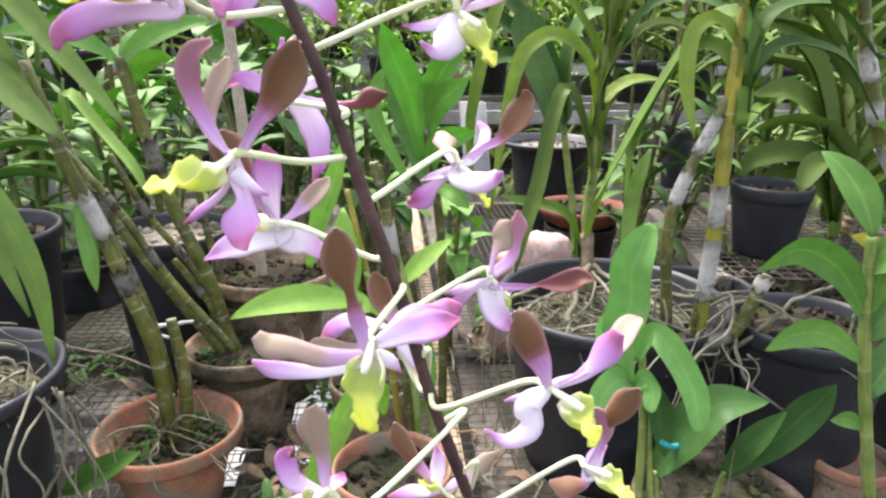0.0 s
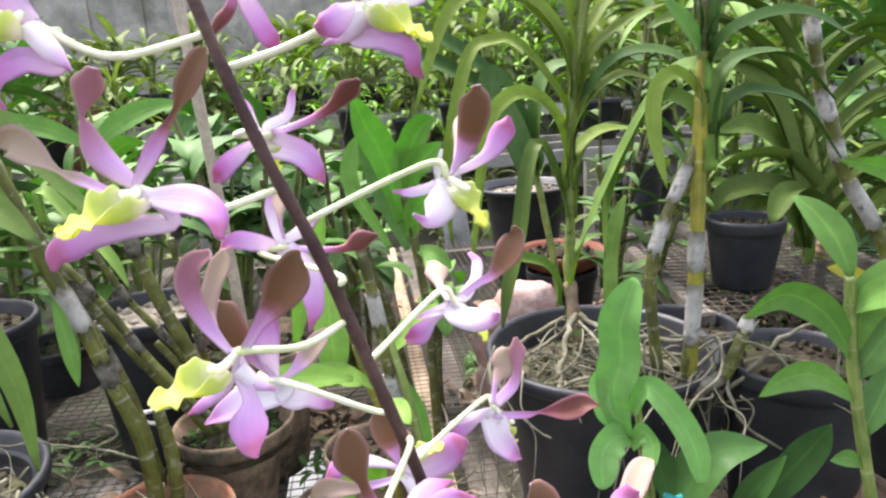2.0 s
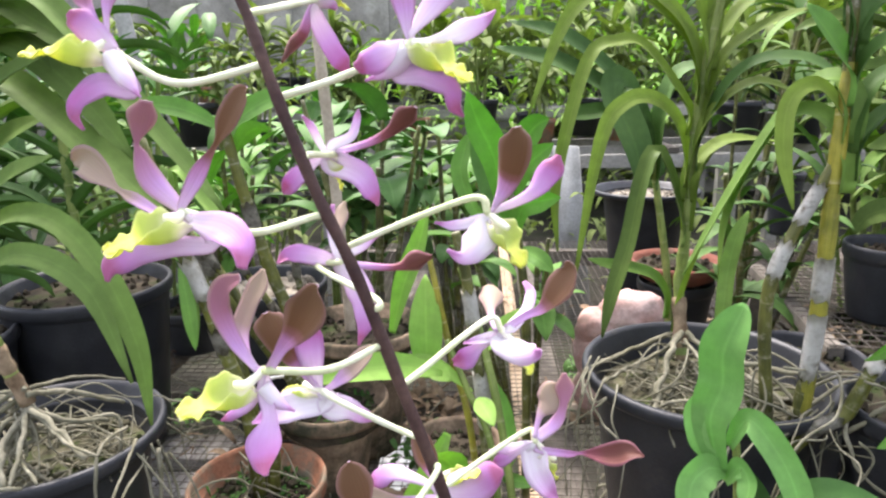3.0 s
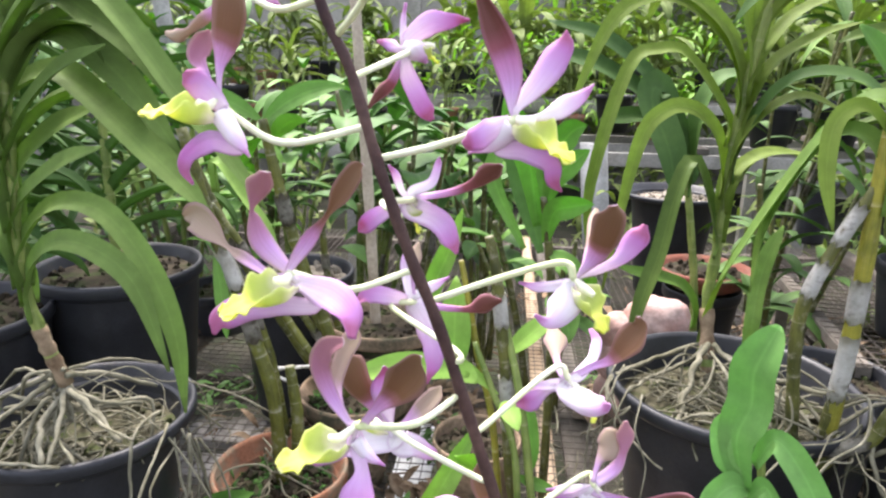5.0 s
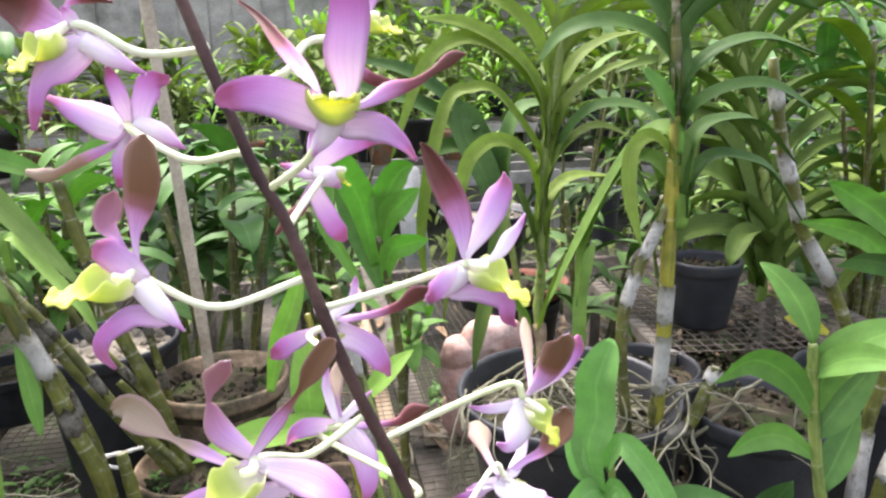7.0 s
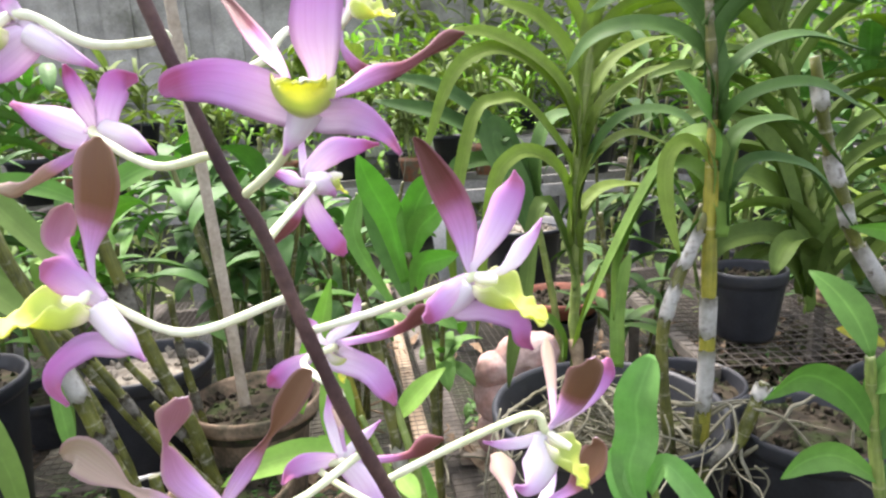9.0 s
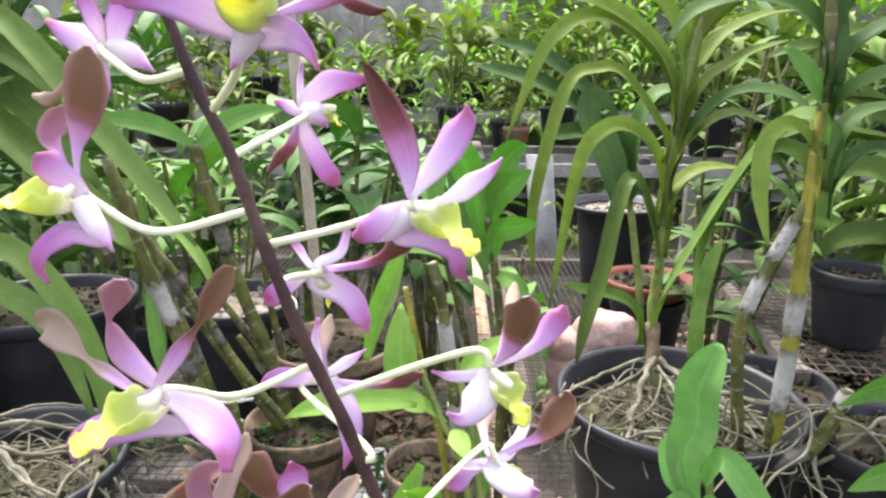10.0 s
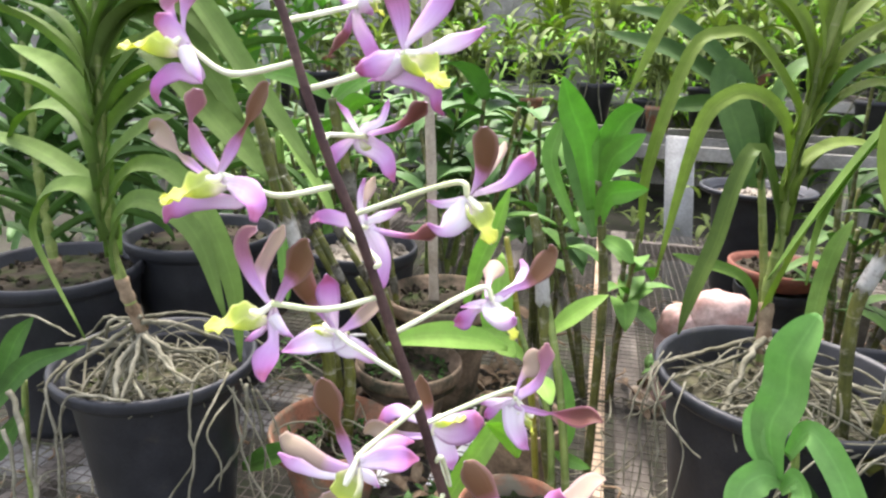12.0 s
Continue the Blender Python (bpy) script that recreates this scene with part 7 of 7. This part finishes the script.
flower([(0.008, 0.272, 1.428), (-0.024, 0.305, 1.428), (-0.017, 0.312, 1.428)],
       None,
       [("white", (-1.9, 0, 2.3, 2.7), (-5, 4.6, 12.5, 3.9), (-5.1, 8, 20.3, 1.4)),
        ("pink", (-3, 0, 0.2, 4.1), (-9.3, -8.6, 4.8, 6.7), (-14, -15.1, 6.6, 5.7), (-16.5, -20, 4.6, 1.1)),
        ("pink", (-0.2, 0, 0.1, 7.8), (6.9, -2.6, -10, 10), (9, -5, -21, 7.3), (6.9, -7, -30.5, 1.1)),
        ("red", (1.1, 0, -0.2, 3), (12.1, 3.2, -2.5, 2.7), (20.5, 5.5, -2.9, 3), (26.6, 7.3, -0.9, 8.2), (32.7, 9, 0.4, 1.8)),
        ("white", (0.6, 0, 2.6, 3.2), (5.8, 5.9, 4.5, 4.6), (11.1, 12, 7.3, 0.9)),
        ("tan", (-0.8, 0, 10.1, 1.8), (-1.4, 6, 16.7, 5.5), (-1, 10, 21, 1.4))])
flower([(0.009, 0.269, 1.414), (0.002, 0.245, 1.417), (-0.009, 0.234, 1.421), (-0.012, 0.234, 1.421)],
       ((-2.6, -0.0, -5.9), (-15.5, -15.0, -3.5), 1.20),
       [("mauve", (-1.6, -0, -0.9, 1.8), (-6.2, -1.6, 7.9, 3.8), (-8.6, -3.2, 17.3, 5.4), (-6.4, -4.2, 23.5, 6.5), (-1.4, -5, 26.6, 3)),
        ("tan", (-3.6, -0, 1.4, 1.8), (-8.7, 5, 7.5, 4.9), (-7.8, 9.9, 14.2, 4.9), (-6.1, 13.6, 19.2, 5.6), (-5.6, 16, 22.7, 1.3)),
        ("brown", (1, -0, -0.4, 2.7), (6.6, -2.4, 7.4, 3.2), (11.2, -4.2, 12.7, 6.2), (16.4, -6.6, 19.8, 10.6), (19.1, -8.4, 25.3, 5.3), (20.3, -9, 27, 1.1)),
        ("pink", (-0.1, -0, -5.7, 4.5), (3, -5.1, -10.6, 3.8), (3.7, -9.7, -14.9, 9.1), (5.2, -13.9, -18.5, 6.4), (6.3, -16, -20.2, 1.4)),
        ("pink", (-3.7, -0, -9.3, 1.8), (-13.6, 5.3, -16.8, 3.5), (-19, 8, -20.8, 0.8)),
        ("spur", (-0.4, -0, -4.9, 5.1), (3.6, -1, -8.5, 4.2), (8.6, -2, -10.2, 0.6))])
flower([(0.017, 0.276, 1.4), (0.038, 0.306, 1.41), (0.043, 0.309, 1.405)],
       ((1.6, 0.0, -3.8), (12.7, -2.0, -14.0), 0.80),
       [("brown", (1.6, 0, 0.6, 3.3), (8.6, 0.2, 5.7, 2.8), (15, 0.4, 9.3, 4.4), (20.7, 0.7, 17.1, 10.7), (23.6, 0.9, 22.9, 7.5), (22.8, 1, 26.5, 2)),
        ("tan", (-2.5, 0, 0.8, 2.1), (-5.6, 13, 3.4, 3.9), (-6, 22, 5.7, 9.8), (-7.1, 28, 7.5, 5.9)),
        ("white", (3.6, 0, 1.6, 4.5), (8.2, 7.2, 5.2, 4), (9.7, 13.3, 9.8, 4.2), (7, 18, 13.1, 1.7)),
        ("white", (-0.5, 0, -3.5, 8.2), (6.3, -8.2, -4.3, 9.1), (12.3, -14.6, -2, 6.1), (15, -18, 0.9, 0.9)),
        ("pink", (-3.1, 0, -3.6, 2.9), (-8.1, 2.7, -7.7, 3.8), (-13.8, 6.3, -14.7, 8.2), (-19.6, 9, -18.2, 2.6)),
        ("white", (-1.5, 0, -2.2, 4.1), (-8.7, 1.1, -4.8, 3.3), (-14.3, 2, -6.9, 0.8))])
flower([(0.014, 0.278, 1.379), (-0.006, 0.276, 1.389), (-0.018, 0.286, 1.388)],
       ((-1.4, 0.0, -1.4), (-16.1, 4.0, -0.9), 0.75),
       [("brown", (-1.9, -0, 1.7, 2.4), (-6.4, -3.8, 11.4, 6.2), (-10.3, -7.6, 20.9, 9.8), (-12.1, -10.5, 28.9, 10.5), (-12.5, -12, 33.1, 2.3)),
        ("pink", (-1.3, 0, 2.8, 3.4), (-2.1, -2.4, 12.9, 8.5), (-1.3, -4.7, 22.3, 9.3), (-1.2, -6, 27.7, 1.4)),
        ("tan", (4.7, 0, 2.9, 2.9), (9.6, 4, 6.9, 6.7), (14, 8, 11.5, 6.2), (15.7, 10, 14.2, 1.2)),
        ("white", (1.3, 0, -3, 8.2), (-10.8, -1.8, -5.6, 11.2), (-19.5, -3, -9.4, 6.9), (-25.9, -4, -12.7, 1)),
        ("white", (2.4, 0, -4.9, 9.7), (8.4, 3.4, -8.3, 7.8), (13.1, 6.3, -12.5, 5.4), (16.1, 8, -14.5, 1))])
flower([(0.026, 0.269, 1.371), (0.02, 0.239, 1.37), (0.022, 0.228, 1.373)],
       ((0.6, -1.2, -1.6), (-3.2, -6.0, -24.5), 1.15),
       [("brown", (-1.6, 0, -2.8, 2.2), (-3.2, -2.5, 7.1, 4.6), (-4.5, -4.9, 15.9, 2.7), (-5.9, -7.2, 24, 9.3), (-6.2, -9.2, 31, 5.7), (-6.2, -10, 33.8, 0.8)),
        ("tan", (-2.2, 0, -4, 2.8), (-13.2, 2, -6.4, 5.4), (-22.2, 3.9, -5, 6.0), (-29.4, 5.3, -4.6, 7.2), (-33, 6, -2, 3.6)),
        ("pink", (0.7, 0, -1.2, 3.1), (9.5, -0.8, 3.2, 6.6), (17.4, -1.5, 5.8, 8.4), (23.2, -2, 7.8, 1.2)),
        ("pink", (1.5, 0, 0.2, 2.2), (11, 5.3, 5.9, 6.4), (17.3, 8, 6.6, 1)),
        ("white", (-2.6, 0, -6.6, 2.2), (-15.1, 1.6, -10.3, 3.8), (-28, 3.2, -10.8, 4.8), (-34, 4, -9, 1)),
        ("spur", (-0.2, 0, -3.2, 4.1), (4.3, 1.1, -6.4, 4.8), (7.3, 2, -10.1, 1))])
flower([(0.028, 0.281, 1.359), (0.052, 0.312, 1.363), (0.056, 0.309, 1.361)],
       ((1.6, 0.0, -5.7), (9.2, 4.0, -15.6), 0.80),
       [("red", (0.5, 0, -3.2, 3), (12.2, -2.9, -2.4, 2.7), (17.1, -4.2, -0.9, 1.4), (26.5, -6.7, 0.9, 8.1), (32.5, -8.4, 3.7, 7.6), (38.1, -10, 3.4, 0.8)),
        ("tan", (-0.8, 0, 1.3, 2.1), (1.2, 3.1, 9, 3), (4.2, 5.1, 13.3, 9), (5.3, 6.9, 18.1, 8.1), (7.4, 8, 20, 2.1)),
        ("mauve", (0.4, 0, 1.4, 4.7), (7.6, 2.7, 7.3, 4.7), (9.9, 4.6, 13.5, 3.2), (10.3, 6.4, 19.6, 7.6), (10, 8, 24.8, 2.1)),
        ("white", (-0.5, 0, -4.2, 9.4), (1.9, -4, -11.5, 10.2), (6.4, -7.4, -15.9, 6.7), (9, -9, -17.4, 1)),
        ("white", (-2.7, 0, -2.5, 4.3), (-11.3, 3.4, -6.9, 4.4), (-18.2, 6, -9.6, 0.9)),
        ("pink", (-6.9, 0, -5.3, 2.6), (-13.6, 8.9, -15.3, 5.4), (-17.8, 14, -20.8, 1.4))])
flower([(0.034, 0.278, 1.345), (0.03, 0.3, 1.316), (0.019, 0.305, 1.336)],
       ((1.5, 0.0, 5.6), (15.5, -4.0, 16.4), 0.80),
       [("brown", (-1.3, 0, 6.9, 2.6), (-4.4, 2.5, 14.5, 8.8), (-6.9, 4.7, 21.4, 9.3), (-8.4, 6, 25.6, 2.1)),
        ("pink", (0.1, 0, 4.4, 4.1), (10.5, -2.3, 6.3, 14.1), (21.6, -5, 14.5, 10.3), (25.9, -6, 17.3, 1.9)),
        ("white", (2.1, 0, 1.1, 7.2), (9.4, -2.6, -7.2, 9.2), (11.7, -4, -12.8, 1.3)),
        ("tan", (-2.5, 0, -1.3, 2.6), (-18.2, 2.7, -6.3, 4.3), (-31.2, 4.9, -7.2, 8.7), (-37.9, 6, -12.1, 1.7)),
        ("pink", (-4.1, 0, 4.8, 2.6), (-18.3, 5.1, 5, 6.4), (-26.6, 7.8, -0.3, 8.2), (-32.5, 10, -6.7, 1.7))])
flower([(0.039, 0.267, 1.329), (0.065, 0.251, 1.349), (0.071, 0.237, 1.355)],
       ((2.9, 0.0, -3.6), (14.4, -6.0, -11.1), 1.15),
       [("brown", (-0.6, 0, -0.2, 2.4), (-4, -2.7, 9.7, 6.7), (-7.8, -5.4, 18.8, 9.4), (-10.4, -7.2, 24.5, 6.4), (-11.8, -8, 27, 0.9)),
        ("pink", (1.6, 0, 1.6, 3.1), (9.5, 0.7, 4.8, 3.4), (14.8, 1.5, 11.7, 8.2), (17.5, 2, 17.3, 4.1)),
        ("tan", (7.6, 0, 5, 2), (19.2, 10.4, 8.5, 6.8), (25.1, 17.3, 13, 7.4), (29, 20, 13.4, 1.5)),
        ("white", (-1.7, 0, -1.3, 4.1), (-6.4, -1.3, -4.4, 7.9), (-6, -2.8, -10.9, 7.2), (-12.1, -4.5, -14.4, 4.4), (-18.4, -6, -10, 1)),
        ("white", (-2.7, 0, -2.4, 2.8), (-8.6, 1.1, -3.9, 2.4), (-12.8, 2, -5.7, 0.7))])
flower([(0.046, 0.281, 1.318), (0.013, 0.255, 1.297), (0.003, 0.25, 1.308)],
       ((-2.0, 0.0, -0.6), (-4.1, -8.0, -4.5), 1.00),
       [("tan", (-1.3, 0, 3, 3.7), (-1.1, -1.9, 15.6, 5.4), (-2.6, -3.8, 26.7, 10.8), (-3, -5, 33.9, 3.8)),
        ("pink", (-3.1, 0, -0.6, 2.6), (-11.5, 0, 2.6, 6.3), (-13.7, 0, 11.2, 6.9), (-11.4, 0, 15.5, 1.5)),
        ("pink", (-0.1, 0, -0.5, 3.3), (2.3, 4.9, -0.2, 5.3), (3.3, 8, 0.6, 1.1)),
        ("pink", (-4.4, 0, -3.4, 3.7), (-12.2, 0, -8.2, 7.5), (-18.4, 0, -15.4, 1.9))])
flower([(0.052, 0.284, 1.295), (0.047, 0.31, 1.255), (0.038, 0.315, 1.257)],
       ((-3.5, 0.0, 0.6), (-8.6, -6.0, 10.4), 0.70),
       [("brown", (-4, 0, 3.6, 3), (-13, 0, 16.2, 6.4), (-19.3, 0, 27.5, 8.8), (-21.1, 0, 34.2, 1.9)),
        ("white", (-2, 0, 4.3, 6), (-2.2, 2.9, 13.6, 6.5), (-3.3, 5, 20, 1.3)),
        ("tan", (2.8, 0, 2.1, 3.5), (11.5, 3.7, 6.1, 6.6), (19, 7.2, 11.3, 6.6), (25.5, 10, 14.6, 1.5)),
        ("pink", (-4.7, 0, -0, 5), (-15.6, 0, -1.7, 6.6), (-24.8, 0, -4.5, 1.3))])
flower([(0.056, 0.288, 1.272), (0.087, 0.286, 1.296), (0.091, 0.276, 1.301)],
       ((3.2, 0.0, -2.6), (17.0, -8.0, -6.5), 1.00),
       [("brown", (4.5, 0, 12.1, 2), (5.6, -2.8, 20.7, 5.9), (9.3, -6, 28.7, 9.2), (11.6, -8.3, 34.1, 7.2), (13.4, -10, 38.2, 1.1)),
        ("mauve", (4, 0, 8.1, 2.8), (4.8, -2.5, 16.9, 7.2), (2.6, -4.7, 24.1, 5.5), (0.5, -6, 28, 1)),
        ("brown", (1.5, 0, -6.6, 2.5), (-6.5, 0.6, -9.4, 8.8), (-12.3, 1, -8.2, 2.5)),
        ("white", (1.3, 0, -4.1, 5), (3.4, 1, 2.5, 6.2), (7.2, 2, 8.2, 2)),
        ("white", (3.6, 0, -2.3, 4.1), (9.2, 2.5, -6.5, 3.3), (12.6, 4, -6.3, 0.8))])
